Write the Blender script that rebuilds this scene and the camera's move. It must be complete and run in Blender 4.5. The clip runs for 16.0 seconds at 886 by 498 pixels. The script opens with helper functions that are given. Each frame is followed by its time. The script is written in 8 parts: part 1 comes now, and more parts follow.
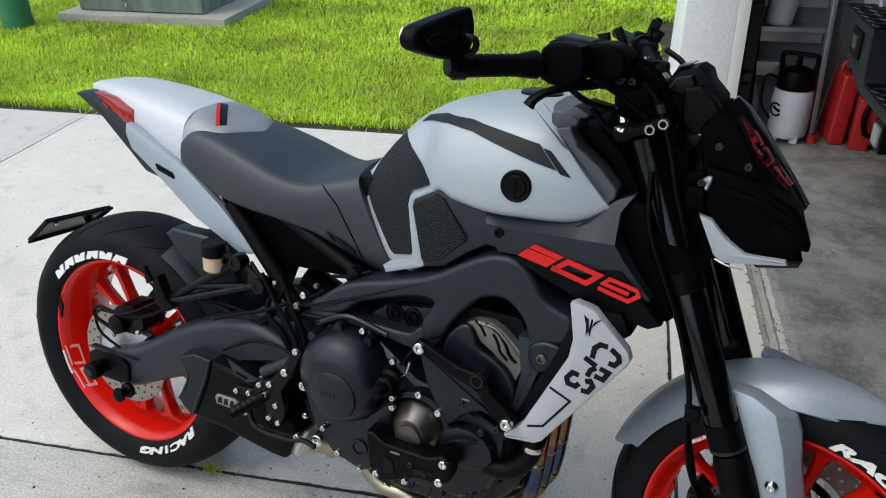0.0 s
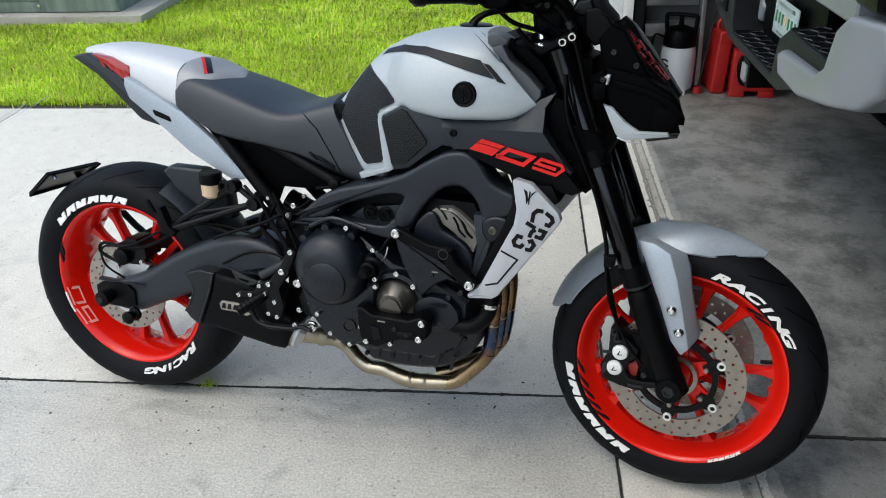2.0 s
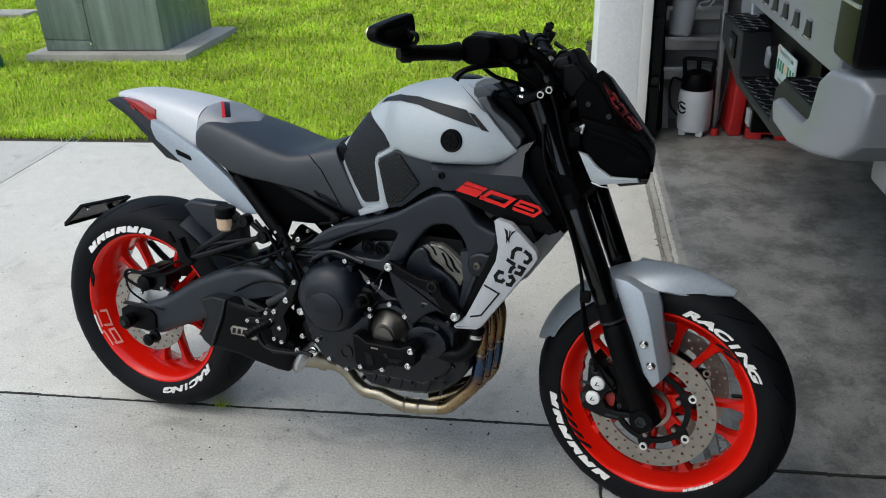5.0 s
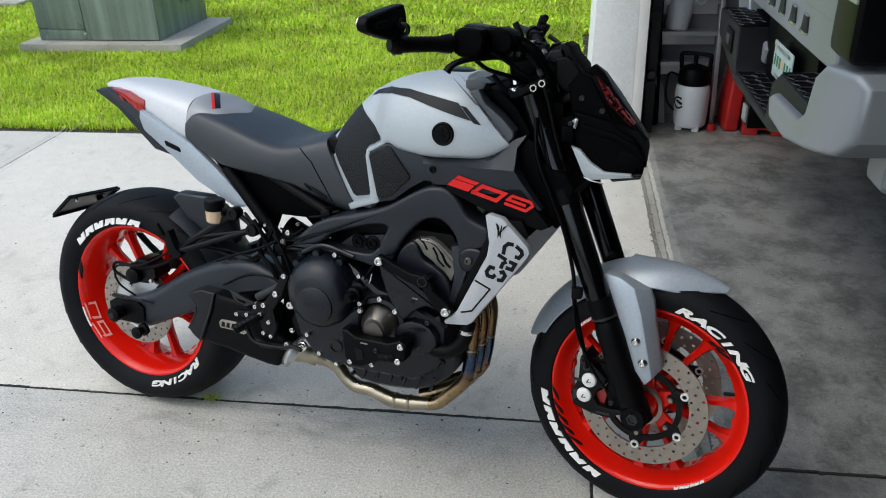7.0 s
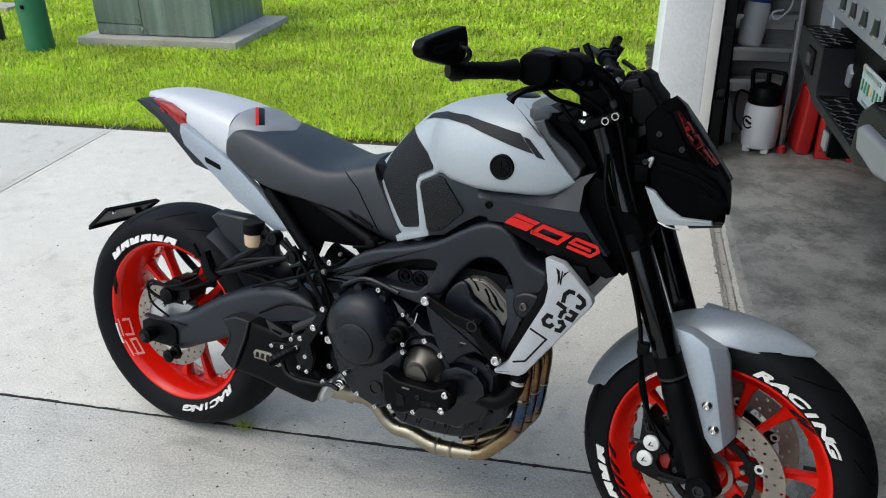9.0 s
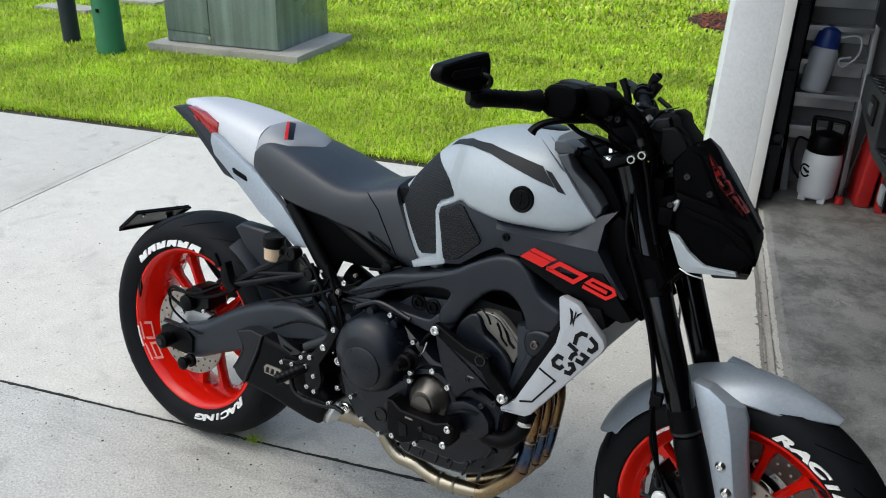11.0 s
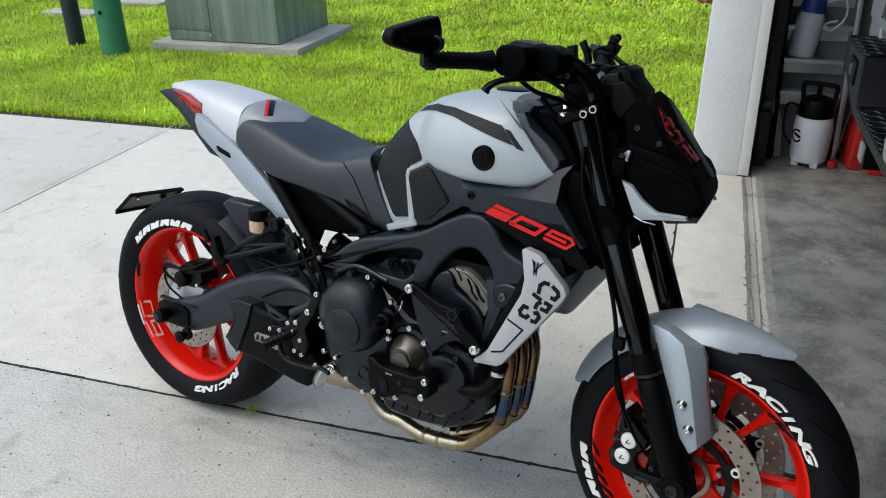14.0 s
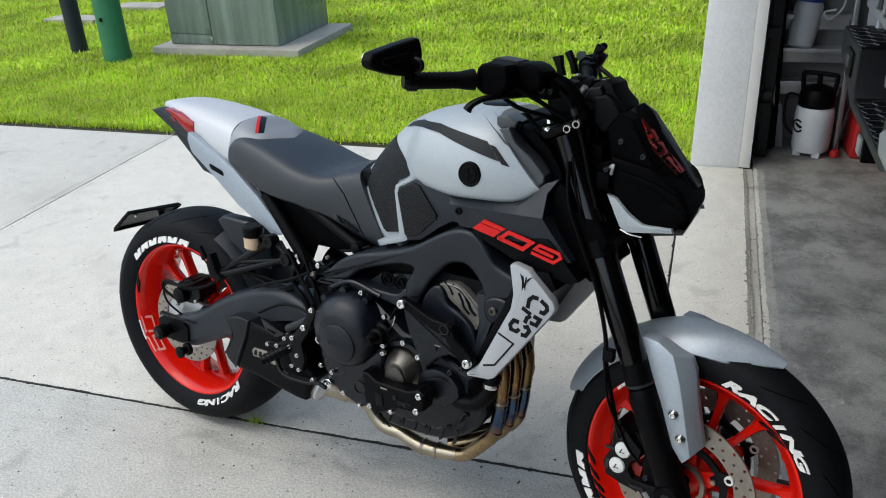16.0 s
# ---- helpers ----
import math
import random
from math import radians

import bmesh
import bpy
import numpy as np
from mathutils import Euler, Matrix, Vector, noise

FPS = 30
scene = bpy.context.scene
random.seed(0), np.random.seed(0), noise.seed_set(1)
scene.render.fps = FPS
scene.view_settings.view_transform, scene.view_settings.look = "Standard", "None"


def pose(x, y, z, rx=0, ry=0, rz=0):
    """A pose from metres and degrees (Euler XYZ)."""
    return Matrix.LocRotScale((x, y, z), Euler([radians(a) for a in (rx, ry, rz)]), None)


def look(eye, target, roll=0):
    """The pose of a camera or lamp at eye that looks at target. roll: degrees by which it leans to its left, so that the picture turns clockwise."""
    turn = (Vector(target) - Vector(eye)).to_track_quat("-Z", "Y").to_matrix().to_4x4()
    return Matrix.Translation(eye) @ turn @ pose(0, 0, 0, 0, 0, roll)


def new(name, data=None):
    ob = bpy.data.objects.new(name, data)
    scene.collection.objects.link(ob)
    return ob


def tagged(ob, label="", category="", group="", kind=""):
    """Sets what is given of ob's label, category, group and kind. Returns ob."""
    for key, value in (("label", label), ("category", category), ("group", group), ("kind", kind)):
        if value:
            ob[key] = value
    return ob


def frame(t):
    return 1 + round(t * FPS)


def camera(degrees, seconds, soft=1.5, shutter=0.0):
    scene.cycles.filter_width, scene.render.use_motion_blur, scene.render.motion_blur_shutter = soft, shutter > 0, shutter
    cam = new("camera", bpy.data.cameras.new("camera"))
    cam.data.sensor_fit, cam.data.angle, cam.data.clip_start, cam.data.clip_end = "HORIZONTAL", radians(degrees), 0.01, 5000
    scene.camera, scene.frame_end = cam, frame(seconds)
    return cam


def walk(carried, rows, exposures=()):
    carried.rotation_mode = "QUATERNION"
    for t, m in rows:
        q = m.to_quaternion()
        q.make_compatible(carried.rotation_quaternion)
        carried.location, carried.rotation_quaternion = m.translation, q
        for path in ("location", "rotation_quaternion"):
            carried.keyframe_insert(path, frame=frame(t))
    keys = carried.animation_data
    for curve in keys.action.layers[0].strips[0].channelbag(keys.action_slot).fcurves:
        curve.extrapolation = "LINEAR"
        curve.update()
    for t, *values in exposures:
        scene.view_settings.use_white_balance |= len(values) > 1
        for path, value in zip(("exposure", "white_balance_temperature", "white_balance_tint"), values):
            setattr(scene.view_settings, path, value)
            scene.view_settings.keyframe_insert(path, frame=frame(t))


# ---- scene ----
cam = camera(57.3, 16.0, 1.05)
PATH = [
    (0, (1.391, -1.118, 1.443), (0.597, 0.454, 0.494), -0.8),
    (0.5, (1.422, -1.158, 1.421), (0.638, 0.421, 0.476), -0.8),
    (1, (1.385, -1.318, 1.424), (0.752, 0.32, 0.466), -2.2),
    (1.5, (1.326, -1.498, 1.415), (0.826, 0.167, 0.427), -0.5),
    (2, (1.465, -1.535, 1.442), (0.862, 0.112, 0.481), -2.0),
    (2.5, (1.539, -1.568, 1.502), (0.869, 0.076, 0.579), -2.6),
    (3, (1.558, -1.579, 1.5), (0.831, 0.06, 0.615), -2.5),
    (3.5, (1.568, -1.58, 1.497), (0.821, 0.056, 0.622), -2.6),
    (4, (1.578, -1.592, 1.497), (0.826, 0.041, 0.62), -2.7),
    (4.5, (1.597, -1.606, 1.501), (0.851, 0.032, 0.627), -2.2),
    (5, (1.618, -1.606, 1.504), (0.909, 0.042, 0.619), -2.3),
    (5.2, (1.628, -1.611, 1.503), (0.925, 0.04, 0.62), -2.3),
    (7.5, (1.621, -1.579, 1.497), (0.918, 0.061, 0.594), -1.6),
    (8, (1.616, -1.59, 1.499), (0.892, 0.041, 0.596), -1.2),
    (8.5, (1.589, -1.539, 1.492), (0.796, 0.062, 0.593), -0.9),
    (9, (1.538, -1.425, 1.504), (0.736, 0.172, 0.605), -0.9),
    (9.5, (1.487, -1.349, 1.508), (0.689, 0.252, 0.613), -0.7),
    (9.7, (1.476, -1.335, 1.505), (0.669, 0.267, 0.619), 0.5),
    (11.8, (1.692, -1.366, 1.476), (0.735, 0.183, 0.648), 1.2),
    (12, (1.713, -1.372, 1.467), (0.768, 0.186, 0.644), 1.2),
    (12.5, (1.741, -1.4, 1.468), (0.838, 0.179, 0.638), 0.4),
    (13, (1.745, -1.409, 1.47), (0.854, 0.168, 0.622), -0.3),
    (13.5, (1.739, -1.4, 1.469), (0.83, 0.163, 0.614), -0.4),
    (14, (1.722, -1.381, 1.468), (0.759, 0.144, 0.603), -1.2),
    (14.5, (1.695, -1.361, 1.468), (0.722, 0.152, 0.593), -1.5),
    (15, (1.687, -1.354, 1.47), (0.717, 0.157, 0.589), -1.6),
    (15.5, (1.693, -1.345, 1.47), (0.719, 0.164, 0.589), -1.8),
    (16, (1.755, -1.345, 1.518), (0.773, 0.156, 0.633), -3.2),
]
walk(cam, [(t, look(eye, target, roll)) for t, eye, target, roll in PATH], [(0.0, 0.42, 5980, 3), (1.0, 0.48, 5980, 3), (1.5, 0.60, 5980, 3), (2.0, 0.57, 5980, 3), (2.5, 0.60, 5980, 3), (3.0, 0.50, 5980, 3), (3.5, 0.42, 5980, 3), (4.5, 0.42, 5980, 3), (5.0, 0.28, 5980, 3), (7.5, 0.44, 5980, 3), (16.0, 0.42, 5980, 3)])

# ---- light ----
world = bpy.data.worlds.new("sky")
scene.world = world
world.use_nodes = True
wn = world.node_tree.nodes
sky = wn.new("ShaderNodeTexSky")
sky.sky_type, sky.sun_disc = "NISHITA", False
SUN_EL, SUN_AZ = radians(58), radians(-140)
sky.sun_elevation, sky.sun_rotation = SUN_EL, SUN_AZ
sky.air_density, sky.dust_density, sky.ozone_density = 1.0, 4.0, 0.6
world.node_tree.links.new(sky.outputs[0], wn["Background"].inputs[0])
wn["Background"].inputs[1].default_value = 0.15
sun = new("sun", bpy.data.lights.new("sun", "SUN"))
sun.data.energy, sun.data.angle, sun.data.color = 0.85, radians(110), (1.0, 0.98, 0.95)
sun.matrix_world = look((8 * math.sin(SUN_AZ), 8 * math.cos(SUN_AZ), 8 * math.tan(SUN_EL)), (0, 0, 0))


# ---- materials ----
def material(name, colour, rough=0.5, metal=0.0, vary=0.0, scale=8.0, fine=0.0, bump=0.0, bump_scale=200.0,
             coat=0.0, spec=0.5, second=None, detail=6.0, each=0.0, rvary=0.0, trans=0.0, deep=0.002):
    """A procedural surface: a colour that varies at two scales, uneven gloss and fine relief."""
    m = bpy.data.materials.new(name)
    m.use_nodes = True
    n, l = m.node_tree.nodes, m.node_tree.links
    b = n["Principled BSDF"]
    b.inputs["Roughness"].default_value, b.inputs["Metallic"].default_value = rough, metal
    b.inputs["Coat Weight"].default_value, b.inputs["Specular IOR Level"].default_value = coat, spec
    b.inputs["Coat Roughness"].default_value = 0.08
    b.inputs["Transmission Weight"].default_value = trans
    b.inputs["Base Color"].default_value = (*colour, 1)
    co = n.new("ShaderNodeTexCoord")
    if vary or fine or each:
        big = n.new("ShaderNodeTexNoise")
        big.inputs["Scale"].default_value, big.inputs["Detail"].default_value = scale, detail
        l.new(co.outputs["Object"], big.inputs["Vector"])
        ramp = n.new("ShaderNodeMapRange")
        ramp.inputs[1].default_value, ramp.inputs[2].default_value = 0.3, 0.7
        l.new(big.outputs[0], ramp.inputs[0])
        mix = n.new("ShaderNodeMix")
        mix.data_type = "RGBA"
        other = second or tuple(c * (1 - vary) for c in colour)
        mix.inputs[6].default_value, mix.inputs[7].default_value = (*other, 1), (*colour, 1)
        l.new(ramp.outputs[0], mix.inputs[0])
        out = mix.outputs[2]
        if fine:
            small = n.new("ShaderNodeTexNoise")
            small.inputs["Scale"].default_value, small.inputs["Detail"].default_value = scale * 22, 3
            l.new(co.outputs["Object"], small.inputs["Vector"])
            mr = n.new("ShaderNodeMapRange")
            mr.inputs[1].default_value, mr.inputs[2].default_value = 0.3, 0.7
            mr.inputs[3].default_value, mr.inputs[4].default_value = 1 - fine, 1 + fine
            l.new(small.outputs[0], mr.inputs[0])
            mul = n.new("ShaderNodeVectorMath")
            mul.operation = "SCALE"
            l.new(out, mul.inputs[0])
            l.new(mr.outputs[0], mul.inputs["Scale"])
            out = mul.outputs[0]
        if each:
            info = n.new("ShaderNodeObjectInfo")
            er = n.new("ShaderNodeMapRange")
            er.inputs[3].default_value, er.inputs[4].default_value = 1 - each, 1 + each
            l.new(info.outputs["Random"], er.inputs[0])
            em = n.new("ShaderNodeVectorMath")
            em.operation = "SCALE"
            l.new(out, em.inputs[0])
            l.new(er.outputs[0], em.inputs["Scale"])
            out = em.outputs[0]
        l.new(out, b.inputs["Base Color"])
        if rvary:
            rr = n.new("ShaderNodeMapRange")
            rr.inputs[1].default_value, rr.inputs[2].default_value = 0.3, 0.7
            rr.inputs[3].default_value, rr.inputs[4].default_value = rough - rvary, rough + rvary
            l.new(big.outputs[0], rr.inputs[0])
            l.new(rr.outputs[0], b.inputs["Roughness"])
    if bump:
        bn = n.new("ShaderNodeTexNoise")
        bn.inputs["Scale"].default_value, bn.inputs["Detail"].default_value = bump_scale, 4
        l.new(co.outputs["Object"], bn.inputs["Vector"])
        bp = n.new("ShaderNodeBump")
        bp.inputs["Strength"].default_value, bp.inputs["Distance"].default_value = bump, deep
        l.new(bn.outputs[0], bp.inputs["Height"])
        l.new(bp.outputs[0], b.inputs["Normal"])
    return m


def concrete(name, light, dark, rough, spots, scuffs=0.0, stain=0.0, grain=0.13):
    """Weathered concrete: clouds, stains, dark specks and fine grain."""
    m = bpy.data.materials.new(name)
    m.use_nodes = True
    n, l = m.node_tree.nodes, m.node_tree.links
    b = n["Principled BSDF"]
    b.inputs["Roughness"].default_value = rough
    co = n.new("ShaderNodeTexCoord")

    def tex(scale, detail, lo, hi, a, z, dist=0.0):
        t = n.new("ShaderNodeTexNoise")
        t.inputs["Scale"].default_value, t.inputs["Detail"].default_value = scale, detail
        t.inputs["Distortion"].default_value = dist
        t.inputs["Roughness"].default_value = 0.68 if detail > 9 else 0.5
        l.new(co.outputs["Object"], t.inputs["Vector"])
        r = n.new("ShaderNodeMapRange")
        for i, v in enumerate((lo, hi, a, z)):
            r.inputs[i + 1].default_value = v
        l.new(t.outputs[0], r.inputs[0])
        return r.outputs[0], t.outputs[0]

    cloud, _ = tex(1.3, 5, 0.35, 0.7, 0, 1, 0.4)
    mix = n.new("ShaderNodeMix")
    mix.data_type = "RGBA"
    mix.inputs[6].default_value, mix.inputs[7].default_value = (*light, 1), (*dark, 1)
    l.new(cloud, mix.inputs[0])
    out = mix.outputs[2]
    for f in (tex(14, 6, 0.3, 0.75, 1.03, 0.93)[0], tex(150, 2, 0.3, 0.7, 1 - grain, 1 + grain)[0], tex(420, 2, 0.3, 0.7, 1 - grain, 1 + grain)[0], tex(95, 2, 0.66, 0.72, 1.0, 1.22)[0],
              tex(48, 3, 0.655, 0.70, 1.0, 1 - spots)[0], tex(5.5, 4, 0.60, 0.72, 1.0, 1 - spots * 0.5, 1.0)[0],
              tex(2.4, 7, 0.56, 0.66, 1.0, 1 - spots * 0.18, 0.3)[0], tex(13, 12, 0.55, 0.66, 1.0, 1 + 0.30 * scuffs, 0.1)[0], tex(6.5, 14, 0.44, 0.60, 1.0, 1 - 0.24 * scuffs, 0.1)[0]):
        v = n.new("ShaderNodeVectorMath")
        v.operation = "SCALE"
        l.new(out, v.inputs[0])
        l.new(f, v.inputs["Scale"])
        out = v.outputs[0]
    if stain:
        # an old wet-looking patch of dirt along the sawn joint
        sep = n.new("ShaderNodeSeparateXYZ")
        l.new(co.outputs["Object"], sep.inputs[0])
        mask, grain = tex(7, 12, 0.44, 0.58, 0, 1, 0.2)
        squash = n.new("ShaderNodeVectorMath")
        squash.operation = "MULTIPLY"
        squash.inputs[1].default_value = (0.45, 1.9, 1.0)
        l.new(co.outputs["Object"], squash.inputs[0])
        l.new(squash.outputs[0], grain.node.inputs["Vector"])
        for axis, centre, half in ((0, 0.2, 1.2), (1, -0.11, 0.19)):
            d = n.new("ShaderNodeMath")
            d.operation = "SUBTRACT"
            d.inputs[1].default_value = centre
            l.new(sep.outputs[axis], d.inputs[0])
            ab = n.new("ShaderNodeMath")
            ab.operation = "ABSOLUTE"
            l.new(d.outputs[0], ab.inputs[0])
            mr = n.new("ShaderNodeMapRange")
            for i, v in enumerate((half * 0.3, half, 1, 0)):
                mr.inputs[i + 1].default_value = v
            l.new(ab.outputs[0], mr.inputs[0])
            mu = n.new("ShaderNodeMath")
            mu.operation = "MULTIPLY"
            l.new(mask, mu.inputs[0])
            l.new(mr.outputs[0], mu.inputs[1])
            mask = mu.outputs[0]
        fac = n.new("ShaderNodeMapRange")
        for i, v in enumerate((0, 1, 1, 1 - stain)):
            fac.inputs[i + 1].default_value = v
        l.new(mask, fac.inputs[0])
        v = n.new("ShaderNodeVectorMath")
        v.operation = "SCALE"
        l.new(out, v.inputs[0])
        l.new(fac.outputs[0], v.inputs["Scale"])
        out = v.outputs[0]
    l.new(out, b.inputs["Base Color"])
    bp = n.new("ShaderNodeBump")
    bp.inputs["Strength"].default_value, bp.inputs["Distance"].default_value = 0.55, 0.0025
    l.new(tex(160, 4, 0, 1, 0, 1)[1], bp.inputs["Height"])
    l.new(bp.outputs[0], b.inputs["Normal"])
    if rough < 0.6:
        l.new(tex(2.6, 5, 0.3, 0.7, rough - 0.15, rough + 0.2)[0], b.inputs["Roughness"])
    return m


M = {
    "drive": concrete("pale_concrete", (0.60, 0.575, 0.512), (0.555, 0.53, 0.47), 0.85, 0.36, stain=0.12),
    "near_drive": concrete("gritty_concrete", (0.535, 0.522, 0.475), (0.475, 0.462, 0.415), 0.85, 0.42, stain=0.20, grain=0.22),
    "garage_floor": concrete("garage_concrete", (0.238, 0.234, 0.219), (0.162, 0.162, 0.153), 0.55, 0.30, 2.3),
    "soil": material("soil", (0.045, 0.040, 0.018), 0.95, vary=0.5, scale=6, fine=0.4, bump=0.5),
    "stucco": material("stucco", (0.78, 0.79, 0.79), 0.8, vary=0.06, scale=3, fine=0.04, bump=0.9, bump_scale=62, deep=0.0042),
    "trim": material("painted_trim", (0.73, 0.725, 0.69), 0.6, vary=0.06, scale=5, bump=0.3, bump_scale=80),
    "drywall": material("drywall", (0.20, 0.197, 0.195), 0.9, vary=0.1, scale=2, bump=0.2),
    "silver": material("matte_silver_paint", (0.338, 0.378, 0.425), 0.40, 0.3, vary=0.03, scale=6, fine=0.05, bump=0.03, bump_scale=900),
    "white": material("matte_white_paint", (0.358, 0.390, 0.412), 0.40, 0.15, vary=0.03, scale=6, fine=0.03),
    "grey": material("matte_dark_grey_paint", (0.0146, 0.0184, 0.0252), 0.42, 0.1, spec=0.36, vary=0.12, scale=9, fine=0.06, bump=0.05, bump_scale=700),
    "black": material("satin_black", (0.0022, 0.0022, 0.003), 0.33, spec=0.18, vary=0.3, scale=20, bump=0.1, bump_scale=500),
    "matt_black": material("matt_black_plastic", (0.0017, 0.0017, 0.0022), 0.46, spec=0.09, vary=0.3, scale=25, bump=0.2, bump_scale=600),
    "gloss_black": material("gloss_black", (0.003, 0.003, 0.0035), 0.12, spec=0.3, vary=0.1, coat=0.15),
    "engine": material("engine_paint", (0.0040, 0.0056, 0.0098), 0.33, 0.05, spec=0.36, vary=0.25, scale=14, bump=0.08, bump_scale=800, rvary=0.08),
    "rubber": material("tyre_rubber", (0.0056, 0.0061, 0.0076), 0.6, spec=0.11, vary=0.3, scale=18, fine=0.2, bump=0.15, bump_scale=500),
    "red": material("red_gloss_paint", (0.60, 0.0070, 0.0020), 0.20, spec=0.2, vary=0.06, scale=8, coat=0.3),
    "redmark": material("red_decal", (0.60, 0.012, 0.010), 0.5, spec=0.25, vary=0.1, scale=30),
    "chrome": material("polished_steel", (0.72, 0.72, 0.70), 0.22, 1.0, vary=0.1, scale=30),
    "disc": material("brushed_disc", (0.36, 0.325, 0.285), 0.36, 0.9, vary=0.2, scale=40, bump=0.1, bump_scale=300),
    "exhaust": material("heated_titanium", (0.34, 0.26, 0.16), 0.27, 1.0, vary=0.3, scale=12, second=(0.20, 0.125, 0.06), rvary=0.08),
    "band": material("grey_band_paint", (0.26, 0.268, 0.28), 0.45, 0.2, vary=0.05, scale=8),
    "seat": material("seat_vinyl", (0.0142, 0.0178, 0.0240), 0.44, spec=0.55, vary=0.1, scale=10, bump=0.25, bump_scale=900),
    "deep_black": material("deep_black_plastic", (0.0009, 0.0009, 0.0012), 0.5, spec=0.035, vary=0.3, scale=30, bump=0.15, bump_scale=500),
    "lens": material("red_lens", (0.38, 0.008, 0.008), 0.15, vary=0.4, scale=60, coat=0.6),
    "screenmark": material("dull_red_print", (0.34, 0.014, 0.014), 0.35, vary=0.4, scale=80),
    "screenpale": material("faded_red_print", (0.30, 0.06, 0.065), 0.35, vary=0.4, scale=80),
    "fork": material("anodised_black", (0.0014, 0.0014, 0.0018), 0.17, spec=0.30, vary=0.2, scale=20, coat=0.10),
    "rimmark": material("pale_red_decal", (0.82, 0.34, 0.28), 0.3, vary=0.1, scale=30),
    "letter": material("white_lettering", (0.78, 0.77, 0.74), 0.6, vary=0.08, scale=60),
    "bronze": material("bronze_cover", (0.115, 0.106, 0.094), 0.33, 0.85, vary=0.15, scale=20, bump=0.06, bump_scale=400),
    "green_metal": material("green_painted_steel", (0.20, 0.248, 0.212), 0.32, vary=0.22, scale=2.2, fine=0.06, rvary=0.12),
    "green_plastic": material("green_plastic", (0.03, 0.17, 0.07), 0.5, vary=0.15, scale=6),
    "slab": concrete("old_concrete", (0.42, 0.40, 0.34), (0.30, 0.28, 0.24), 0.9, 0.3),
    "truck_silver": material("truck_silver_paint", (0.238, 0.253, 0.274), 0.42, 0.2, vary=0.04, scale=5, coat=0.25),
    "bumper": material("dark_grey_plastic", (0.016, 0.018, 0.019), 0.5, spec=0.3, vary=0.2, scale=20, bump=0.2, bump_scale=500),
    "ridge": material("worn_grey_plastic", (0.028, 0.030, 0.033), 0.5, vary=0.3, scale=40),
    "old_alu": material("dull_aluminium", (0.30, 0.31, 0.32), 0.5, 0.5, vary=0.15, scale=12),
    "pipe": material("brushed_steel_pipe", (0.42, 0.37, 0.28), 0.3, 1.0, vary=0.25, scale=18, second=(0.28, 0.24, 0.18)),
    # same paint as the tank, lightened to carry the skylight on the cowl
    "cowl": material("lit_white_paint", (0.52, 0.53, 0.55), 0.40, 0.1, vary=0.03, scale=6, fine=0.03),
    "beige": material("beige_metal_cover", (0.165, 0.157, 0.138), 0.38, 0.5, vary=0.12, scale=30, bump=0.05, bump_scale=500),
    "groove": concrete("gritty_groove", (0.42, 0.40, 0.355), (0.27, 0.255, 0.225), 0.95, 0.8),
    "cap_white": material("pale_anodised_metal", (0.74, 0.74, 0.72), 0.42, 0.25, vary=0.08, scale=40),
    "pad_red": material("red_brake_part", (0.30, 0.020, 0.014), 0.5, vary=0.3, scale=60),
    "step_plastic": material("black_step_plastic", (0.008, 0.009, 0.011), 0.5, spec=0.25, vary=0.2, scale=20, bump=0.2, bump_scale=500),
    "post_black": material("weathered_black_plastic", (0.012, 0.017, 0.027), 0.55, vary=0.2, scale=10),
    "trim_grey": material("matte_mid_grey_paint", (0.062, 0.068, 0.077), 0.42, 0.15, vary=0.05, scale=8),
    "stripe": material("dark_stripe_decal", (0.0085, 0.0098, 0.0120), 0.45, spec=0.2, vary=0.1, scale=20),
    "frame_grey": material("matte_frame_paint", (0.0118, 0.0147, 0.0205), 0.40, 0.1, spec=0.36, vary=0.12, scale=9, fine=0.06, bump=0.05, bump_scale=700),
    "screenband": material("dark_red_print", (0.045, 0.0035, 0.004), 0.35, vary=0.4, scale=80),
    "pale": material("matte_pale_grey_paint", (0.39, 0.40, 0.42), 0.42, 0.1, vary=0.03, scale=6, fine=0.03),
    "plate": material("enamel_plate", (0.42, 0.50, 0.50), 0.5, vary=0.3, scale=40),
    "amber": material("amber_fluid_bottle", (0.55, 0.40, 0.26), 0.35, vary=0.15, scale=50),
    "jug": material("translucent_white_plastic", (0.56, 0.58, 0.61), 0.45, vary=0.06, scale=10),
    "blue": material("blue_plastic", (0.02, 0.05, 0.25), 0.4, vary=0.1, scale=30),
    "red_plastic": material("red_plastic", (0.40, 0.012, 0.012), 0.45, vary=0.15, scale=14),
    "alu": material("aluminium", (0.55, 0.56, 0.57), 0.4, 0.8, vary=0.1, scale=16),
    "mulch": material("red_mulch", (0.28, 0.075, 0.04), 0.95, vary=0.5, scale=25, fine=0.4, bump=0.6),
}


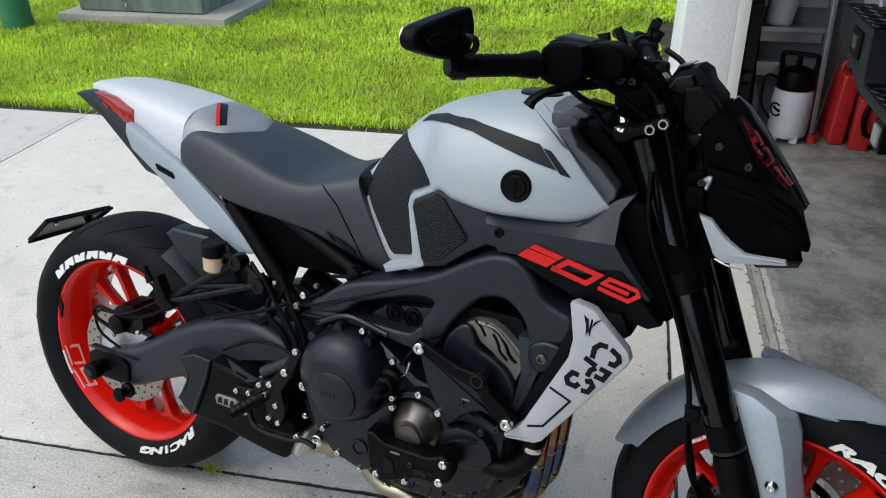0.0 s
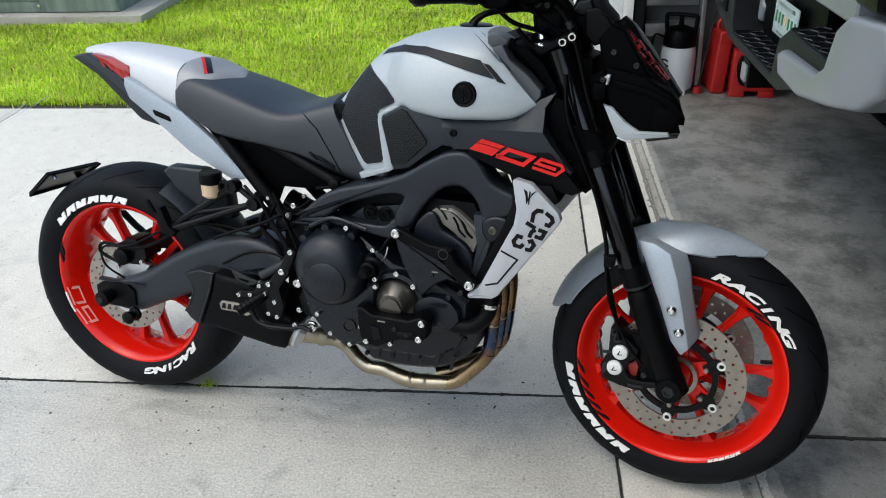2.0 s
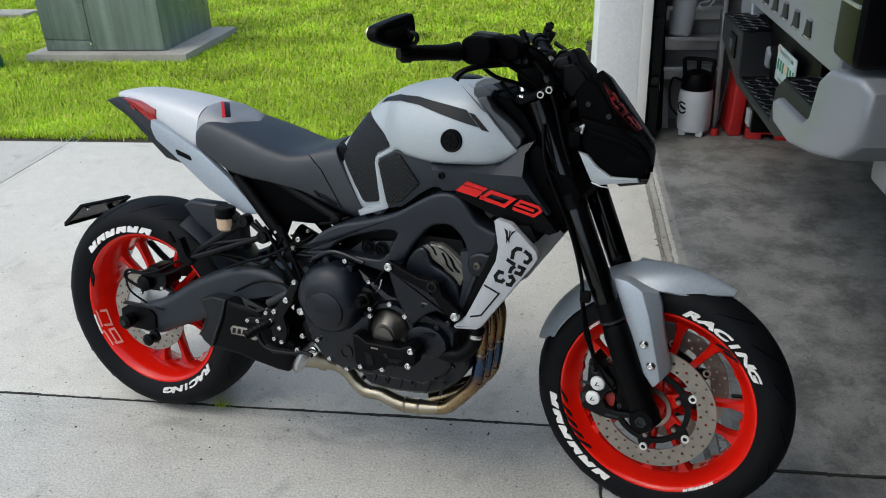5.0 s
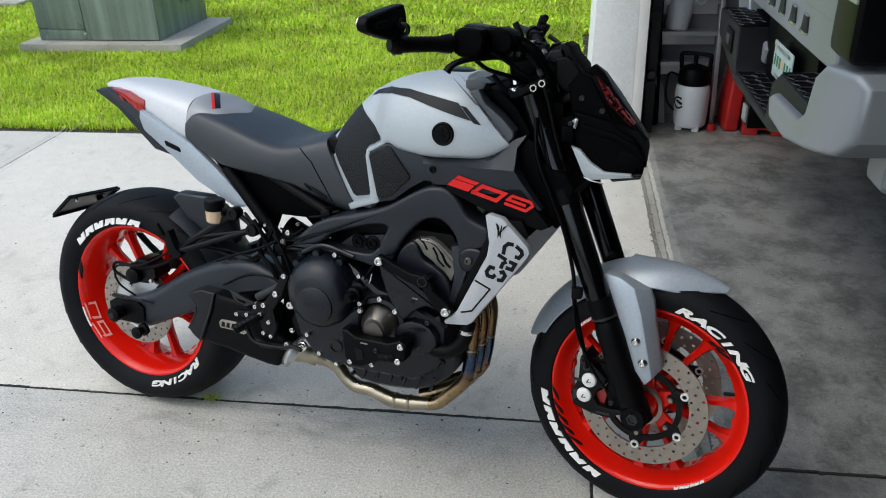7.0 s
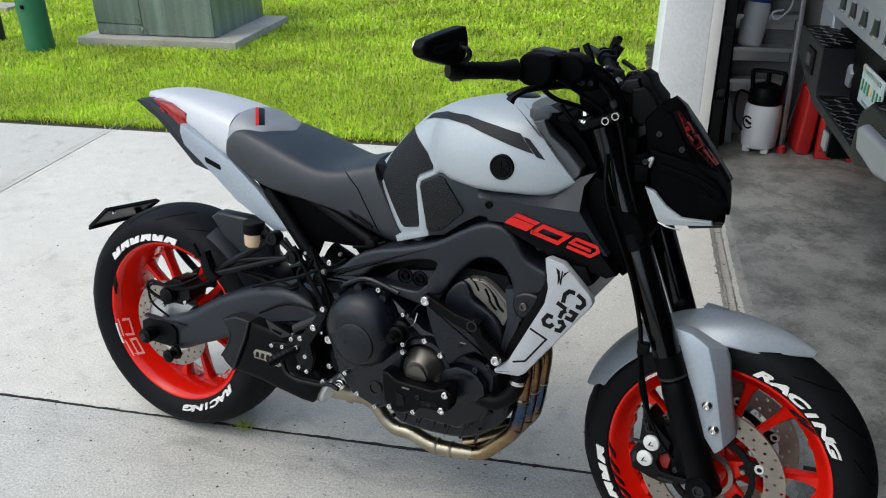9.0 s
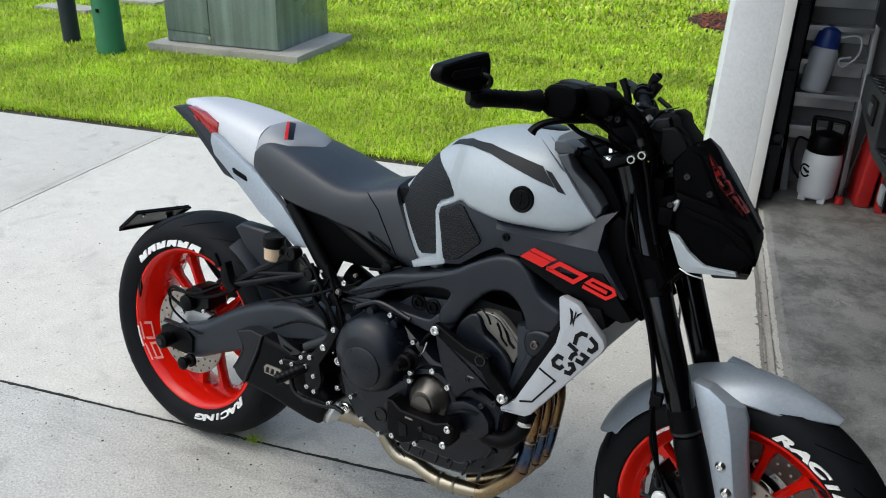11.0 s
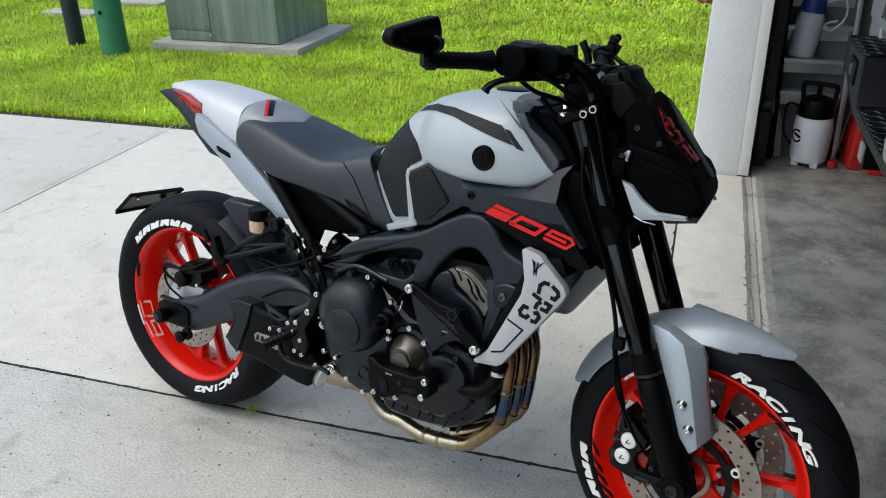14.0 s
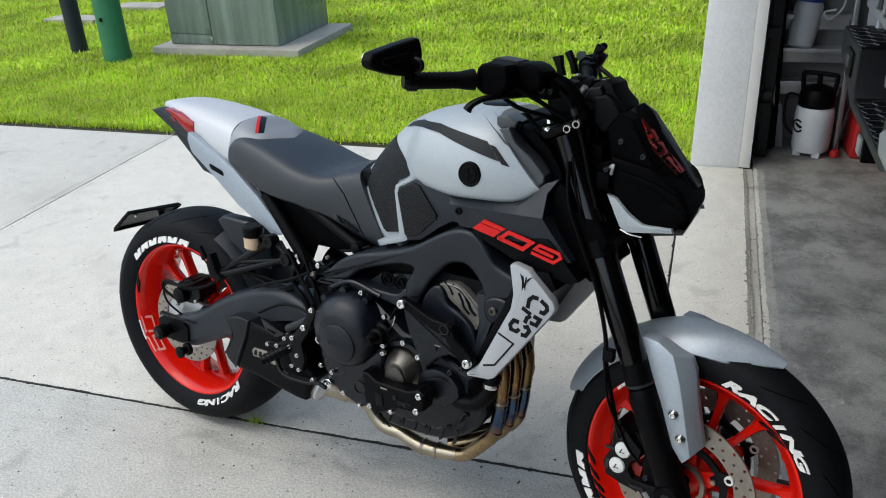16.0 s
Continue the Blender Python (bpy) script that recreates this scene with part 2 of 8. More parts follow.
def heat_tint(m):
    """Bands of brown, blue and straw along the bends, by height on the pipe."""
    n, l = m.node_tree.nodes, m.node_tree.links
    co, sep, wob = n.new("ShaderNodeTexCoord"), n.new("ShaderNodeSeparateXYZ"), n.new("ShaderNodeTexNoise")
    wob.inputs["Scale"].default_value = 22
    l.new(co.outputs["Object"], sep.inputs[0])
    l.new(co.outputs["Object"], wob.inputs["Vector"])
    add = n.new("ShaderNodeMath")
    add.operation = "MULTIPLY_ADD"
    add.inputs[1].default_value = 0.03
    l.new(wob.outputs[0], add.inputs[0])
    l.new(sep.outputs[2], add.inputs[2])
    mr = n.new("ShaderNodeMapRange")
    mr.inputs[1].default_value, mr.inputs[2].default_value = 0.20, 0.50
    l.new(add.outputs[0], mr.inputs[0])
    ramp = n.new("ShaderNodeValToRGB")
    stops = ((0.0, (0.30, 0.23, 0.14)), (0.30, (0.27, 0.19, 0.10)), (0.40, (0.15, 0.10, 0.075)), (0.46, (0.055, 0.075, 0.13)), (0.58, (0.05, 0.085, 0.15)), (0.64, (0.10, 0.085, 0.08)), (0.72, (0.24, 0.155, 0.07)), (1.0, (0.20, 0.13, 0.07)))
    while len(ramp.color_ramp.elements) < len(stops):
        ramp.color_ramp.elements.new(0.5)
    for e, (p, c) in zip(ramp.color_ramp.elements, stops):
        e.position, e.color = p, (*c, 1)
    l.new(mr.outputs[0], ramp.inputs[0])
    l.new(ramp.outputs[0], n["Principled BSDF"].inputs["Base Color"])


heat_tint(M["exhaust"])


def streaks(m, strength):
    """Pale and dark runs down a painted side."""
    n, l = m.node_tree.nodes, m.node_tree.links
    base = n["Principled BSDF"].inputs["Base Color"]
    co, sq, t, r, v = (n.new("ShaderNode" + k) for k in ("TexCoord", "VectorMath", "TexNoise", "MapRange", "VectorMath"))
    sq.operation, sq.inputs[1].default_value = "MULTIPLY", (9.0, 9.0, 0.5)
    t.inputs["Scale"].default_value, t.inputs["Detail"].default_value = 1.6, 6
    for i, x in enumerate((0.35, 0.68, 1 - strength, 1 + strength)):
        r.inputs[i + 1].default_value = x
    v.operation = "SCALE"
    l.new(co.outputs["Object"], sq.inputs[0])
    l.new(sq.outputs[0], t.inputs["Vector"])
    l.new(t.outputs[0], r.inputs[0])
    l.new(base.links[0].from_socket, v.inputs[0])
    l.new(r.outputs[0], v.inputs["Scale"])
    l.new(v.outputs[0], base)


streaks(M["green_metal"], 0.22)
# ---- mesh helpers ----
def mesh_of(bm, smooth=True, angle=35):
    me = bpy.data.meshes.new("mesh")
    bmesh.ops.recalc_face_normals(bm, faces=bm.faces)
    for f in bm.faces:
        f.smooth = smooth
    lim = radians(angle)
    for e in bm.edges:
        if len(e.link_faces) == 2:
            e.smooth = e.calc_face_angle(0.0) < lim
    bm.to_mesh(me)
    bm.free()
    return me


def part(name, bm, material, parent, label="", smooth=True, angle=35):
    """Links a bmesh as one mesh object under a thing or under a part."""
    ob = new(name, mesh_of(bm, smooth, angle) if isinstance(bm, bmesh.types.BMesh) else bm)
    if not ob.data.materials:
        ob.data.materials.append(M[material])
    ob.parent = parent
    if label:
        ob["label"] = label
    return ob


def thing(name, bm, material, m, label, category, kind="", group="", smooth=True, angle=35):
    ob = new(name, mesh_of(bm, smooth, angle) if bm is not None else None)
    if bm is not None:
        ob.data.materials.append(M[material])
    ob.matrix_world = m
    return tagged(ob, label, category, group, kind)


def box(x0, x1, y0, y1, z0, z1, bevel=0.0, seg=2, bm=None):
    bm = bm or bmesh.new()
    made = bmesh.ops.create_cube(bm, size=1)["verts"]
    for v in made:
        v.co = (x0 + (v.co.x + 0.5) * (x1 - x0), y0 + (v.co.y + 0.5) * (y1 - y0), z0 + (v.co.z + 0.5) * (z1 - z0))
    if bevel:
        edges = list({e for v in made for e in v.link_edges})
        bmesh.ops.bevel(bm, geom=edges, offset=bevel, segments=seg, profile=0.6, affect="EDGES")
    return bm


def prism(outline, y0, y1, bevel=0.004, seg=2, bm=None, taper=1.0, bulge=None):
    """A plate with an outline in x and z, from y0 to y1; taper shrinks its y0 side; bevelled."""
    bm = bm or bmesh.new()
    cx = sum(p[0] for p in outline) / len(outline)
    cz = sum(p[1] for p in outline) / len(outline)
    a = [bm.verts.new((cx + (x - cx) * taper, y0, cz + (z - cz) * taper)) for x, z in outline]
    b = [bm.verts.new((x, y1, z)) for x, z in outline]
    n = len(outline)
    faces = [bm.faces.new(a), bm.faces.new(b[::-1])]
    for i in range(n):
        faces.append(bm.faces.new((a[i], b[i], b[(i + 1) % n], a[(i + 1) % n])))
    bmesh.ops.recalc_face_normals(bm, faces=faces)
    if bevel:
        edges = [e for e in {e for f in faces[:2] for e in f.edges}]
        bmesh.ops.bevel(bm, geom=edges, offset=bevel, segments=seg, profile=0.6, affect="EDGES")
    return bm


def spline(pts, n=6, closed=False):
    """Points along a smooth curve through pts."""
    P = [Vector(p) for p in pts]
    out = []
    k = len(P)
    for i in range(k if closed else k - 1):
        p0, p1 = P[(i - 1) % k] if closed or i else P[0] * 2 - P[1], P[i]
        p2 = P[(i + 1) % k]
        p3 = P[(i + 2) % k] if closed or i + 2 < k else P[-1] * 2 - P[-2]
        for j in range(n):
            t = j / n
            out.append(0.5 * (2 * p1 + (p2 - p0) * t + (2 * p0 - 5 * p1 + 4 * p2 - p3) * t * t + (3 * p1 - p0 - 3 * p2 + p3) * t ** 3))
    if not closed:
        out.append(P[-1])
    return out


def smooth2(pts, n=4, closed=True):
    return [(p.x, p.y) for p in (Vector((v.x, v.y)) for v in spline([(a, b, 0) for a, b in pts], n, closed))]


def tube(pts, r, seg=10, n=6, bm=None, cap=True):
    """A round bar along a smooth curve; r is a number or one for each point given."""
    bm = bm or bmesh.new()
    radii = r if isinstance(r, (list, tuple)) else [r] * len(pts)
    C = spline(pts, n) if n > 1 else [Vector(p) for p in pts]
    step = n if n > 1 else 1
    R = [radii[min(i // step, len(radii) - 1)] + (radii[min(i // step + 1, len(radii) - 1)] - radii[min(i // step, len(radii) - 1)]) * ((i % step) / step) for i in range(len(C))]
    up = Vector((0.31, 0.17, 0.93))
    rings = []
    for i, c in enumerate(C):
        d = (C[min(i + 1, len(C) - 1)] - C[max(i - 1, 0)]).normalized()
        a = d.cross(up)
        if a.length < 0.1:
            a = d.cross(Vector((1, 0, 0)))
        a.normalize()
        b = d.cross(a).normalized()
        up = a.cross(d) if i else up
        rings.append([bm.verts.new(c + R[i] * (math.cos(2 * math.pi * k / seg) * a + math.sin(2 * math.pi * k / seg) * b)) for k in range(seg)])
    for p, q in zip(rings, rings[1:]):
        for k in range(seg):
            bm.faces.new((p[k], p[(k + 1) % seg], q[(k + 1) % seg], q[k]))
    if cap:
        bm.faces.new(rings[0]), bm.faces.new(rings[-1][::-1])
    return bm


def lathe(profile, seg=48, centre=(0, 0, 0), bm=None, closed=False, axis="y"):
    """Turns a profile of (radius, place along the axis) round an axis through centre."""
    bm = bm or bmesh.new()
    c = Vector(centre)
    rings = []
    for r, y in profile:
        ring = []
        for k in range(seg):
            a = 2 * math.pi * k / seg
            p = (r * math.cos(a), y, r * math.sin(a)) if axis == "y" else (r * math.cos(a), r * math.sin(a), y) if axis == "z" else (y, r * math.cos(a), r * math.sin(a))
            ring.append(bm.verts.new(c + Vector(p)))
        rings.append(ring)
    pairs = list(zip(rings, rings[1:])) + ([(rings[-1], rings[0])] if closed else [])
    for p, q in pairs:
        for k in range(seg):
            bm.faces.new((p[k], p[(k + 1) % seg], q[(k + 1) % seg], q[k]))
    if not closed:
        if profile[0][0] > 1e-6:
            bm.faces.new(rings[0])
        if profile[-1][0] > 1e-6:
            bm.faces.new(rings[-1])
    bmesh.ops.remove_doubles(bm, verts=bm.verts, dist=1e-6)
    return bm


def rod(a, b, r, seg=12, bm=None):
    return tube([a, b], r, seg, 1, bm)


def loft(sections, bm=None, cap=True, closed=True):
    """A skin over rings of points, all of the same count."""
    bm = bm or bmesh.new()
    rings = [[bm.verts.new(p) for p in s] for s in sections]
    n = len(rings[0])
    for p, q in zip(rings, rings[1:]):
        for k in range(n if closed else n - 1):
            bm.faces.new((p[k], p[(k + 1) % n], q[(k + 1) % n], q[k]))
    if cap and closed:
        bm.faces.new(rings[0]), bm.faces.new(rings[-1][::-1])
    return bm


def lettering(text, size, material, parent, m, name="lettering", depth=0.0006, shear=0.0, stretch=1.0, bold=0.012):
    """Flat raised words in the built-in font, as a mesh under its parent."""
    cu = bpy.data.curves.new("words", "FONT")
    cu.body, cu.size, cu.extrude, cu.shear = text, size, depth, shear
    cu.align_x, cu.align_y = "CENTER", "CENTER"
    cu.offset = size * bold
    tmp = bpy.data.objects.new("words", cu)
    scene.collection.objects.link(tmp)
    me = bpy.data.meshes.new_from_object(tmp.evaluated_get(bpy.context.evaluated_depsgraph_get()))
    bpy.data.objects.remove(tmp)
    me.transform(Matrix.Diagonal((stretch, 1, 1, 1)))
    me.materials.clear()
    me.materials.append(M[material])
    ob = new(name, me)
    ob.parent = parent
    ob.matrix_basis = m
    return ob


# the driveway's own axes: u away from the lawn's run, v towards the lawn
D = pose(0, 0, 0, 0, 0, 14.2)

# ---- ground, driveway, garage ----
bm = bmesh.new()
N = 24
grid = [[bm.verts.new((-400 + 800 * i / N, -400 + 800 * j / N, -0.03)) for j in range(N + 1)] for i in range(N + 1)]
for i in range(N):
    for j in range(N):
        bm.faces.new((grid[i][j], grid[i + 1][j], grid[i + 1][j + 1], grid[i][j + 1]))
thing("ground", bm, "soil", Matrix(), "lawn soil with short green grass", "ground", "structure")

driveway = thing("driveway", box(-7.7, 1.60, -7.32, 2.34, -0.14, -0.022), "soil", D, "pale weathered concrete driveway with sawn joints", "driveway", "structure")
us, vs = (-7.67, -4.76, -1.765, 1.300), (-7.32, -4.90, -2.48, -0.06, 2.36)
for i in range(3):
    for j in range(4):
        part("concrete_slab", box(us[i] + 0.0015, us[i + 1] - (0.003 if i == 2 else 0.0015), vs[j] + 0.004, vs[j + 1] - 0.004, -0.12, 0, 0.005, 2), "drive" if j == 3 else "near_drive", driveway)
for j in range(4):
    part("concrete_slab", box(1.304, 1.583, vs[j] + 0.001, vs[j + 1] - 0.001, -0.12, 0, 0.003, 2), "drive", driveway)
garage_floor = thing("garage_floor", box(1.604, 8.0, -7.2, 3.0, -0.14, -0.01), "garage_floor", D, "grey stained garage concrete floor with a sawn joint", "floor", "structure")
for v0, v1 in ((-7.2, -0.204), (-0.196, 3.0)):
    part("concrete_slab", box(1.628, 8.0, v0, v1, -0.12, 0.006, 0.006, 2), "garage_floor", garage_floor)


def jagged(name, axis, at, lo, hi, w0, w1, z, material, parent, seed, step=0.012):
    """A ragged dark line along a joint: chipped edges and dirt in the gap."""
    rng = random.Random(seed)
    bm = bmesh.new()
    prev, k, drift = None, lo, 0.0
    while k < hi:
        drift = 0.9 * drift + rng.uniform(-0.0012, 0.0012)
        a, b = drift - rng.uniform(w0, w1), drift + rng.uniform(w0, w1)
        if name != "worn_edge" and rng.random() < 0.06:
            a -= w1 * 1.5
        pa, pb = ((k, at + a, z), (k, at + b, z)) if axis == "u" else ((at + a, k, z), (at + b, k, z))
        cur = (bm.verts.new(pa), bm.verts.new(pb))
        if prev:
            bm.faces.new((prev[0], cur[0], cur[1], prev[1]))
        prev = cur
        k += step * rng.uniform(0.5, 1.5)
    ex = bmesh.ops.extrude_face_region(bm, geom=bm.faces[:])
    for v in ex["geom"]:
        if isinstance(v, bmesh.types.BMVert):
            v.co.z -= 0.006
    return part(name, bm, material, parent, smooth=False)


M["dirt"] = material("joint_dirt", (0.03, 0.028, 0.024), 0.95, vary=0.5, scale=60, fine=0.3)
M["worn"] = concrete("worn_lip", (0.50, 0.48, 0.43), (0.36, 0.345, 0.31), 0.9, 0.6)
M["silt"] = concrete("grey_silt", (0.30, 0.285, 0.25), (0.15, 0.142, 0.125), 0.95, 0.8)
M["chipped"] = concrete("chipped_floor_edge", (0.31, 0.305, 0.285), (0.21, 0.208, 0.195), 0.9, 0.5, 1.0)
jagged("joint_dirt", "u", -0.06, -7.6, 1.28, 0.0016, 0.0042, 0.0012, "dirt", driveway, 1)
jagged("joint_dirt", "v", -1.765, -7.2, 2.34, 0.0004, 0.0018, 0.0012, "worn", driveway, 2)
jagged("joint_dirt", "v", 1.300, -7.2, 2.34, 0.0015, 0.004, 0.0012, "dirt", driveway, 3)
part("sill_groove", box(1.5845, 1.627, -7.2, 2.36, -0.12, -0.003, 0.003, 1), "groove", garage_floor)
jagged("joint_dirt", "v", 1.587, -7.2, 2.34, 0.0015, 0.0080, 0.0012, "silt", driveway, 4, 0.008)
jagged("joint_dirt", "v", 1.598, -7.2, 2.34, 0.0002, 0.0040, 0.0010, "silt", driveway, 15, 0.007)
for k, off in enumerate((-0.045, -0.030, 0.034)):
    for m0 in range(4):
        v0 = -0.2 + 0.68 * m0 + 0.13 * k
        jagged("joint_scuff", "v", -1.765 + off, v0, v0 + 0.50, 0.0003, 0.0016, 0.0008, "worn", driveway, 20 + 4 * k + m0, 0.02)
jagged("worn_edge", "v", 1.654, -7.2, 2.34, 0.018, 0.027, 0.0072, "chipped", garage_floor, 25, 0.012)
jagged("worn_edge", "v", 1.637, -7.2, 2.34, 0.005, 0.012, 0.0082, "worn", garage_floor, 5, 0.007)
jagged("joint_dirt", "u", -0.20, 1.62, 7.9, 0.002, 0.005, 0.0085, "dirt", garage_floor, 6)
wall_front = thing("wall_front", box(1.37, 1.560, 2.37, 3.05, -0.02, 2.6, 0.006), "stucco", D, "white stucco garage front wall", "wall", "structure")
for v in wall_front.data.vertices:
    if v.co.x < 1.45:
        v.co.x += -0.045 + 0.022 * v.co.z
part("wall_end", box(1.37, 1.560, -7.2, -2.95, -0.02, 2.6, 0.006), "stucco", wall_front)
part("header", box(1.37, 1.560, -2.948, 2.368, 2.13, 2.6, 0.006), "stucco", wall_front)
thing("trim", box(1.5605, 1.612, 2.368, 2.45, 0.0, 2.25, 0.003), "trim", D, "cream painted door jamb trim", "trim", "structure")
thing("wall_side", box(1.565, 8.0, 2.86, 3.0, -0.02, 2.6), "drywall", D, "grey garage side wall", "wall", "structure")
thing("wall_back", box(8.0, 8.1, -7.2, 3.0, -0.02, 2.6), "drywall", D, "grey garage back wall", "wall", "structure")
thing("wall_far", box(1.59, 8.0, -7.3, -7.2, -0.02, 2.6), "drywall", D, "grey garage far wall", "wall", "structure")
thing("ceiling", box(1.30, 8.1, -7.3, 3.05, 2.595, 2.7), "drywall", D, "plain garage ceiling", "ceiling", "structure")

# ---- motorcycle: x forward, y to its left, z up, from the rear tyre's foot ----
from mathutils.bvhtree import BVHTree

bike = thing("motorcycle", None, "", pose(0.015, -0.016, 0.005, -9.0, 0, 0), "silver and dark grey naked motorcycle with red wheels", "motorcycle")
FX, FZ, RX, RZ = 1.443, 0.300, -0.010, 0.309
SIDE = pose(0, 0, 0, 90, 0, 0)


def both(name, outline, y0, y1, material, bevel=0.006, label="", parent=None, taper=1.0, smooth=True):
    """A flank piece and its twin on the other side."""
    a = part(name, prism(outline, y0, y1, bevel, taper=taper), material, parent or bike, label)
    bm = bmesh.new()
    prism(outline, y0, y1, bevel, bm=bm, taper=taper)
    bmesh.ops.scale(bm, vec=(1, -1, 1), verts=bm.verts)
    part(name, bm, material, parent or bike, label)
    return a


def table_at(rows, n):
    """Rows of numbers, drawn finer along a smooth curve."""
    a = np.array(rows, float)
    f = np.linspace(0, len(a) - 1, n)
    out = []
    for t in f:
        i = min(int(t), len(a) - 2)
        u = t - i
        p0, p1, p2, p3 = a[max(i - 1, 0)], a[i], a[i + 1], a[min(i + 2, len(a) - 1)]
        out.append(0.5 * (2 * p1 + (p2 - p0) * u + (2 * p0 - 5 * p1 + 4 * p2 - p3) * u * u + (3 * p1 - p0 - 3 * p2 + p3) * u ** 3))
    return out


def body(rows, half, n=40):
    """A loft along x. Rows: x, half width, lowest and highest z; half: its outline from bottom to top as parts of the width and height."""
    fine = [(p.x, p.y) for p in spline([(a, b, 0) for a, b in half], 4)]
    sections = []
    for x, w, z0, z1 in table_at(rows, n):
        right = [(x, -w * a, z0 + (z1 - z0) * b) for a, b in fine]
        left = [(x, w * a, z0 + (z1 - z0) * b) for a, b in fine[::-1]]
        sections.append(right + left[1 if fine[-1][0] < 1e-6 else 0:])
    return loft(sections)


def decal(name, outline, target, material, parent, thick=0.0015, lift=0.0, step=0.02, back=-0.15, bevel=0.0, label="", side=-1):
    """A thin piece that lies on a flank and follows its curve."""
    bm = bmesh.new()
    bm.faces.new([bm.verts.new((x, 0, z)) for x, z in outline])
    xs, zs = [p[0] for p in outline], [p[1] for p in outline]
    for lo, hi, axis in ((min(xs), max(xs), 0), (min(zs), max(zs), 2)):
        k = lo + step
        while k < hi:
            co, no = [0, 0, 0], [0, 0, 0]
            co[axis], no[axis] = k, 1
            bmesh.ops.bisect_plane(bm, geom=bm.verts[:] + bm.edges[:] + bm.faces[:], plane_co=co, plane_no=no)
            k += step
    for v in bm.verts:
        hit = target.ray_cast(Vector((v.co.x, side * 0.9, v.co.z)), Vector((0, -side, 0))) if target else (None,)
        v.co.y = (hit[0].y if hit[0] is not None else back) + side * (lift + thick)
    rim = bmesh.ops.extrude_face_region(bm, geom=bm.faces[:])
    for v in rim["geom"]:
        if isinstance(v, bmesh.types.BMVert):
            v.co.y -= side * (thick + 0.002)
    return part(name, bm, material, parent, label)


def surface(ob):
    me = ob.data
    return BVHTree.FromPolygons([v.co for v in me.vertices], [p.vertices[:] for p in me.polygons])




def bolt(x, z, y, r=0.006, parent=None, head=0.006, material="chrome", name="bolt"):
    """A socket screw whose head looks out of the right flank."""
    p = [(0.0, -head * 0.35), (r * 0.45, -head * 0.35), (r * 0.5, -head), (r * 0.85, -head), (r, -head * 0.75), (r, 0.003), (0.0, 0.003)]
    return part(name, lathe(p, 14, (x, y, z)), material, parent or bike)


# -- wheels --
def perforated(r0, r1, rows, n, y, thick, hole, centre):
    """A brake disc with real holes and a scalloped carrier edge."""
    bm = bmesh.new()
    cx, cz = centre
    dr = (r1 - r0) / rows
    faces = []
    cache = {}

    def vert(r, a):
        key = (round(r * 1e5), round((a % (2 * math.pi)) * 1e4))
        if key not in cache:
            cache[key] = bm.verts.new((cx + r * math.cos(a), y, cz + r * math.sin(a)))
        return cache[key]

    for i in range(rows):
        for j in range(n):
            da = 2 * math.pi / n
            ra, rb, a0, a1 = r0 + i * dr, r0 + (i + 1) * dr, j * da, (j + 1) * da
            rm, am = (ra + rb) / 2, (a0 + a1) / 2
            outer = [vert(ra, a0), vert(ra, am), vert(ra, a1), vert(rm, a1), vert(rb, a1), vert(rb, am), vert(rb, a0), vert(rm, a0)]
            if (i + j) % 2:
                faces.append(bm.faces.new(outer))
                continue
            angles = [225, 270, 315, 0, 45, 90, 135, 180]
            ex, ez = Vector((-math.sin(am), math.cos(am))), Vector((math.cos(am), math.sin(am)))
            inner = []
            for g in angles:
                o = hole * (math.cos(radians(g)) * ex + math.sin(radians(g)) * ez)
                inner.append(bm.verts.new((cx + rm * math.cos(am) + o.x, y, cz + rm * math.sin(am) + o.y)))
            for k in range(8):
                faces.append(bm.faces.new((outer[k], outer[(k + 1) % 8], inner[(k + 1) % 8], inner[k])))
    ex = bmesh.ops.extrude_face_region(bm, geom=bm.faces[:])
    for v in ex["geom"]:
        if isinstance(v, bmesh.types.BMVert):
            v.co.y += thick
    return bm


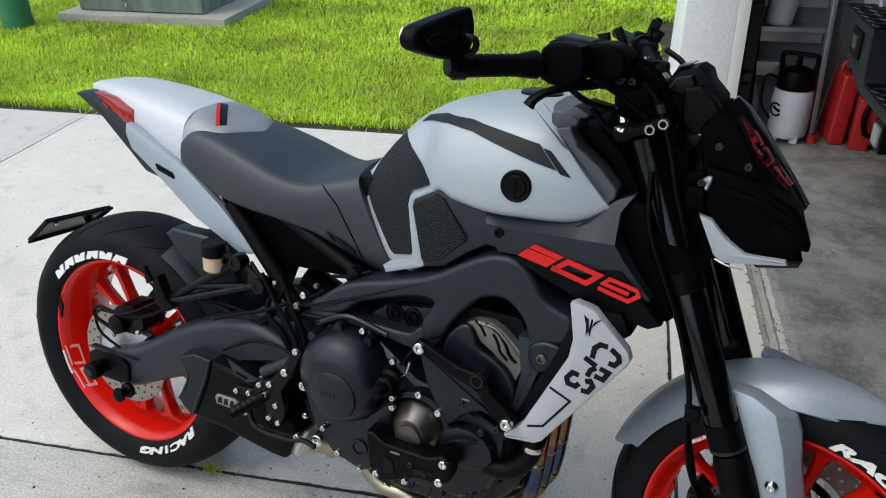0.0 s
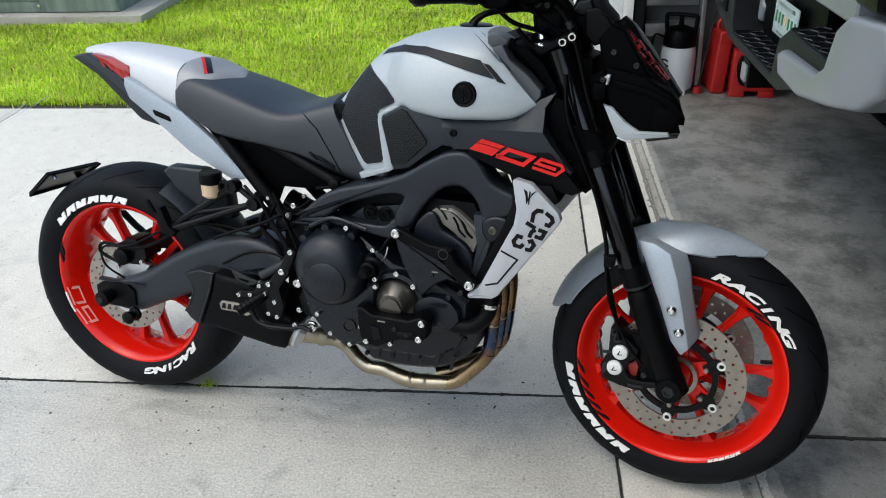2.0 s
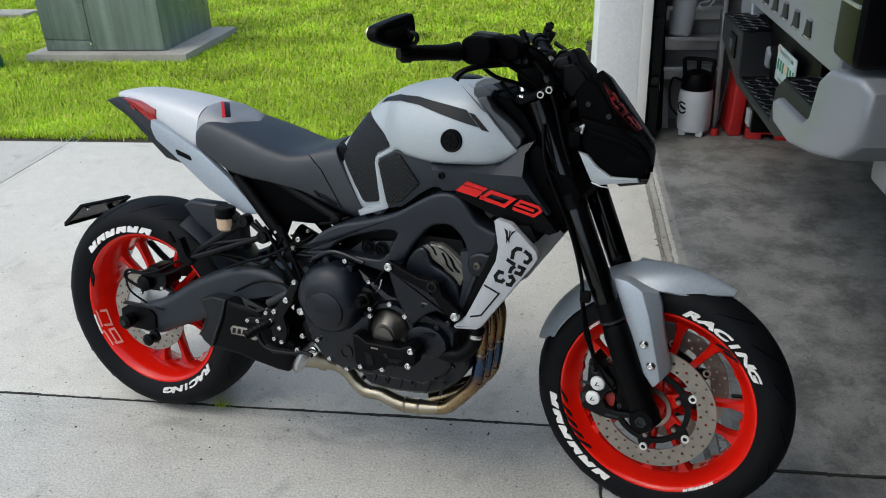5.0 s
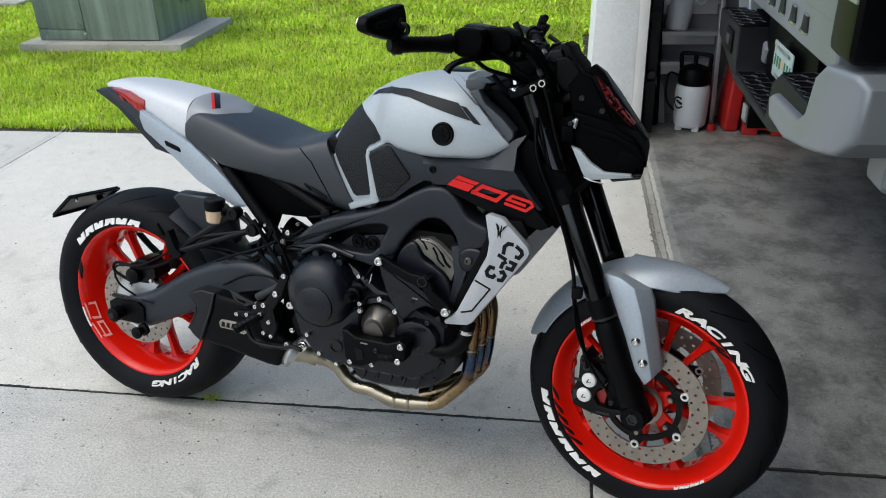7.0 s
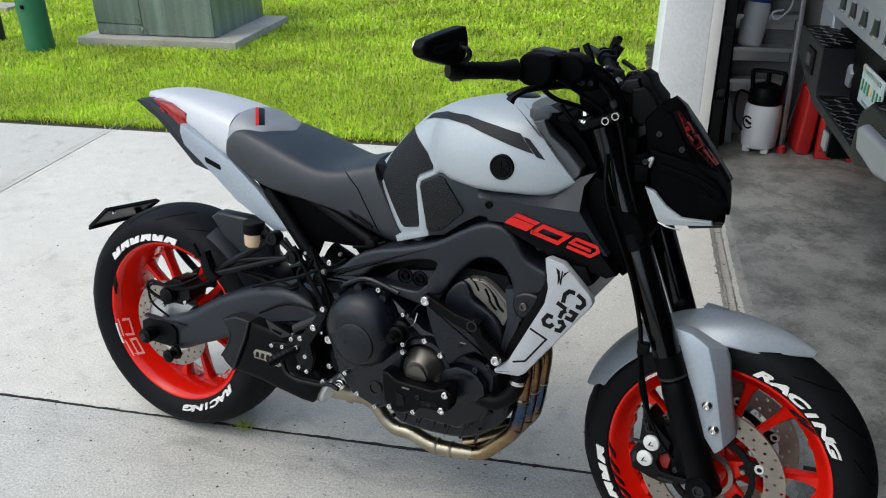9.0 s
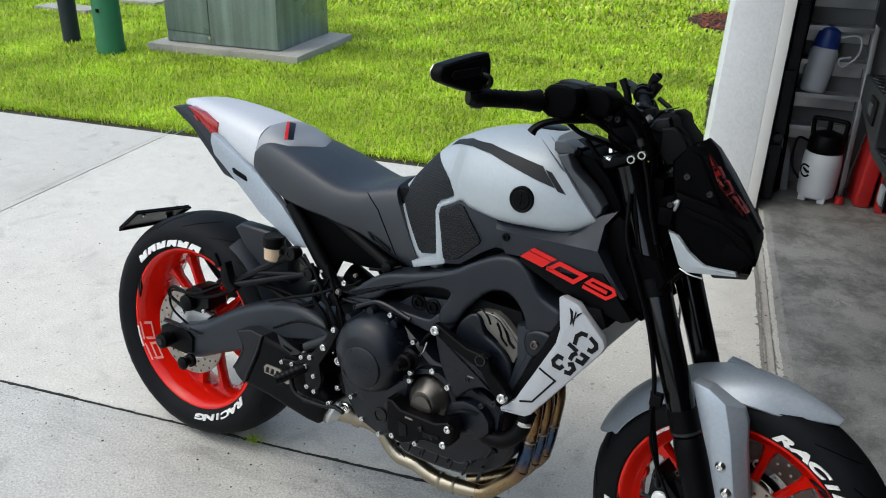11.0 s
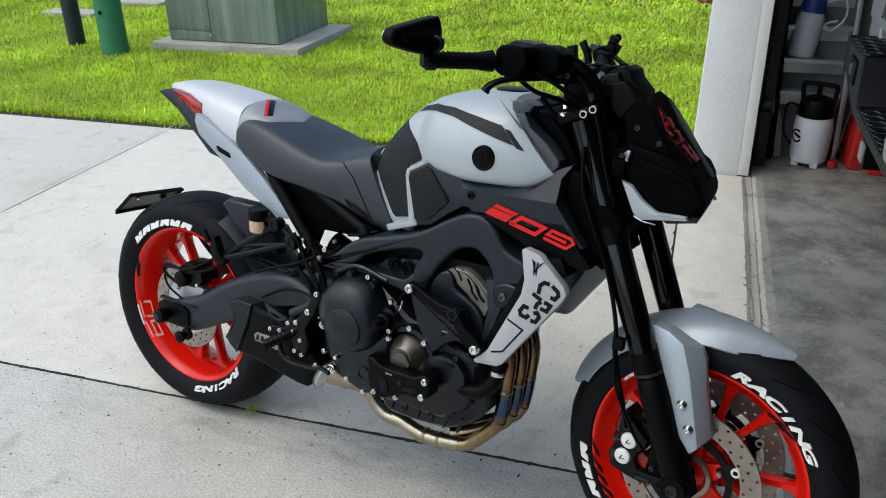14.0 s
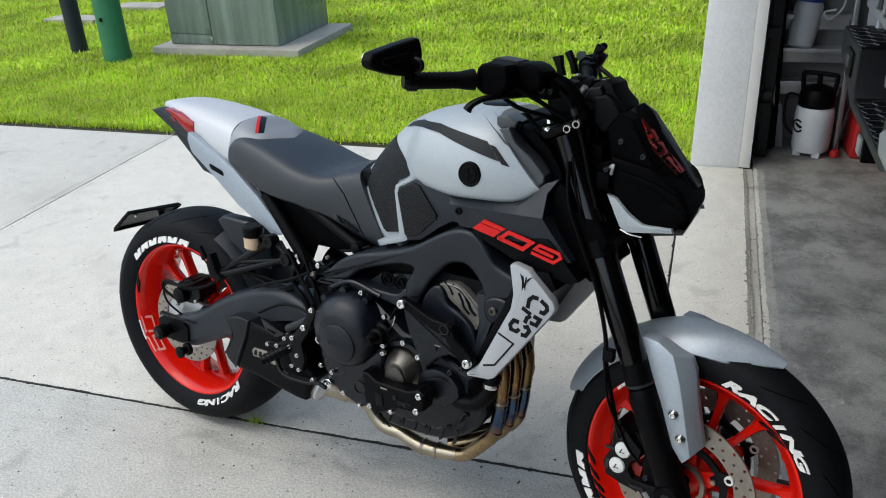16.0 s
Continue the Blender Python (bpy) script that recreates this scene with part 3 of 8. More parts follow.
def wheel(name, cx, cz, R, half, lip, first, spoke_y, label):
    """A cast wheel with its spokes, tyre and lettering."""
    c = (cx, 0, cz)
    rim_profile = [(0.2325, -lip), (0.2325, -lip + 0.005), (0.222, -lip + 0.010), (0.216, -lip + 0.022), (0.206, -lip * 0.35), (0.206, lip * 0.35),
                   (0.216, lip - 0.022), (0.222, lip - 0.010), (0.2325, lip - 0.005), (0.2325, lip), (0.226, lip), (0.218, lip - 0.006),
                   (0.212, lip - 0.024), (0.196, lip * 0.30), (0.196, -lip * 0.30), (0.212, -lip + 0.024), (0.218, -lip + 0.006), (0.226, -lip)]
    w = part(name, lathe(rim_profile, 72, c, closed=True), "red", bike, label)
    prof = [(0.229, -lip + 0.002), (0.234, -lip - 0.004)]
    for k in range(-10, 11):
        a = k / 10 * radians(86)
        prof.append((0.246 + (R - 0.246) * math.cos(a) ** (0.52 if half > 0.08 else 0.75), half * math.sin(a)))
    prof += [(0.234, lip + 0.004), (0.229, lip - 0.002), (0.224, lip * 0.6), (0.224, -lip * 0.6)]
    tyre = part("tyre", lathe(prof, 96, c, closed=True), "rubber", w, "black sport tyre with white sidewall lettering")
    part("hub", lathe([(0.0, -0.062), (0.030, -0.062), (0.034, -0.045), (0.052, -0.040), (0.056, -0.02), (0.056, 0.02), (0.052, 0.04), (0.034, 0.045), (0.030, 0.06), (0.0, 0.06)], 36, c), "red", w)
    # the web at the rim, with a rounded window between each two spokes
    at = [first + 36 * k + (5 if k % 2 else -5) for k in range(10)]
    inner = []
    for k in range(240):
        a = 1.5 * k
        d = sorted(abs((a - b + 180) % 360 - 180) for b in at)
        p = d[0] / ((d[0] + d[1]) / 2)
        rr = 0.1965 - 0.0035 * math.cos(math.pi * 2 * min(1, p)) ** 2 * (p > 0.5) - 0.020 * math.exp(-(d[0] / 3.2) ** 2) - 0.004 * math.exp(-((p - 1) / 0.22) ** 2)
        inner.append((rr, radians(a)))
    bm = bmesh.new()
    loops = []
    for y, grow in ((-0.009, 0.0015), (-0.006, 0.0), (0.006, 0.0), (0.009, 0.0015)):
        loops.append([bm.verts.new((cx + (r + grow) * math.cos(a), spoke_y + y, cz + (r + grow) * math.sin(a))) for r, a in inner])
    outer = [[bm.verts.new((cx + 0.206 * math.cos(a), spoke_y + y, cz + 0.206 * math.sin(a))) for r, a in inner] for y in (0.009, -0.009)]
    loops += outer
    for la, lb in zip(loops, loops[1:] + loops[:1]):
        for k in range(240):
            bm.faces.new((la[k], la[(k + 1) % 240], lb[(k + 1) % 240], lb[k]))
    bmesh.ops.recalc_face_normals(bm, faces=bm.faces)
    part("rim_web", bm, "red", w)
    # one spoke, then its turns
    bm = bmesh.new()
    secs = []
    for r, wd, th in ((0.045, 0.015, 0.020), (0.075, 0.0105, 0.017), (0.13, 0.0085, 0.014), (0.170, 0.0095, 0.014), (0.190, 0.015, 0.016), (0.202, 0.027, 0.018)):
        secs.append([(r, spoke_y + th * sy, wd * sx) for sx, sy in ((-1, -0.5), (-0.6, -1), (0.6, -1), (1, -0.5), (1, 0.5), (0.6, 1), (-0.6, 1), (-1, 0.5))])
    me = mesh_of(loft(secs, bm))
    me.materials.append(M["red"])
    for k in range(10):
        s = part("spoke", me, "red", w)
        lean = 5 if k % 2 else -5
        s.matrix_basis = Matrix.Translation(c) @ Matrix.Rotation(-radians(first + 36 * k + lean), 4, "Y")
    return w, tyre


def round_word(text, parent, c, r, a0, a1, y, size, shape="letters"):
    """Words that run clockwise round a sidewall, their tops outwards. Maker's marks are plain blocks."""
    n = len(text)
    for i, ch in enumerate(text):
        a = a0 + (a1 - a0) * (i + 0.5) / n
        m = Matrix.Translation((c[0] + r * math.cos(radians(a)), y, c[1] + r * math.sin(radians(a)))) @ SIDE @ pose(0, 0, 0, 0, 0, a - 90)
        if shape == "letters":
            ob = lettering(ch, size * 1.5, "letter", parent, m, "letter", 0.0016, 0.3, 2.5 if ch != "I" else 2.0, 0.045)
        else:
            w = r * radians(abs(a1 - a0)) / n * 0.44
            h = size / 2
            bm = bmesh.new()
            pts = [(-w * 1.2, -h), (-w * 0.5, -h), (-w * 0.1, -h * 0.2), (w * 0.3, -h), (w * 0.8, -h), (w * 1.2, h), (-w * 0.6, h)] if i % 2 else [(-w * 1.1, -h), (w * 0.7, -h), (w * 1.2, h), (w * 0.45, h), (w * 0.1, h * 0.2), (-w * 0.3, h), (-w * 0.8, h)]
            bm.faces.new([bm.verts.new((px, py, 0.0016)) for px, py in pts])
            ex = bmesh.ops.extrude_face_region(bm, geom=bm.faces[:])
            for v in ex["geom"]:
                if isinstance(v, bmesh.types.BMVert):
                    v.co.z -= 0.003
            ob = part("letter_block", bm, "letter", parent)
            ob.matrix_basis = m


rear, rear_tyre = wheel("rear_wheel", RX, RZ, 0.320, 0.0965, 0.078, 4, 0.0, "red ten-spoke rear wheel")
front, front_tyre = wheel("front_wheel", FX, FZ, 0.304, 0.060, 0.052, 12, 0.0, "red ten-spoke front wheel")
round_word("RACING", rear, (RX, RZ), 0.248, -31, -80, -0.0940, 0.0155)
round_word("XXXXXX", rear, (RX, RZ), 0.248, 141, 80, -0.0940, 0.0175, "blocks")
round_word("RACING", front, (FX, FZ), 0.2465, 80, 29, -0.0605, 0.0152)
round_word("XXXXXX", front, (FX, FZ), 0.2465, -110, -172, -0.0605, 0.0170, "blocks")
round_word("xxxxxx", front, (FX, FZ), 0.2265, -46, -66, -0.0525, 0.006, "blocks")
round_word("xxxxxx", rear, (RX, RZ), 0.2265, -150, -166, -0.0785, 0.005, "blocks")
round_word("xxxxxx", front, (FX, FZ), 0.2265, 140, 122, -0.0525, 0.006, "blocks")
for ch, a in (("0", -161), ("9", -144)):
    ca, sa = math.cos(radians(a)), math.sin(radians(a))
    tx, nz = Vector((-sa, 0, ca)), Vector((-ca * 0.89, -0.456, -sa * 0.89))
    up = nz.cross(tx)
    m = Matrix((tx, up, nz)).transposed().to_4x4()
    m.translation = Vector((RX + 0.2145 * ca, -0.0603, RZ + 0.2145 * sa)) + nz * 0.0022
    bars = [(-1, -1, -0.72, 1), (0.72, -1, 1, 1), (-1, 0.74, 1, 1), (-1, -1, 1, -0.74)] if ch == "0" else [(0.72, -1, 1, 1), (-1, 0.74, 1, 1), (-1, -1, 1, -0.74), (-1, -0.1, -0.72, 1), (-1, -0.18, 1, 0.08)]
    bm = bmesh.new()
    for k, (xa, za, xb, zb) in enumerate(bars):
        bm.faces.new([bm.verts.new(((px + 0.16 * pz) * 0.027, pz * 0.0165, 0.0004 + 0.00012 * k)) for px, pz in ((xa, za), (xb, za), (xb, zb), (xa, zb))])
    part("figure", bm, "rimmark", rear).matrix_basis = m
# dark flashes on the rims
for w, c, lipy, angles in ((front, (FX, FZ), -0.050, (50, 44, -136, -144, -152, -160, -170)), (rear, (RX, RZ), -0.076, (164, 159))):
    for a in angles:
        bm = bmesh.new()
        for r0, r1, da in ((0.2165, 0.2295, 4.2),):
            pts = [(r0, a + da * 0.9), (r0, a + da * 1.5), (0.223, a + da * 0.75), (r1, a - da * 0.3), (r1, a - da * 1.3), (0.223, a - da * 0.1)]
            bm.faces.new([bm.verts.new((c[0] + r * math.cos(radians(g)), lipy - 0.0035, c[1] + r * math.sin(radians(g)))) for r, g in pts])
        ex = bmesh.ops.extrude_face_region(bm, geom=bm.faces[:])
        for v in ex["geom"]:
            if isinstance(v, bmesh.types.BMVert):
                v.co.y += 0.006
        part("rim_flash", bm, "black", w)
# tread grooves
for c, R, half, t, n, off in (((RX, RZ), 0.320, 0.0965, rear_tyre, 18, 0), ((FX, FZ), 0.304, 0.060, front_tyre, 18, 9)):
    for k in range(n):
        g = []
        for j in range(6):
            f = 0.18 + 0.62 * j / 5
            a = radians(f * 80)
            rr = 0.246 + (R - 0.246) * math.cos(a) ** (0.52 if half > 0.08 else 0.75) - 0.0004
            ang = radians(k * 360 / n + off + 26 * f * f)
            g.append((c[0] + rr * math.cos(ang), -half * math.sin(a) - 0.0002, c[1] + rr * math.sin(ang)))
        part("tread_groove", tube(g, 0.0013, 4, 2), "deep_black", t)

# brake discs
part("rear_brake_disc", perforated(0.082, 0.1225, 3, 40, -0.084, 0.005, 0.0034, (RX, RZ)), "disc", rear, "drilled steel brake disc", smooth=False)
part("disc_carrier", lathe([(0.04, -0.076), (0.083, -0.080), (0.083, -0.074), (0.04, -0.066)], 40, (RX, 0, RZ), closed=True), "alu", rear)
for s in (-1, 1):
    part("front_brake_disc", perforated(0.107, 0.149, 3, 48, s * 0.075 - 0.0025, 0.005, 0.0034, (FX, FZ)), "disc", front, "drilled steel brake disc", smooth=False)
    part("disc_carrier", lathe([(0.078, s * 0.073 - 0.004), (0.091, s * 0.073 - 0.004), (0.091, s * 0.073 + 0.004), (0.078, s * 0.073 + 0.004)], 48, (FX, 0, FZ), closed=True), "black", front)
    for k in range(6):
        a = radians(27 + 60 * k)
        ca, sa = math.cos(a), math.sin(a)
        P = lambda r, q: (FX + r * ca - q * sa, FZ + r * sa + q * ca)
        part("carrier_arm", prism([P(0.064, -0.008), P(0.078, -0.012), P(0.092, -0.017), P(0.100, -0.013), P(0.108, -0.009), P(0.111, 0.0), P(0.108, 0.009), P(0.100, 0.013), P(0.092, 0.017), P(0.078, 0.012), P(0.064, 0.008)], s * 0.074 - 0.004, s * 0.074 + 0.004, 0.0015), "black", front)
        part("carrier_screw", lathe([(0, -0.004), (0.005, -0.004), (0.006, 0.002), (0, 0.002)], 12, (P(0.071, 0)[0], s * 0.079 - 0.003, P(0.071, 0)[1])), "disc", front)
        part("hub_lobe", prism([P(0.040, -0.020), P(0.060, -0.016), P(0.076, -0.014), P(0.080, -0.007), P(0.080, 0.007), P(0.076, 0.014), P(0.060, 0.016), P(0.040, 0.020)], s * 0.062 - 0.007, s * 0.062 + 0.007, 0.003), "red", front)
        x, z = P(0.104, 0)
        part("disc_bolt", lathe([(0.0050, -0.001), (0.0055, -0.0045), (0.0090, -0.0045), (0.0100, -0.0025), (0.0100, 0.002), (0.0050, 0.002)], 18, (x, s * 0.075 - 0.003, z), closed=True), "cap_white", front)
        part("bolt_well", lathe([(0, -0.0025), (0.0052, -0.0025), (0.0052, 0.002), (0, 0.002)], 12, (x, s * 0.075 - 0.003, z)), "black", front)
part("sensor_ring", lathe([(0.039, -0.080), (0.048, -0.080), (0.048, -0.071), (0.039, -0.071)], 40, (FX, 0, FZ), closed=True), "disc", front)
part("axle", rod((FX, -0.125, FZ), (FX, 0.125, FZ), 0.011), "matt_black", front)
part("axle", rod((0, -0.16, 0.315), (0, 0.16, 0.315), 0.012), "chrome", rear)
part("valve_stem", rod((FX + 0.165, -0.01, FZ + 0.045), (FX + 0.198, -0.012, FZ + 0.052), 0.0045, 8), "matt_black", front)
part("rear_sprocket", lathe([(0.05, 0.075), (0.112, 0.078), (0.115, 0.081), (0.112, 0.084), (0.05, 0.087)], 45, (0, 0, 0.315), closed=True), "black", rear)

# the bars are turned a little to the right, and the front wheel with them
STEER = Matrix.Translation((1.440, 0.018, 0.312)) @ Matrix.Rotation(radians(-6.5), 4, "Z") @ Matrix.Translation((-FX, 0, -FZ))
front.matrix_basis = STEER

def pillow(outline, y0, y1, r, steps=5, s=-1):
    """A cast piece with an outline in x and z whose outer edge is rounded by r; s: -1 right flank, 1 left."""
    bm = bmesh.new()
    a = [bm.verts.new((x, s * (abs(y0) - r), z)) for x, z in outline]
    b = [bm.verts.new((x, s * abs(y1), z)) for x, z in outline]
    n = len(outline)
    face = bm.faces.new(a)
    bm.faces.new(b[::-1])
    for i in range(n):
        bm.faces.new((a[i], b[i], b[(i + 1) % n], a[(i + 1) % n]))
    bmesh.ops.recalc_face_normals(bm, faces=bm.faces)
    for k in range(steps):
        t0, t1 = math.pi / 2 * k / steps, math.pi / 2 * (k + 1) / steps
        bmesh.ops.inset_region(bm, faces=[face], thickness=r * (math.cos(t0) - math.cos(t1)), depth=r * (math.sin(t1) - math.sin(t0)), use_even_offset=True)
    return bm


# -- swingarm and rear end --
swing = [(-0.030, 0.318), (-0.005, 0.345), (0.094, 0.384), (0.195, 0.448), (0.275, 0.489), (0.365, 0.521), (0.445, 0.522), (0.520, 0.490), (0.545, 0.455), (0.476, 0.430),
         (0.357, 0.402), (0.248, 0.352), (0.14, 0.303), (0.075, 0.272), (0.02, 0.268), (-0.025, 0.285)]
arm = part("swingarm", pillow(smooth2(swing, 3), -0.148, -0.098, 0.024, 6), "grey", bike, "matte dark grey curved swingarm", angle=50)
bm = prism(smooth2(swing, 2), 0.098, 0.140, 0.016, 3)
part("swingarm", bm, "grey", bike)
part("swingarm_bridge", box(0.34, 0.50, -0.11, 0.11, 0.42, 0.50, 0.02), "grey", bike)
part("axle_block", prism([(-0.045, 0.295), (-0.045, 0.335), (-0.02, 0.350), (0.055, 0.350), (0.075, 0.335), (0.075, 0.295), (0.05, 0.283), (-0.02, 0.283)], -0.156, -0.138, 0.004), "matt_black", arm)
part("axle_slider", lathe([(0, -0.198), (0.012, -0.198), (0.020, -0.194), (0.021, -0.172), (0.016, -0.165), (0.016, -0.15), (0, -0.15)], 24, (0.0, 0, 0.315)), "matt_black", arm)
part("slider_cap", lathe([(0, -0.2), (0.009, -0.2), (0.010, -0.197), (0, -0.197)], 18, (0.0, 0, 0.315)), "gloss_black", arm)
part("stand_spool", lathe([(0, -0.186), (0.010, -0.186), (0.017, -0.182), (0.017, -0.176), (0.011, -0.172), (0.011, -0.160), (0.018, -0.156), (0.018, -0.148), (0, -0.148)], 20, (0.066, 0, 0.268)), "matt_black", arm)
part("adjuster_plate", prism([(-0.035, 0.352), (0.10, 0.352), (0.11, 0.358), (-0.03, 0.360)], -0.158, -0.146, 0.001), "engine", arm)
cal = part("rear_caliper", prism([(0.004, 0.420), (0.012, 0.448), (0.030, 0.452), (0.036, 0.464), (0.070, 0.466), (0.078, 0.452), (0.096, 0.446), (0.098, 0.418), (0.078, 0.410), (0.072, 0.396), (0.030, 0.394), (0.022, 0.408)], -0.124, -0.06, 0.005, 2), "black", arm, "black rear brake caliper")
part("piston_cap", lathe([(0, -0.146), (0.016, -0.146), (0.022, -0.142), (0.024, -0.125), (0, -0.125)], 24, (0.032, 0, 0.418)), "matt_black", cal)
part("caliper_bracket", prism([(0.0, 0.33), (0.05, 0.345), (0.10, 0.395), (0.02, 0.41), (-0.015, 0.37)], -0.115, -0.100, 0.003), "alu", arm)
part("brake_hose", tube([(0.02, -0.135, 0.40), (-0.03, -0.14, 0.425), (-0.015, -0.14, 0.452), (0.07, -0.142, 0.448), (0.15, -0.14, 0.475), (0.235, -0.135, 0.530), (0.30, -0.13, 0.535), (0.40, -0.13, 0.52), (0.47, -0.13, 0.56)], 0.0045, 8), "matt_black", arm)
part("sensor_wire", tube([(0.04, -0.13, 0.35), (-0.02, -0.14, 0.39), (-0.02, -0.14, 0.44), (0.08, -0.15, 0.462), (0.22, -0.14, 0.535), (0.33, -0.13, 0.542), (0.44, -0.12, 0.525)], 0.003, 8), "matt_black", arm)
bolt(0.012, 0.385, -0.128, 0.006, cal)
bolt(0.088, 0.41, -0.128, 0.006, cal)

# hugger over the tyre
secs = []
for k in range(15):
    a = radians(22 + 42 * k / 14)
    ring = []
    for j in range(9):
        s = -1 + 2 * j / 8
        r = 0.342 - 0.035 * abs(s) ** 2.5
        ring.append((r * math.cos(a), 0.095 * s, 0.315 + r * math.sin(a)))
    for j in range(8, -1, -1):
        s = -1 + 2 * j / 8
        r = 0.337 - 0.035 * abs(s) ** 2.5
        ring.append((r * math.cos(a), 0.091 * s, 0.315 + r * math.sin(a)))
    secs.append(ring)
part("rear_hugger", loft(secs), "grey", bike, "matte dark grey rear mudguard")
part("hugger_panel", prism(smooth2([(0.160, 0.652), (0.180, 0.668), (0.275, 0.668), (0.345, 0.62), (0.35, 0.55), (0.27, 0.56), (0.20, 0.606)], 1), -0.105, -0.06, 0.012, 3), "frame_grey", bike)
# passenger peg brackets
for a, b, r in (((0.385, -0.135, 0.648), (0.185, -0.135, 0.515), 0.0095), ((0.440, -0.135, 0.612), (0.205, -0.14, 0.520), 0.0085), ((0.385, -0.13, 0.648), (0.44, -0.13, 0.612), 0.007), ((0.26, -0.137, 0.566), (0.40, -0.137, 0.60), 0.006)):
    part("peg_bracket", rod(a, b, r, 10), "black", bike)
for x, z in ((0.385, 0.648), (0.440, 0.612)):
    part("bracket_eye", lathe([(0.0, -0.15), (0.007, -0.15), (0.008, -0.152), (0.015, -0.152), (0.017, -0.148), (0.017, -0.125), (0, -0.125)], 20, (x, 0, z)), "black", bike)
peg = part("passenger_peg", prism([(0.165, 0.545), (0.175, 0.51), (0.205, 0.500), (0.220, 0.515), (0.20, 0.530), (0.182, 0.575), (0.172, 0.575)], -0.155, -0.13, 0.005), "matt_black", bike, "folded black passenger footpeg")
part("peg_end", prism([(0.150, 0.550), (0.140, 0.585), (0.146, 0.59), (0.166, 0.56)], -0.155, -0.145, 0.003), "matt_black", peg)
res = part("brake_fluid_reservoir", lathe([(0, 0.614), (0.018, 0.614), (0.023, 0.619), (0.025, 0.655), (0.0, 0.655)], 20, (0.322, -0.135, 0), axis="z"), "amber", bike, "translucent reservoir with amber fluid")
part("reservoir_cap", lathe([(0.0, 0.648), (0.026, 0.648), (0.027, 0.650), (0.027, 0.673), (0.024, 0.677), (0, 0.677)], 20, (0.322, -0.135, 0), axis="z"), "matt_black", res)
part("reservoir_clip", lathe([(0.009, -0.142), (0.015, -0.142), (0.015, -0.132), (0.009, -0.132)], 18, (0.358, 0, 0.645), closed=True), "black", res)

# number plate on its holder
hold = bmesh.new()
corner = [Vector((-0.218, -0.092, 0.601)), Vector((-0.211, 0.092, 0.590)), Vector((-0.296, 0.092, 0.528)), Vector((-0.292, -0.092, 0.535))]
hold.faces.new([hold.verts.new(c) for c in corner])
ex = bmesh.ops.extrude_face_region(hold, geom=hold.faces[:])
for v in ex["geom"]:
    if isinstance(v, bmesh.types.BMVert):
        v.co += Vector((-0.004, 0, 0.005))
bmesh.ops.bevel(hold, geom=hold.edges[:], offset=0.0015, segments=1, affect="EDGES")
plate = part("number_plate", hold, "black", bike, "dark number plate seen from its back")
for a, b in ((0, 1), (1, 2), (2, 3), (3, 0)):
    part("plate_rim", rod(corner[a] + Vector((0.002, 0, -0.002)), corner[b] + Vector((0.002, 0, -0.002)), 0.0035, 6), "matt_black", plate)
for y in (-0.06, 0.06):
    part("plate_screw", rod(Vector((-0.232, y, 0.592)), Vector((-0.226, y, 0.580)), 0.006, 10), "chrome", plate)
part("plate_arm", tube([(-0.25, 0.05, 0.560), (-0.24, 0.12, 0.50), (-0.12, 0.135, 0.38), (0.02, 0.135, 0.33)], 0.010, 8), "matt_black", plate)

# -- tail and seat --
HALF_TAIL = [(0.92, 0.0), (1.0, 0.12), (0.98, 0.45), (0.86, 0.78), (0.55, 0.96), (0.0, 1.0)]
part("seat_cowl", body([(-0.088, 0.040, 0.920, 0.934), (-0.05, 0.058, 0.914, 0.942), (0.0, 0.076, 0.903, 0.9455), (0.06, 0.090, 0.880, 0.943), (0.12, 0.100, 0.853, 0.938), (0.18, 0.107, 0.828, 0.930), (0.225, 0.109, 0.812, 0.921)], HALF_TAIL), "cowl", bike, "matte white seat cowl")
front_cowl = part("cowl_front", body([(0.226, 0.1085, 0.850, 0.9235), (0.24, 0.106, 0.862, 0.922), (0.26, 0.101, 0.872, 0.917), (0.29, 0.092, 0.876, 0.904), (0.31, 0.080, 0.876, 0.897), (0.328, 0.055, 0.870, 0.890), (0.345, 0.020, 0.866, 0.882)], [(0.98, 0.0), (1.0, 0.15), (0.93, 0.45), (0.78, 0.72), (0.48, 0.93), (0.0, 1.0)], 30), "band", bike, "grey front hump of the cowl")
bm = body([(0.224, 0.1115, 0.815, 0.880), (0.245, 0.117, 0.803, 0.893), (0.275, 0.123, 0.793, 0.8955), (0.33, 0.131, 0.768, 0.8855), (0.40, 0.138, 0.757, 0.866), (0.46, 0.138, 0.752, 0.847), (0.505, 0.134, 0.744, 0.838), (0.545, 0.126, 0.735, 0.842), (0.59, 0.119, 0.716, 0.858), (0.64, 0.115, 0.698, 0.872), (0.69, 0.114, 0.686, 0.874), (0.725, 0.113, 0.680, 0.865)],
          [(0.90, 0.0), (0.985, 0.08), (1.0, 0.35), (0.975, 0.62), (0.92, 0.80), (0.83, 0.885), (0.66, 0.935), (0.36, 0.98), (0.0, 1.0)], 60)
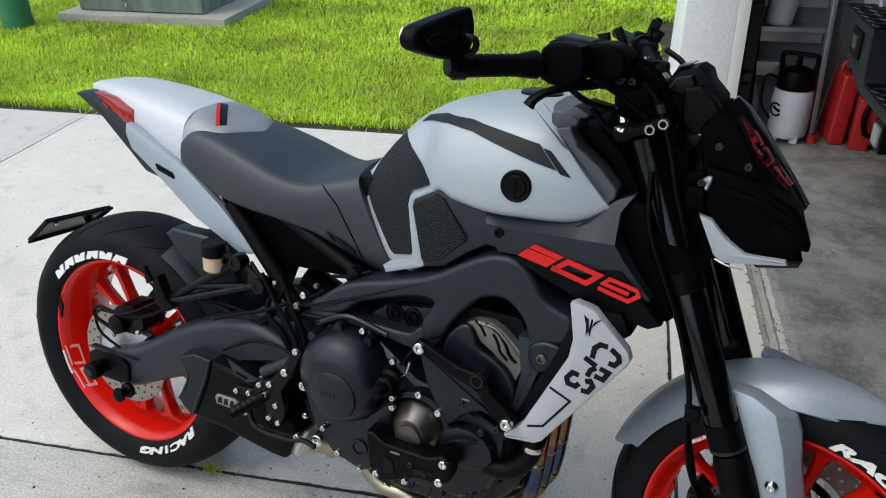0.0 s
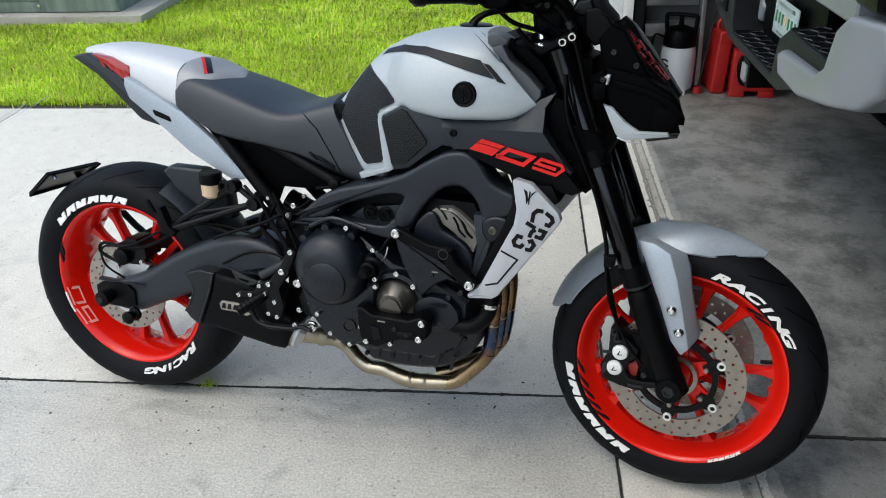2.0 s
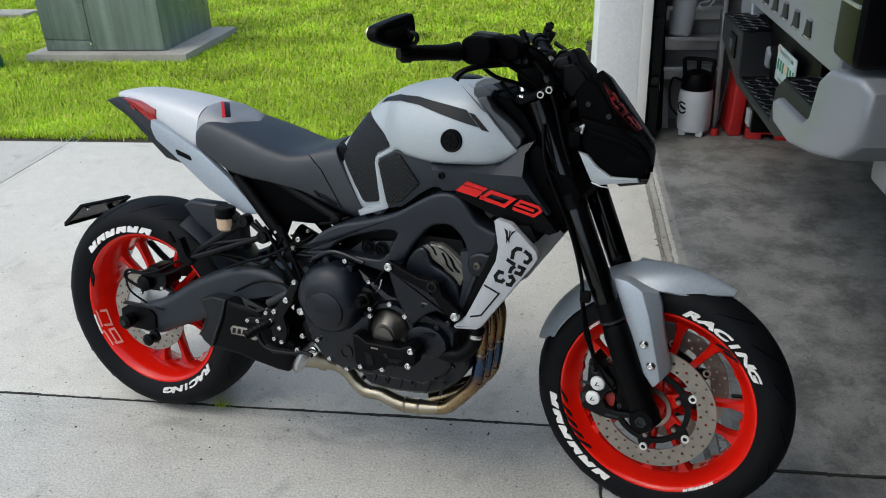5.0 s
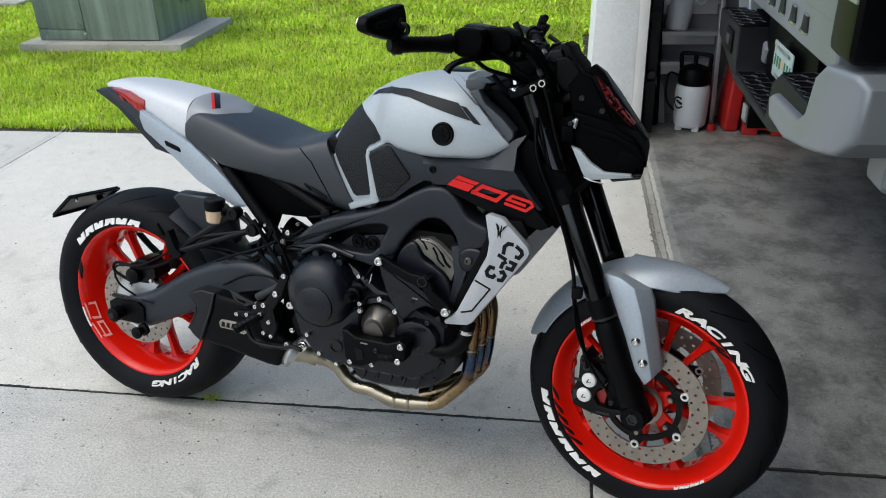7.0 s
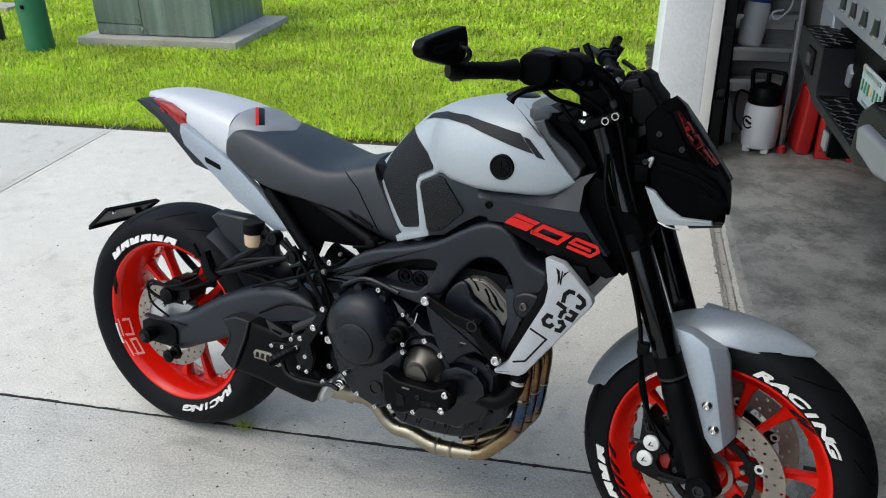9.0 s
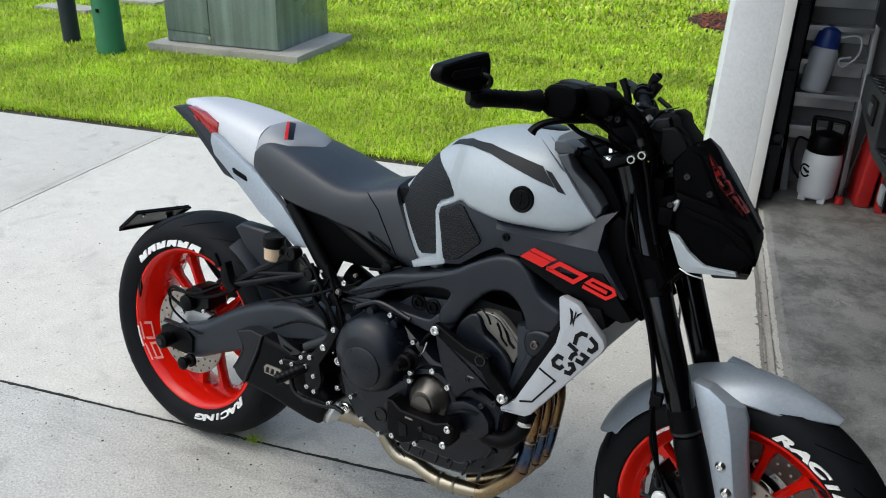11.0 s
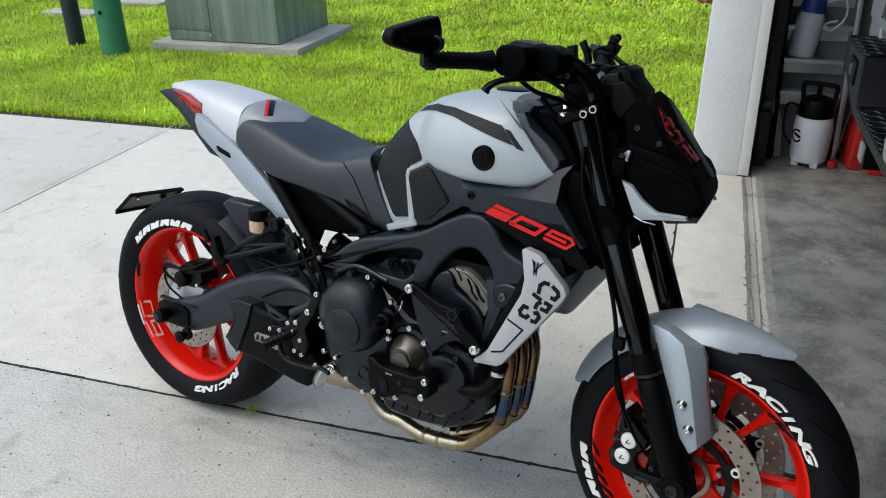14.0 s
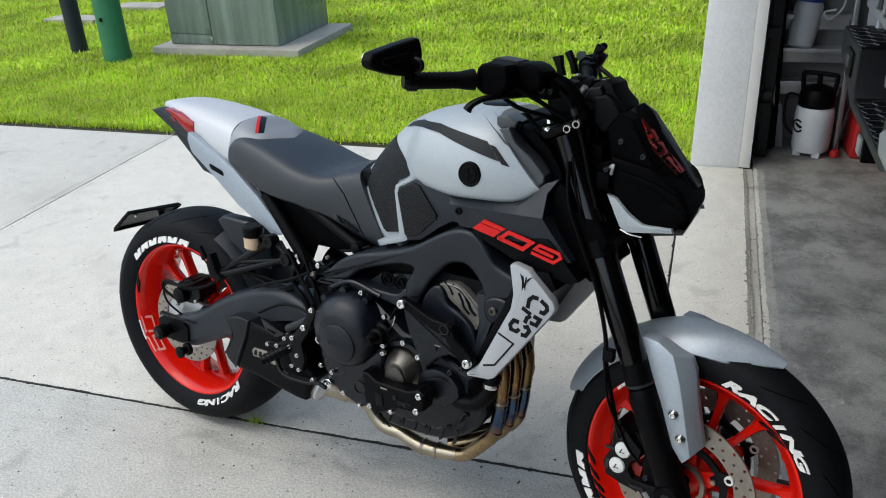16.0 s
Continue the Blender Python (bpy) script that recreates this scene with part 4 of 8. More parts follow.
# its front is cut along the tank's slope
bmesh.ops.bisect_plane(bm, geom=bm.verts[:] + bm.edges[:] + bm.faces[:], plane_co=(0.634, 0, 0.846), plane_no=(0.870, 0, 0.488), clear_outer=True)
bmesh.ops.holes_fill(bm, edges=[e for e in bm.edges if e.is_boundary])
seat = part("seat", bm, "seat", bike, "dark grey vinyl rider's seat")
decal("seat_seam", [(0.548, 0.838), (0.551, 0.838), (0.572, 0.825), (0.600, 0.800), (0.636, 0.742), (0.660, 0.700), (0.657, 0.699), (0.633, 0.741), (0.597, 0.799), (0.570, 0.823)], surface(seat), "deep_black", seat, 0.0004, step=0.01, back=-0.1)
tail_under = [(-0.095, 0.914), (-0.05, 0.922), (0.045, 0.876), (0.075, 0.832), (0.150, 0.768), (0.143, 0.762), (0.095, 0.772), (-0.02, 0.872)]
both("tail_underside", tail_under, -0.082, -0.03, "grey", 0.006)
both("tail_panel", [(0.088, 0.880), (0.11, 0.873), (0.223, 0.818), (0.244, 0.809), (0.324, 0.750), (0.409, 0.672), (0.407, 0.664), (0.397, 0.660), (0.37, 0.658), (0.346, 0.670), (0.26, 0.712), (0.175, 0.776), (0.098, 0.829), (0.085, 0.86)], -0.120, -0.098, "silver", 0.005, "matte silver side panel under the seat")
part("panel_badge", prism([(0.163, 0.806), (0.166, 0.809), (0.209, 0.796), (0.214, 0.786), (0.211, 0.783), (0.169, 0.795)], -0.1215, -0.117, 0.0008), "matt_black", bike)
part("tail_light", prism([(-0.022, 0.927), (0.03, 0.921), (0.086, 0.903), (0.089, 0.866), (0.064, 0.872), (0.02, 0.903)], -0.098, -0.06, 0.004), "lens", bike, "red tail light lens")
part("tail_tip", prism([(-0.108, 0.912), (-0.09, 0.918), (-0.05, 0.924), (0.02, 0.893), (-0.03, 0.882)], -0.065, 0.065, 0.006), "grey", bike)
for k in range(4):
    x = 0.004 + 0.021 * k
    part("lens_bar", prism([(x, 0.908 - 0.006 * k), (x + 0.004, 0.912 - 0.006 * k), (x + 0.016, 0.900 - 0.006 * k), (x + 0.012, 0.896 - 0.006 * k)], -0.0986, -0.097, 0), "screenmark", bike)
cs = surface(front_cowl)


def top_decal(name, outline, target, material, parent, thick=0.0012, step=0.008):
    """A thin strip with an outline in x and y, laid on what is under it."""
    bm = bmesh.new()
    bm.faces.new([bm.verts.new((x, y, 0)) for x, y in outline])
    ys = [p[1] for p in outline]
    k = min(ys) + step
    while k < max(ys):
        bmesh.ops.bisect_plane(bm, geom=bm.verts[:] + bm.edges[:] + bm.faces[:], plane_co=(0, k, 0), plane_no=(0, 1, 0))
        k += step
    for v in bm.verts:
        hit = target.ray_cast(Vector((v.co.x, v.co.y, 2)), Vector((0, 0, -1)))
        v.co.z = (hit[0].z if hit[0] is not None else 0.88) + thick
    ex = bmesh.ops.extrude_face_region(bm, geom=bm.faces[:])
    for v in ex["geom"]:
        if isinstance(v, bmesh.types.BMVert):
            v.co.z -= thick + 0.002
    return part(name, bm, material, parent)


top_decal("cowl_stripe", [(0.228, -0.003), (0.234, 0.001), (0.291, -0.071), (0.286, -0.077)], cs, "redmark", front_cowl)
top_decal("cowl_stripe", [(0.2343, 0.001), (0.247, 0.009), (0.300, -0.060), (0.2913, -0.071)], cs, "black", front_cowl)


# subframe, side cover under the seat
part("subframe_tube", rod((0.345, -0.105, 0.755), (0.512, -0.118, 0.575), 0.0165, 14), "matt_black", bike)
part("subframe_tube", rod((0.335, 0.10, 0.715), (0.505, 0.115, 0.545), 0.0165, 14), "matt_black", bike)
part("side_cover", prism([(0.29, 0.775), (0.53, 0.757), (0.69, 0.70), (0.665, 0.668), (0.62, 0.655), (0.55, 0.650), (0.49, 0.648), (0.47, 0.60), (0.42, 0.64)], -0.096, -0.075, 0.005), "deep_black", bike)
part("side_cover", prism([(0.36, 0.766), (0.53, 0.757), (0.69, 0.70), (0.665, 0.668), (0.60, 0.668), (0.55, 0.66), (0.455, 0.64), (0.415, 0.655)], 0.075, 0.105, 0.005), "matt_black", bike)
part("upper_subframe_tube", rod((0.46, -0.108, 0.758), (0.655, -0.125, 0.680), 0.0125, 14), "matt_black", bike)
part("tube_boss", lathe([(0, -0.145), (0.008, -0.145), (0.013, -0.142), (0.015, -0.12), (0, -0.12)], 20, (0.650, 0, 0.682)), "matt_black", bike)
part("tube_boss", lathe([(0, -0.145), (0.008, -0.145), (0.015, -0.142), (0.018, -0.11), (0, -0.11)], 20, (0.512, 0, 0.572)), "matt_black", bike)
for pts, r in (([(0.47, -0.12, 0.60), (0.455, -0.135, 0.58), (0.46, -0.14, 0.55), (0.49, -0.14, 0.52), (0.51, -0.14, 0.48), (0.515, -0.14, 0.45)], 0.006),
               ([(0.49, -0.125, 0.62), (0.48, -0.14, 0.58), (0.51, -0.145, 0.54), (0.535, -0.15, 0.50), (0.535, -0.15, 0.465), (0.50, -0.15, 0.42)], 0.006),
               ([(0.56, -0.10, 0.745), (0.60, -0.118, 0.735), (0.64, -0.118, 0.715)], 0.004), ([(0.555, -0.10, 0.758), (0.585, -0.12, 0.742), (0.60, -0.118, 0.73)], 0.0035),
               ([(0.30, -0.12, 0.545), (0.37, -0.13, 0.515), (0.44, -0.13, 0.53), (0.475, -0.12, 0.575)], 0.005)):
    part("cable", tube(pts, r, 8), "matt_black", bike)
part("shock_absorber", rod((0.44, 0.02, 0.58), (0.62, 0.03, 0.50), 0.028, 16), "matt_black", bike)
part("battery_box", box(0.46, 0.64, -0.07, 0.07, 0.70, 0.77, 0.015), "matt_black", bike)

# -- tank --
TANK = [(0.612, 0.080, 0.800, 0.845), (0.630, 0.090, 0.785, 0.862), (0.655, 0.100, 0.755, 0.893), (0.68, 0.107, 0.728, 0.926), (0.705, 0.112, 0.708, 0.952), (0.735, 0.117, 0.702, 0.979), (0.765, 0.126, 0.708, 0.996), (0.785, 0.133, 0.80, 1.005), (0.81, 0.145, 0.864, 1.013), (0.845, 0.157, 0.860, 1.022),
        (0.91, 0.167, 0.853, 1.031), (0.98, 0.168, 0.856, 1.030), (1.04, 0.161, 0.860, 1.012), (1.075, 0.153, 0.872, 0.985), (1.110, 0.143, 0.897, 0.945)]
bm = body(TANK, [(0.86, 0.0), (0.97, 0.05), (1.0, 0.22), (0.96, 0.50), (0.80, 0.80), (0.48, 0.965), (0.0, 1.0)], 70)
# its front edge is a straight slope down to a point
bmesh.ops.bisect_plane(bm, geom=bm.verts[:] + bm.edges[:] + bm.faces[:], plane_co=(1.018, 0, 0.984), plane_no=(0.711, 0, 0.703), clear_outer=True)
bmesh.ops.holes_fill(bm, edges=[e for e in bm.edges if e.is_boundary])
tank = part("fuel_tank", bm, "white", bike, "matte white fuel tank with dark stripes")
ts = surface(tank)
M["pad"] = material("ribbed_rubber", (0.020, 0.021, 0.024), 0.45, spec=0.3, vary=0.2, scale=30)
nt = M["pad"].node_tree
tc, br, bp = nt.nodes.new("ShaderNodeTexCoord"), nt.nodes.new("ShaderNodeTexBrick"), nt.nodes.new("ShaderNodeBump")
mp = nt.nodes.new("ShaderNodeMapping")
mp.inputs["Rotation"].default_value = (radians(90), 0, 0)
br.inputs["Scale"].default_value, br.inputs["Mortar Size"].default_value, br.inputs["Mortar Smooth"].default_value = 80, 0.11, 0.5
br.inputs["Brick Width"].default_value, br.inputs["Row Height"].default_value = 0.75, 0.45
bp.inputs["Strength"].default_value, bp.inputs["Distance"].default_value, bp.invert = 1.0, 0.004, True
nt.links.new(tc.outputs["Object"], mp.inputs["Vector"])
nt.links.new(mp.outputs[0], br.inputs["Vector"])
# grooves coloured far darker than the ribs, their shade put into the colour
br.inputs["Color1"].default_value = br.inputs["Color2"].default_value = (0.011, 0.013, 0.016, 1)
br.inputs["Mortar"].default_value = (0.0008, 0.0008, 0.001, 1)
nt.links.new(br.outputs["Color"], nt.nodes["Principled BSDF"].inputs["Base Color"])
nt.links.new(br.outputs["Fac"], bp.inputs["Height"])
nt.links.new(bp.outputs[0], nt.nodes["Principled BSDF"].inputs["Normal"])
pad1 = [(0.705, 0.943), (0.714, 0.940), (0.793, 0.886), (0.795, 0.878), (0.752, 0.856), (0.746, 0.845), (0.768, 0.758), (0.760, 0.742), (0.722, 0.732), (0.713, 0.738), (0.653, 0.830), (0.650, 0.848), (0.662, 0.885)]
decal("knee_pad", pad1, ts, "pad", tank, 0.004, step=0.018, back=-0.09, label="ribbed black rubber tank pad")
decal("tank_stripe", smooth2([(0.738, 0.966), (0.750, 0.979), (0.802, 0.994), (0.860, 0.996), (0.936, 0.986), (0.984, 0.978), (1.018, 0.944), (0.982, 0.952), (0.928, 0.965), (0.867, 0.980), (0.815, 0.983), (0.76, 0.973)], 1), ts, "stripe", tank, 0.0012, 0.0012, 0.01, back=-0.12)
decal("tank_stripe", [(0.991, 0.973), (1.004, 0.970), (1.041, 0.936), (1.025, 0.939)], ts, "black", tank, 0.0012, 0.0012, 0.01, back=-0.12)
badge = part("tank_badge", lathe([(0.0, -0.007), (0.017, -0.007), (0.019, -0.005), (0.0235, -0.006), (0.0255, -0.003), (0.026, 0.006), (0, 0.006)], 36, (0.959, -0.166, 0.911)), "matt_black", tank, "round black embossed badge")
for k in range(3):
    a = radians(30 + 120 * k)
    part("badge_arm", rod((0.959 - 0.013 * math.cos(a), -0.1735, 0.911 - 0.013 * math.sin(a)), (0.959 + 0.013 * math.cos(a), -0.1735, 0.911 + 0.013 * math.sin(a)), 0.0014, 6), "matt_black", badge)
part("fuel_cap", lathe([(0, 1.036), (0.03, 1.036), (0.036, 1.033), (0.037, 1.02), (0, 1.02)], 32, (0.93, 0, 0), axis="z"), "black", tank)
# collar and ignition shroud before the tank
part("tank_collar", prism([(0.985, 1.015), (1.0, 1.022), (1.035, 1.016), (1.055, 0.995), (1.085, 0.940), (1.115, 0.900), (1.10, 0.880), (1.06, 0.93), (1.02, 0.995)], -0.085, 0.085, 0.010), "deep_black", bike)
part("tank_front_cover", prism([(1.022, 1.004), (1.050, 0.990), (1.088, 0.958), (1.118, 0.918), (1.122, 0.895), (1.140, 0.895), (1.135, 0.93), (1.105, 0.974), (1.070, 1.004), (1.040, 1.012)], -0.114, 0.114, 0.005), "deep_black", bike)
part("collar_hole", lathe([(0, -0.1200), (0.007, -0.1200), (0.0085, -0.117), (0, -0.115)], 18, (1.038, 0, 1.013)), "deep_black", bike)
for s in (-1, 1):
    part("collar_trim", prism([(1.004, 1.003), (1.021, 0.985), (1.045, 0.960), (1.071, 0.932), (1.092, 0.911), (1.102, 0.902), (1.101, 0.903), (1.109, 0.913), (1.109, 0.926), (1.080, 0.955), (1.042, 0.982), (1.027, 1.009)], *sorted((s * 0.140, s * 0.095)), 0.005, 3), "trim_grey", bike, "dark grey tank edge trim")
part("collar_insert", prism([(0.989, 1.023), (0.994, 1.027), (1.014, 1.029), (1.036, 1.018), (1.031, 1.006), (1.001, 1.001), (0.991, 1.008)], -0.124, -0.070, 0.006, 3), "trim_grey", bike, "dark grey tank trim insert")

# -- side shrouds, intakes --
def flank(name, rows, back, material, label, s):
    """A shell whose outer face runs through rows of points, closed towards the inside; s: -1 right, 1 left."""
    bm = bmesh.new()
    n = 25
    rings = []
    for row in rows:
        P = [Vector(p) for p in row]
        d = [0.0]
        for a, b in zip(P, P[1:]):
            d.append(d[-1] + (b - a).length)
        ring = []
        for k in range(n):
            t, i = d[-1] * k / (n - 1), 0
            while i < len(P) - 2 and d[i + 1] < t:
                i += 1
            q = P[i].lerp(P[i + 1], (t - d[i]) / (d[i + 1] - d[i]))
            ring.append(bm.verts.new((q.x, -s * q.y, q.z)))
        rings.append(ring)
    for p, q in zip(rings, rings[1:]):
        for k in range(n - 1):
            bm.faces.new((p[k], p[k + 1], q[k + 1], q[k]))
    ex = bmesh.ops.extrude_face_region(bm, geom=bm.faces[:])
    for v in ex["geom"]:
        if isinstance(v, bmesh.types.BMVert):
            v.co.y = -s * back
    return part(name, bm, material, bike, label, angle=18)


SHROUD = [[(0.905, -0.146, 0.857), (0.937, -0.150, 0.853), (1.072, -0.146, 0.872), (1.110, -0.138, 0.909), (1.137, -0.132, 0.921)],
          [(0.906, -0.152, 0.853), (0.937, -0.156, 0.849), (1.060, -0.155, 0.860), (1.100, -0.150, 0.885), (1.121, -0.146, 0.894)],
          [(0.912, -0.163, 0.840), (0.935, -0.168, 0.842), (1.017, -0.173, 0.846), (1.123, -0.166, 0.848)],
          [(0.926, -0.164, 0.818), (0.984, -0.171, 0.824), (1.056, -0.171, 0.816), (1.142, -0.163, 0.821)],
          [(0.936, -0.158, 0.795), (0.984, -0.164, 0.800), (1.056, -0.165, 0.787), (1.172, -0.158, 0.767), (1.186, -0.156, 0.768)]]
flank("side_shroud", SHROUD, -0.11, "grey", "matte dark grey side shroud", 1)
shroud = flank("side_shroud", SHROUD, -0.11, "grey", "matte dark grey side shroud with red figures", -1)
part("shroud_lower", prism([(0.97, 0.804), (1.139, 0.809), (1.209, 0.735), (1.19, 0.725), (1.077, 0.748), (0.971, 0.788)], -0.1655, -0.11, 0.004), "matt_black", bike)
knee = both("knee_shroud", [(0.773, 0.850), (0.811, 0.873), (0.830, 0.874), (0.912, 0.852), (0.925, 0.825), (0.935, 0.795), (0.908, 0.796), (0.874, 0.774), (0.832, 0.740), (0.796, 0.732), (0.770, 0.836)], -0.146, -0.09, "grey", 0.008)
part("knee_pad", prism(smooth2([(0.776, 0.848), (0.814, 0.867), (0.827, 0.864), (0.874, 0.804), (0.872, 0.796), (0.827, 0.752), (0.800, 0.743), (0.793, 0.748), (0.772, 0.837)], 1), -0.1515, -0.143, 0.003), "pad", knee, "ribbed black rubber tank pad")
part("tank_edge", prism([(0.760, 0.852), (0.808, 0.877), (0.826, 0.876), (0.809, 0.870), (0.770, 0.848), (0.767, 0.836), (0.794, 0.732), (0.785, 0.727), (0.718, 0.703), (0.712, 0.716), (0.772, 0.735), (0.757, 0.838)], -0.1405, -0.10, 0.003), "white", tank)
bolt(0.938, 0.831, -0.167, 0.008, shroud, 0.005, "matt_black", "screw")
FIG = [[(0.975, 0.803), (0.991, 0.817), (1.04, 0.808), (1.024, 0.793)],
       [(0.993, 0.819), (1.001, 0.826), (1.05, 0.815), (1.041, 0.809)]]
for o in FIG:
    part("figure_bar", prism(o, -0.1745, -0.168, 0.0), "redmark", shroud)


def stroke(pts, w, y, material, parent, name):
    """A flat figure stroke of even width along a line of points in the flank's plane."""
    bm = bmesh.new()
    P = [Vector(p) for p in pts]
    L, R = [], []
    for i, p in enumerate(P):
        a = (P[i] - P[i - 1]).normalized() if i else (P[1] - P[0]).normalized()
        b = (P[i + 1] - P[i]).normalized() if i + 1 < len(P) else a
        t = (a + b).normalized()
        nrm = Vector((-t.y, t.x)) * (w / 2 / max(0.4, t.dot(a)))
        L.append(p + nrm), R.append(p - nrm)
    for i in range(len(P) - 1):
        q = [L[i], L[i + 1], R[i + 1], R[i]]
        bm.faces.new([bm.verts.new((v.x, y, v.y)) for v in q])
    bmesh.ops.remove_doubles(bm, verts=bm.verts, dist=1e-6)
    ex = bmesh.ops.extrude_face_region(bm, geom=bm.faces[:])
    for v in ex["geom"]:
        if isinstance(v, bmesh.types.BMVert):
            v.co.y += 0.003
    return part(name, bm, material, parent)


# the slanted figures 0 and 9
stroke([(1.036, 0.792), (1.057, 0.809), (1.108, 0.798), (1.089, 0.781), (1.032, 0.794)], 0.0078, -0.1740, "redmark", shroud, "figure")
stroke([(1.108, 0.778), (1.156, 0.767), (1.171, 0.779), (1.167, 0.787), (1.125, 0.796), (1.116, 0.787), (1.156, 0.778)], 0.0062, -0.1740, "redmark", shroud, "figure")
both("intake_duct", [(1.085, 0.935), (1.115, 0.945), (1.140, 0.90), (1.225, 0.730), (1.205, 0.71), (1.10, 0.78), (1.09, 0.88)], -0.095, -0.06, "deep_black", 0.012)
both("intake_lip", [(1.122, 0.893), (1.140, 0.915), (1.158, 0.905), (1.20, 0.80), (1.215, 0.745), (1.190, 0.742), (1.143, 0.820), (1.124, 0.860)], -0.132, -0.09, "deep_black", 0.008)

# radiator and its silver side panel
part("radiator", prism([(0.99, 0.50), (1.012, 0.49), (1.100, 0.650), (1.168, 0.712), (1.15, 0.745), (1.09, 0.74)], -0.175, 0.175, 0.006), "matt_black", bike)
rp_o = [(1.073, 0.75), (1.082, 0.755), (1.112, 0.749), (1.171, 0.695), (1.177, 0.68), (1.171, 0.666), (1.053, 0.495), (1.041, 0.487), (0.99, 0.481), (0.986, 0.487), (1.015, 0.516), (1.08, 0.658), (1.084, 0.691)]
rp = both("radiator_cover", rp_o, -0.194, -0.170, "pale", 0.006, "matte white radiator cover with black lettering")
# stencilled letters C, P and 3, each cut through by gaps
for pts in ([(1.119, 0.67), (1.121, 0.688), (1.129, 0.696), (1.141, 0.695)], [(1.146, 0.693), (1.159, 0.684), (1.161, 0.676), (1.154, 0.667), (1.145, 0.669)],
            [(1.107, 0.668), (1.127, 0.658)], [(1.115, 0.637), (1.119, 0.649), (1.127, 0.655)], [(1.133, 0.656), (1.147, 0.652), (1.14, 0.638), (1.126, 0.641)],
            [(1.102, 0.635), (1.091, 0.637), (1.083, 0.625), (1.086, 0.616), (1.098, 0.614), (1.104, 0.621)], [(1.108, 0.61), (1.119, 0.61), (1.126, 0.622), (1.121, 0.63), (1.113, 0.627)]):
    stroke(pts, 0.0085, -0.1948, "black", rp, "letter_stroke")
stroke([(1.057, 0.6), (1.093, 0.585), (1.053, 0.526), (1.027, 0.518)], 0.004, -0.1948, "black", rp, "line")
for o in ([(1.108, 0.735), (1.118, 0.728), (1.121, 0.705), (1.116, 0.690), (1.114, 0.715)], [(1.144, 0.735), (1.130, 0.725), (1.122, 0.700), (1.127, 0.713)], [(1.124, 0.731), (1.127, 0.727), (1.124, 0.690), (1.1205, 0.700)]):
    part("emblem_stroke", prism([(1.109 + (x - 1.122) * 0.78, 0.723 + (z - 0.715) * 0.75) for x, z in o], -0.1952, -0.1935, 0), "black", rp)
part("panel_strap", pillow(smooth2([(1.008, 0.648), (1.030, 0.664), (1.062, 0.662), (1.068, 0.648), (1.050, 0.622), (1.030, 0.606), (1.012, 0.618)], 3), -0.174, -0.14, 0.007), "engine", bike, angle=50)
bolt(1.033, 0.635, -0.174, 0.009, bike, 0.006, "bronze")
part("side_stay", prism([(0.985, 0.66), (1.01, 0.665), (1.03, 0.60), (1.005, 0.50), (0.98, 0.50), (0.995, 0.59)], -0.166, -0.13, 0.008), "grey", bike)

# -- frame --
def cast(name, outline, y0, y1, r, material, label=""):
    part(name, pillow(outline, y0, y1, r, 5, 1), material, bike, label, angle=50)
    return part(name, pillow(outline, y0, y1, r, 5, -1), material, bike, label, angle=50)


upper = [(0.554, 0.598), (0.59, 0.627), (0.629, 0.660), (0.676, 0.683), (0.743, 0.701), (0.818, 0.727), (0.878, 0.764), (0.925, 0.788), (0.967, 0.791), (0.999, 0.769), (1.024, 0.735), (1.053, 0.720), (1.072, 0.712), (1.076, 0.690), (1.062, 0.664), (1.010, 0.650),
         (0.996, 0.681), (0.976, 0.706), (0.951, 0.718), (0.916, 0.709), (0.887, 0.681), (0.866, 0.652), (0.845, 0.615), (0.812, 0.610), (0.808, 0.642), (0.828, 0.680), (0.795, 0.682), (0.743, 0.667), (0.680, 0.643), (0.640, 0.612)]
lower = [(0.530, 0.592), (0.586, 0.607), (0.649, 0.611), (0.726, 0.608), (0.783, 0.609), (0.805, 0.628), (0.845, 0.622), (0.842, 0.605), (0.825, 0.588), (0.793, 0.579), (0.741, 0.586), (0.665, 0.593), (0.57, 0.584)]
legf = [(1.002, 0.655), (1.022, 0.666), (1.063, 0.664), (1.060, 0.641), (1.039, 0.610), (1.024, 0.553), (1.012, 0.515), (0.989, 0.515), (0.996, 0.562), (1.012, 0.613)]
cast("frame_spar", smooth2(upper, 3), -0.168, -0.10, 0.0095, "frame_grey", "matte dark grey frame spar")
cast("frame_brace", smooth2(lower, 3), -0.164, -0.105, 0.006, "frame_grey")
cast("frame_leg", smooth2(legf, 3), -0.168, -0.11, 0.010, "frame_grey")
part("frame_head", box(0.93, 1.12, -0.09, 0.09, 0.75, 0.88, 0.03), "matt_black", bike)
part("pivot_plate", prism([(0.51, 0.60), (0.58, 0.605), (0.60, 0.53), (0.585, 0.42), (0.55, 0.34), (0.51, 0.345), (0.52, 0.46)], -0.135, -0.10, 0.008), "matt_black", bike)
wp = part("window_plate", prism([(0.676, 0.604), (0.715, 0.634), (0.815, 0.652), (0.80, 0.61), (0.746, 0.596)], -0.128, -0.11, 0.004), "grey", bike)
for x, z in ((0.735, 0.624), (0.772, 0.624)):
    part("mount_bolt", lathe([(0, -0.129), (0.006, -0.129), (0.007, -0.133), (0.010, -0.133), (0.011, -0.128), (0.016, -0.128), (0.017, -0.131), (0.0185, -0.131), (0.0185, -0.12), (0, -0.12)], 24, (x, 0, z)), "matt_black", wp)

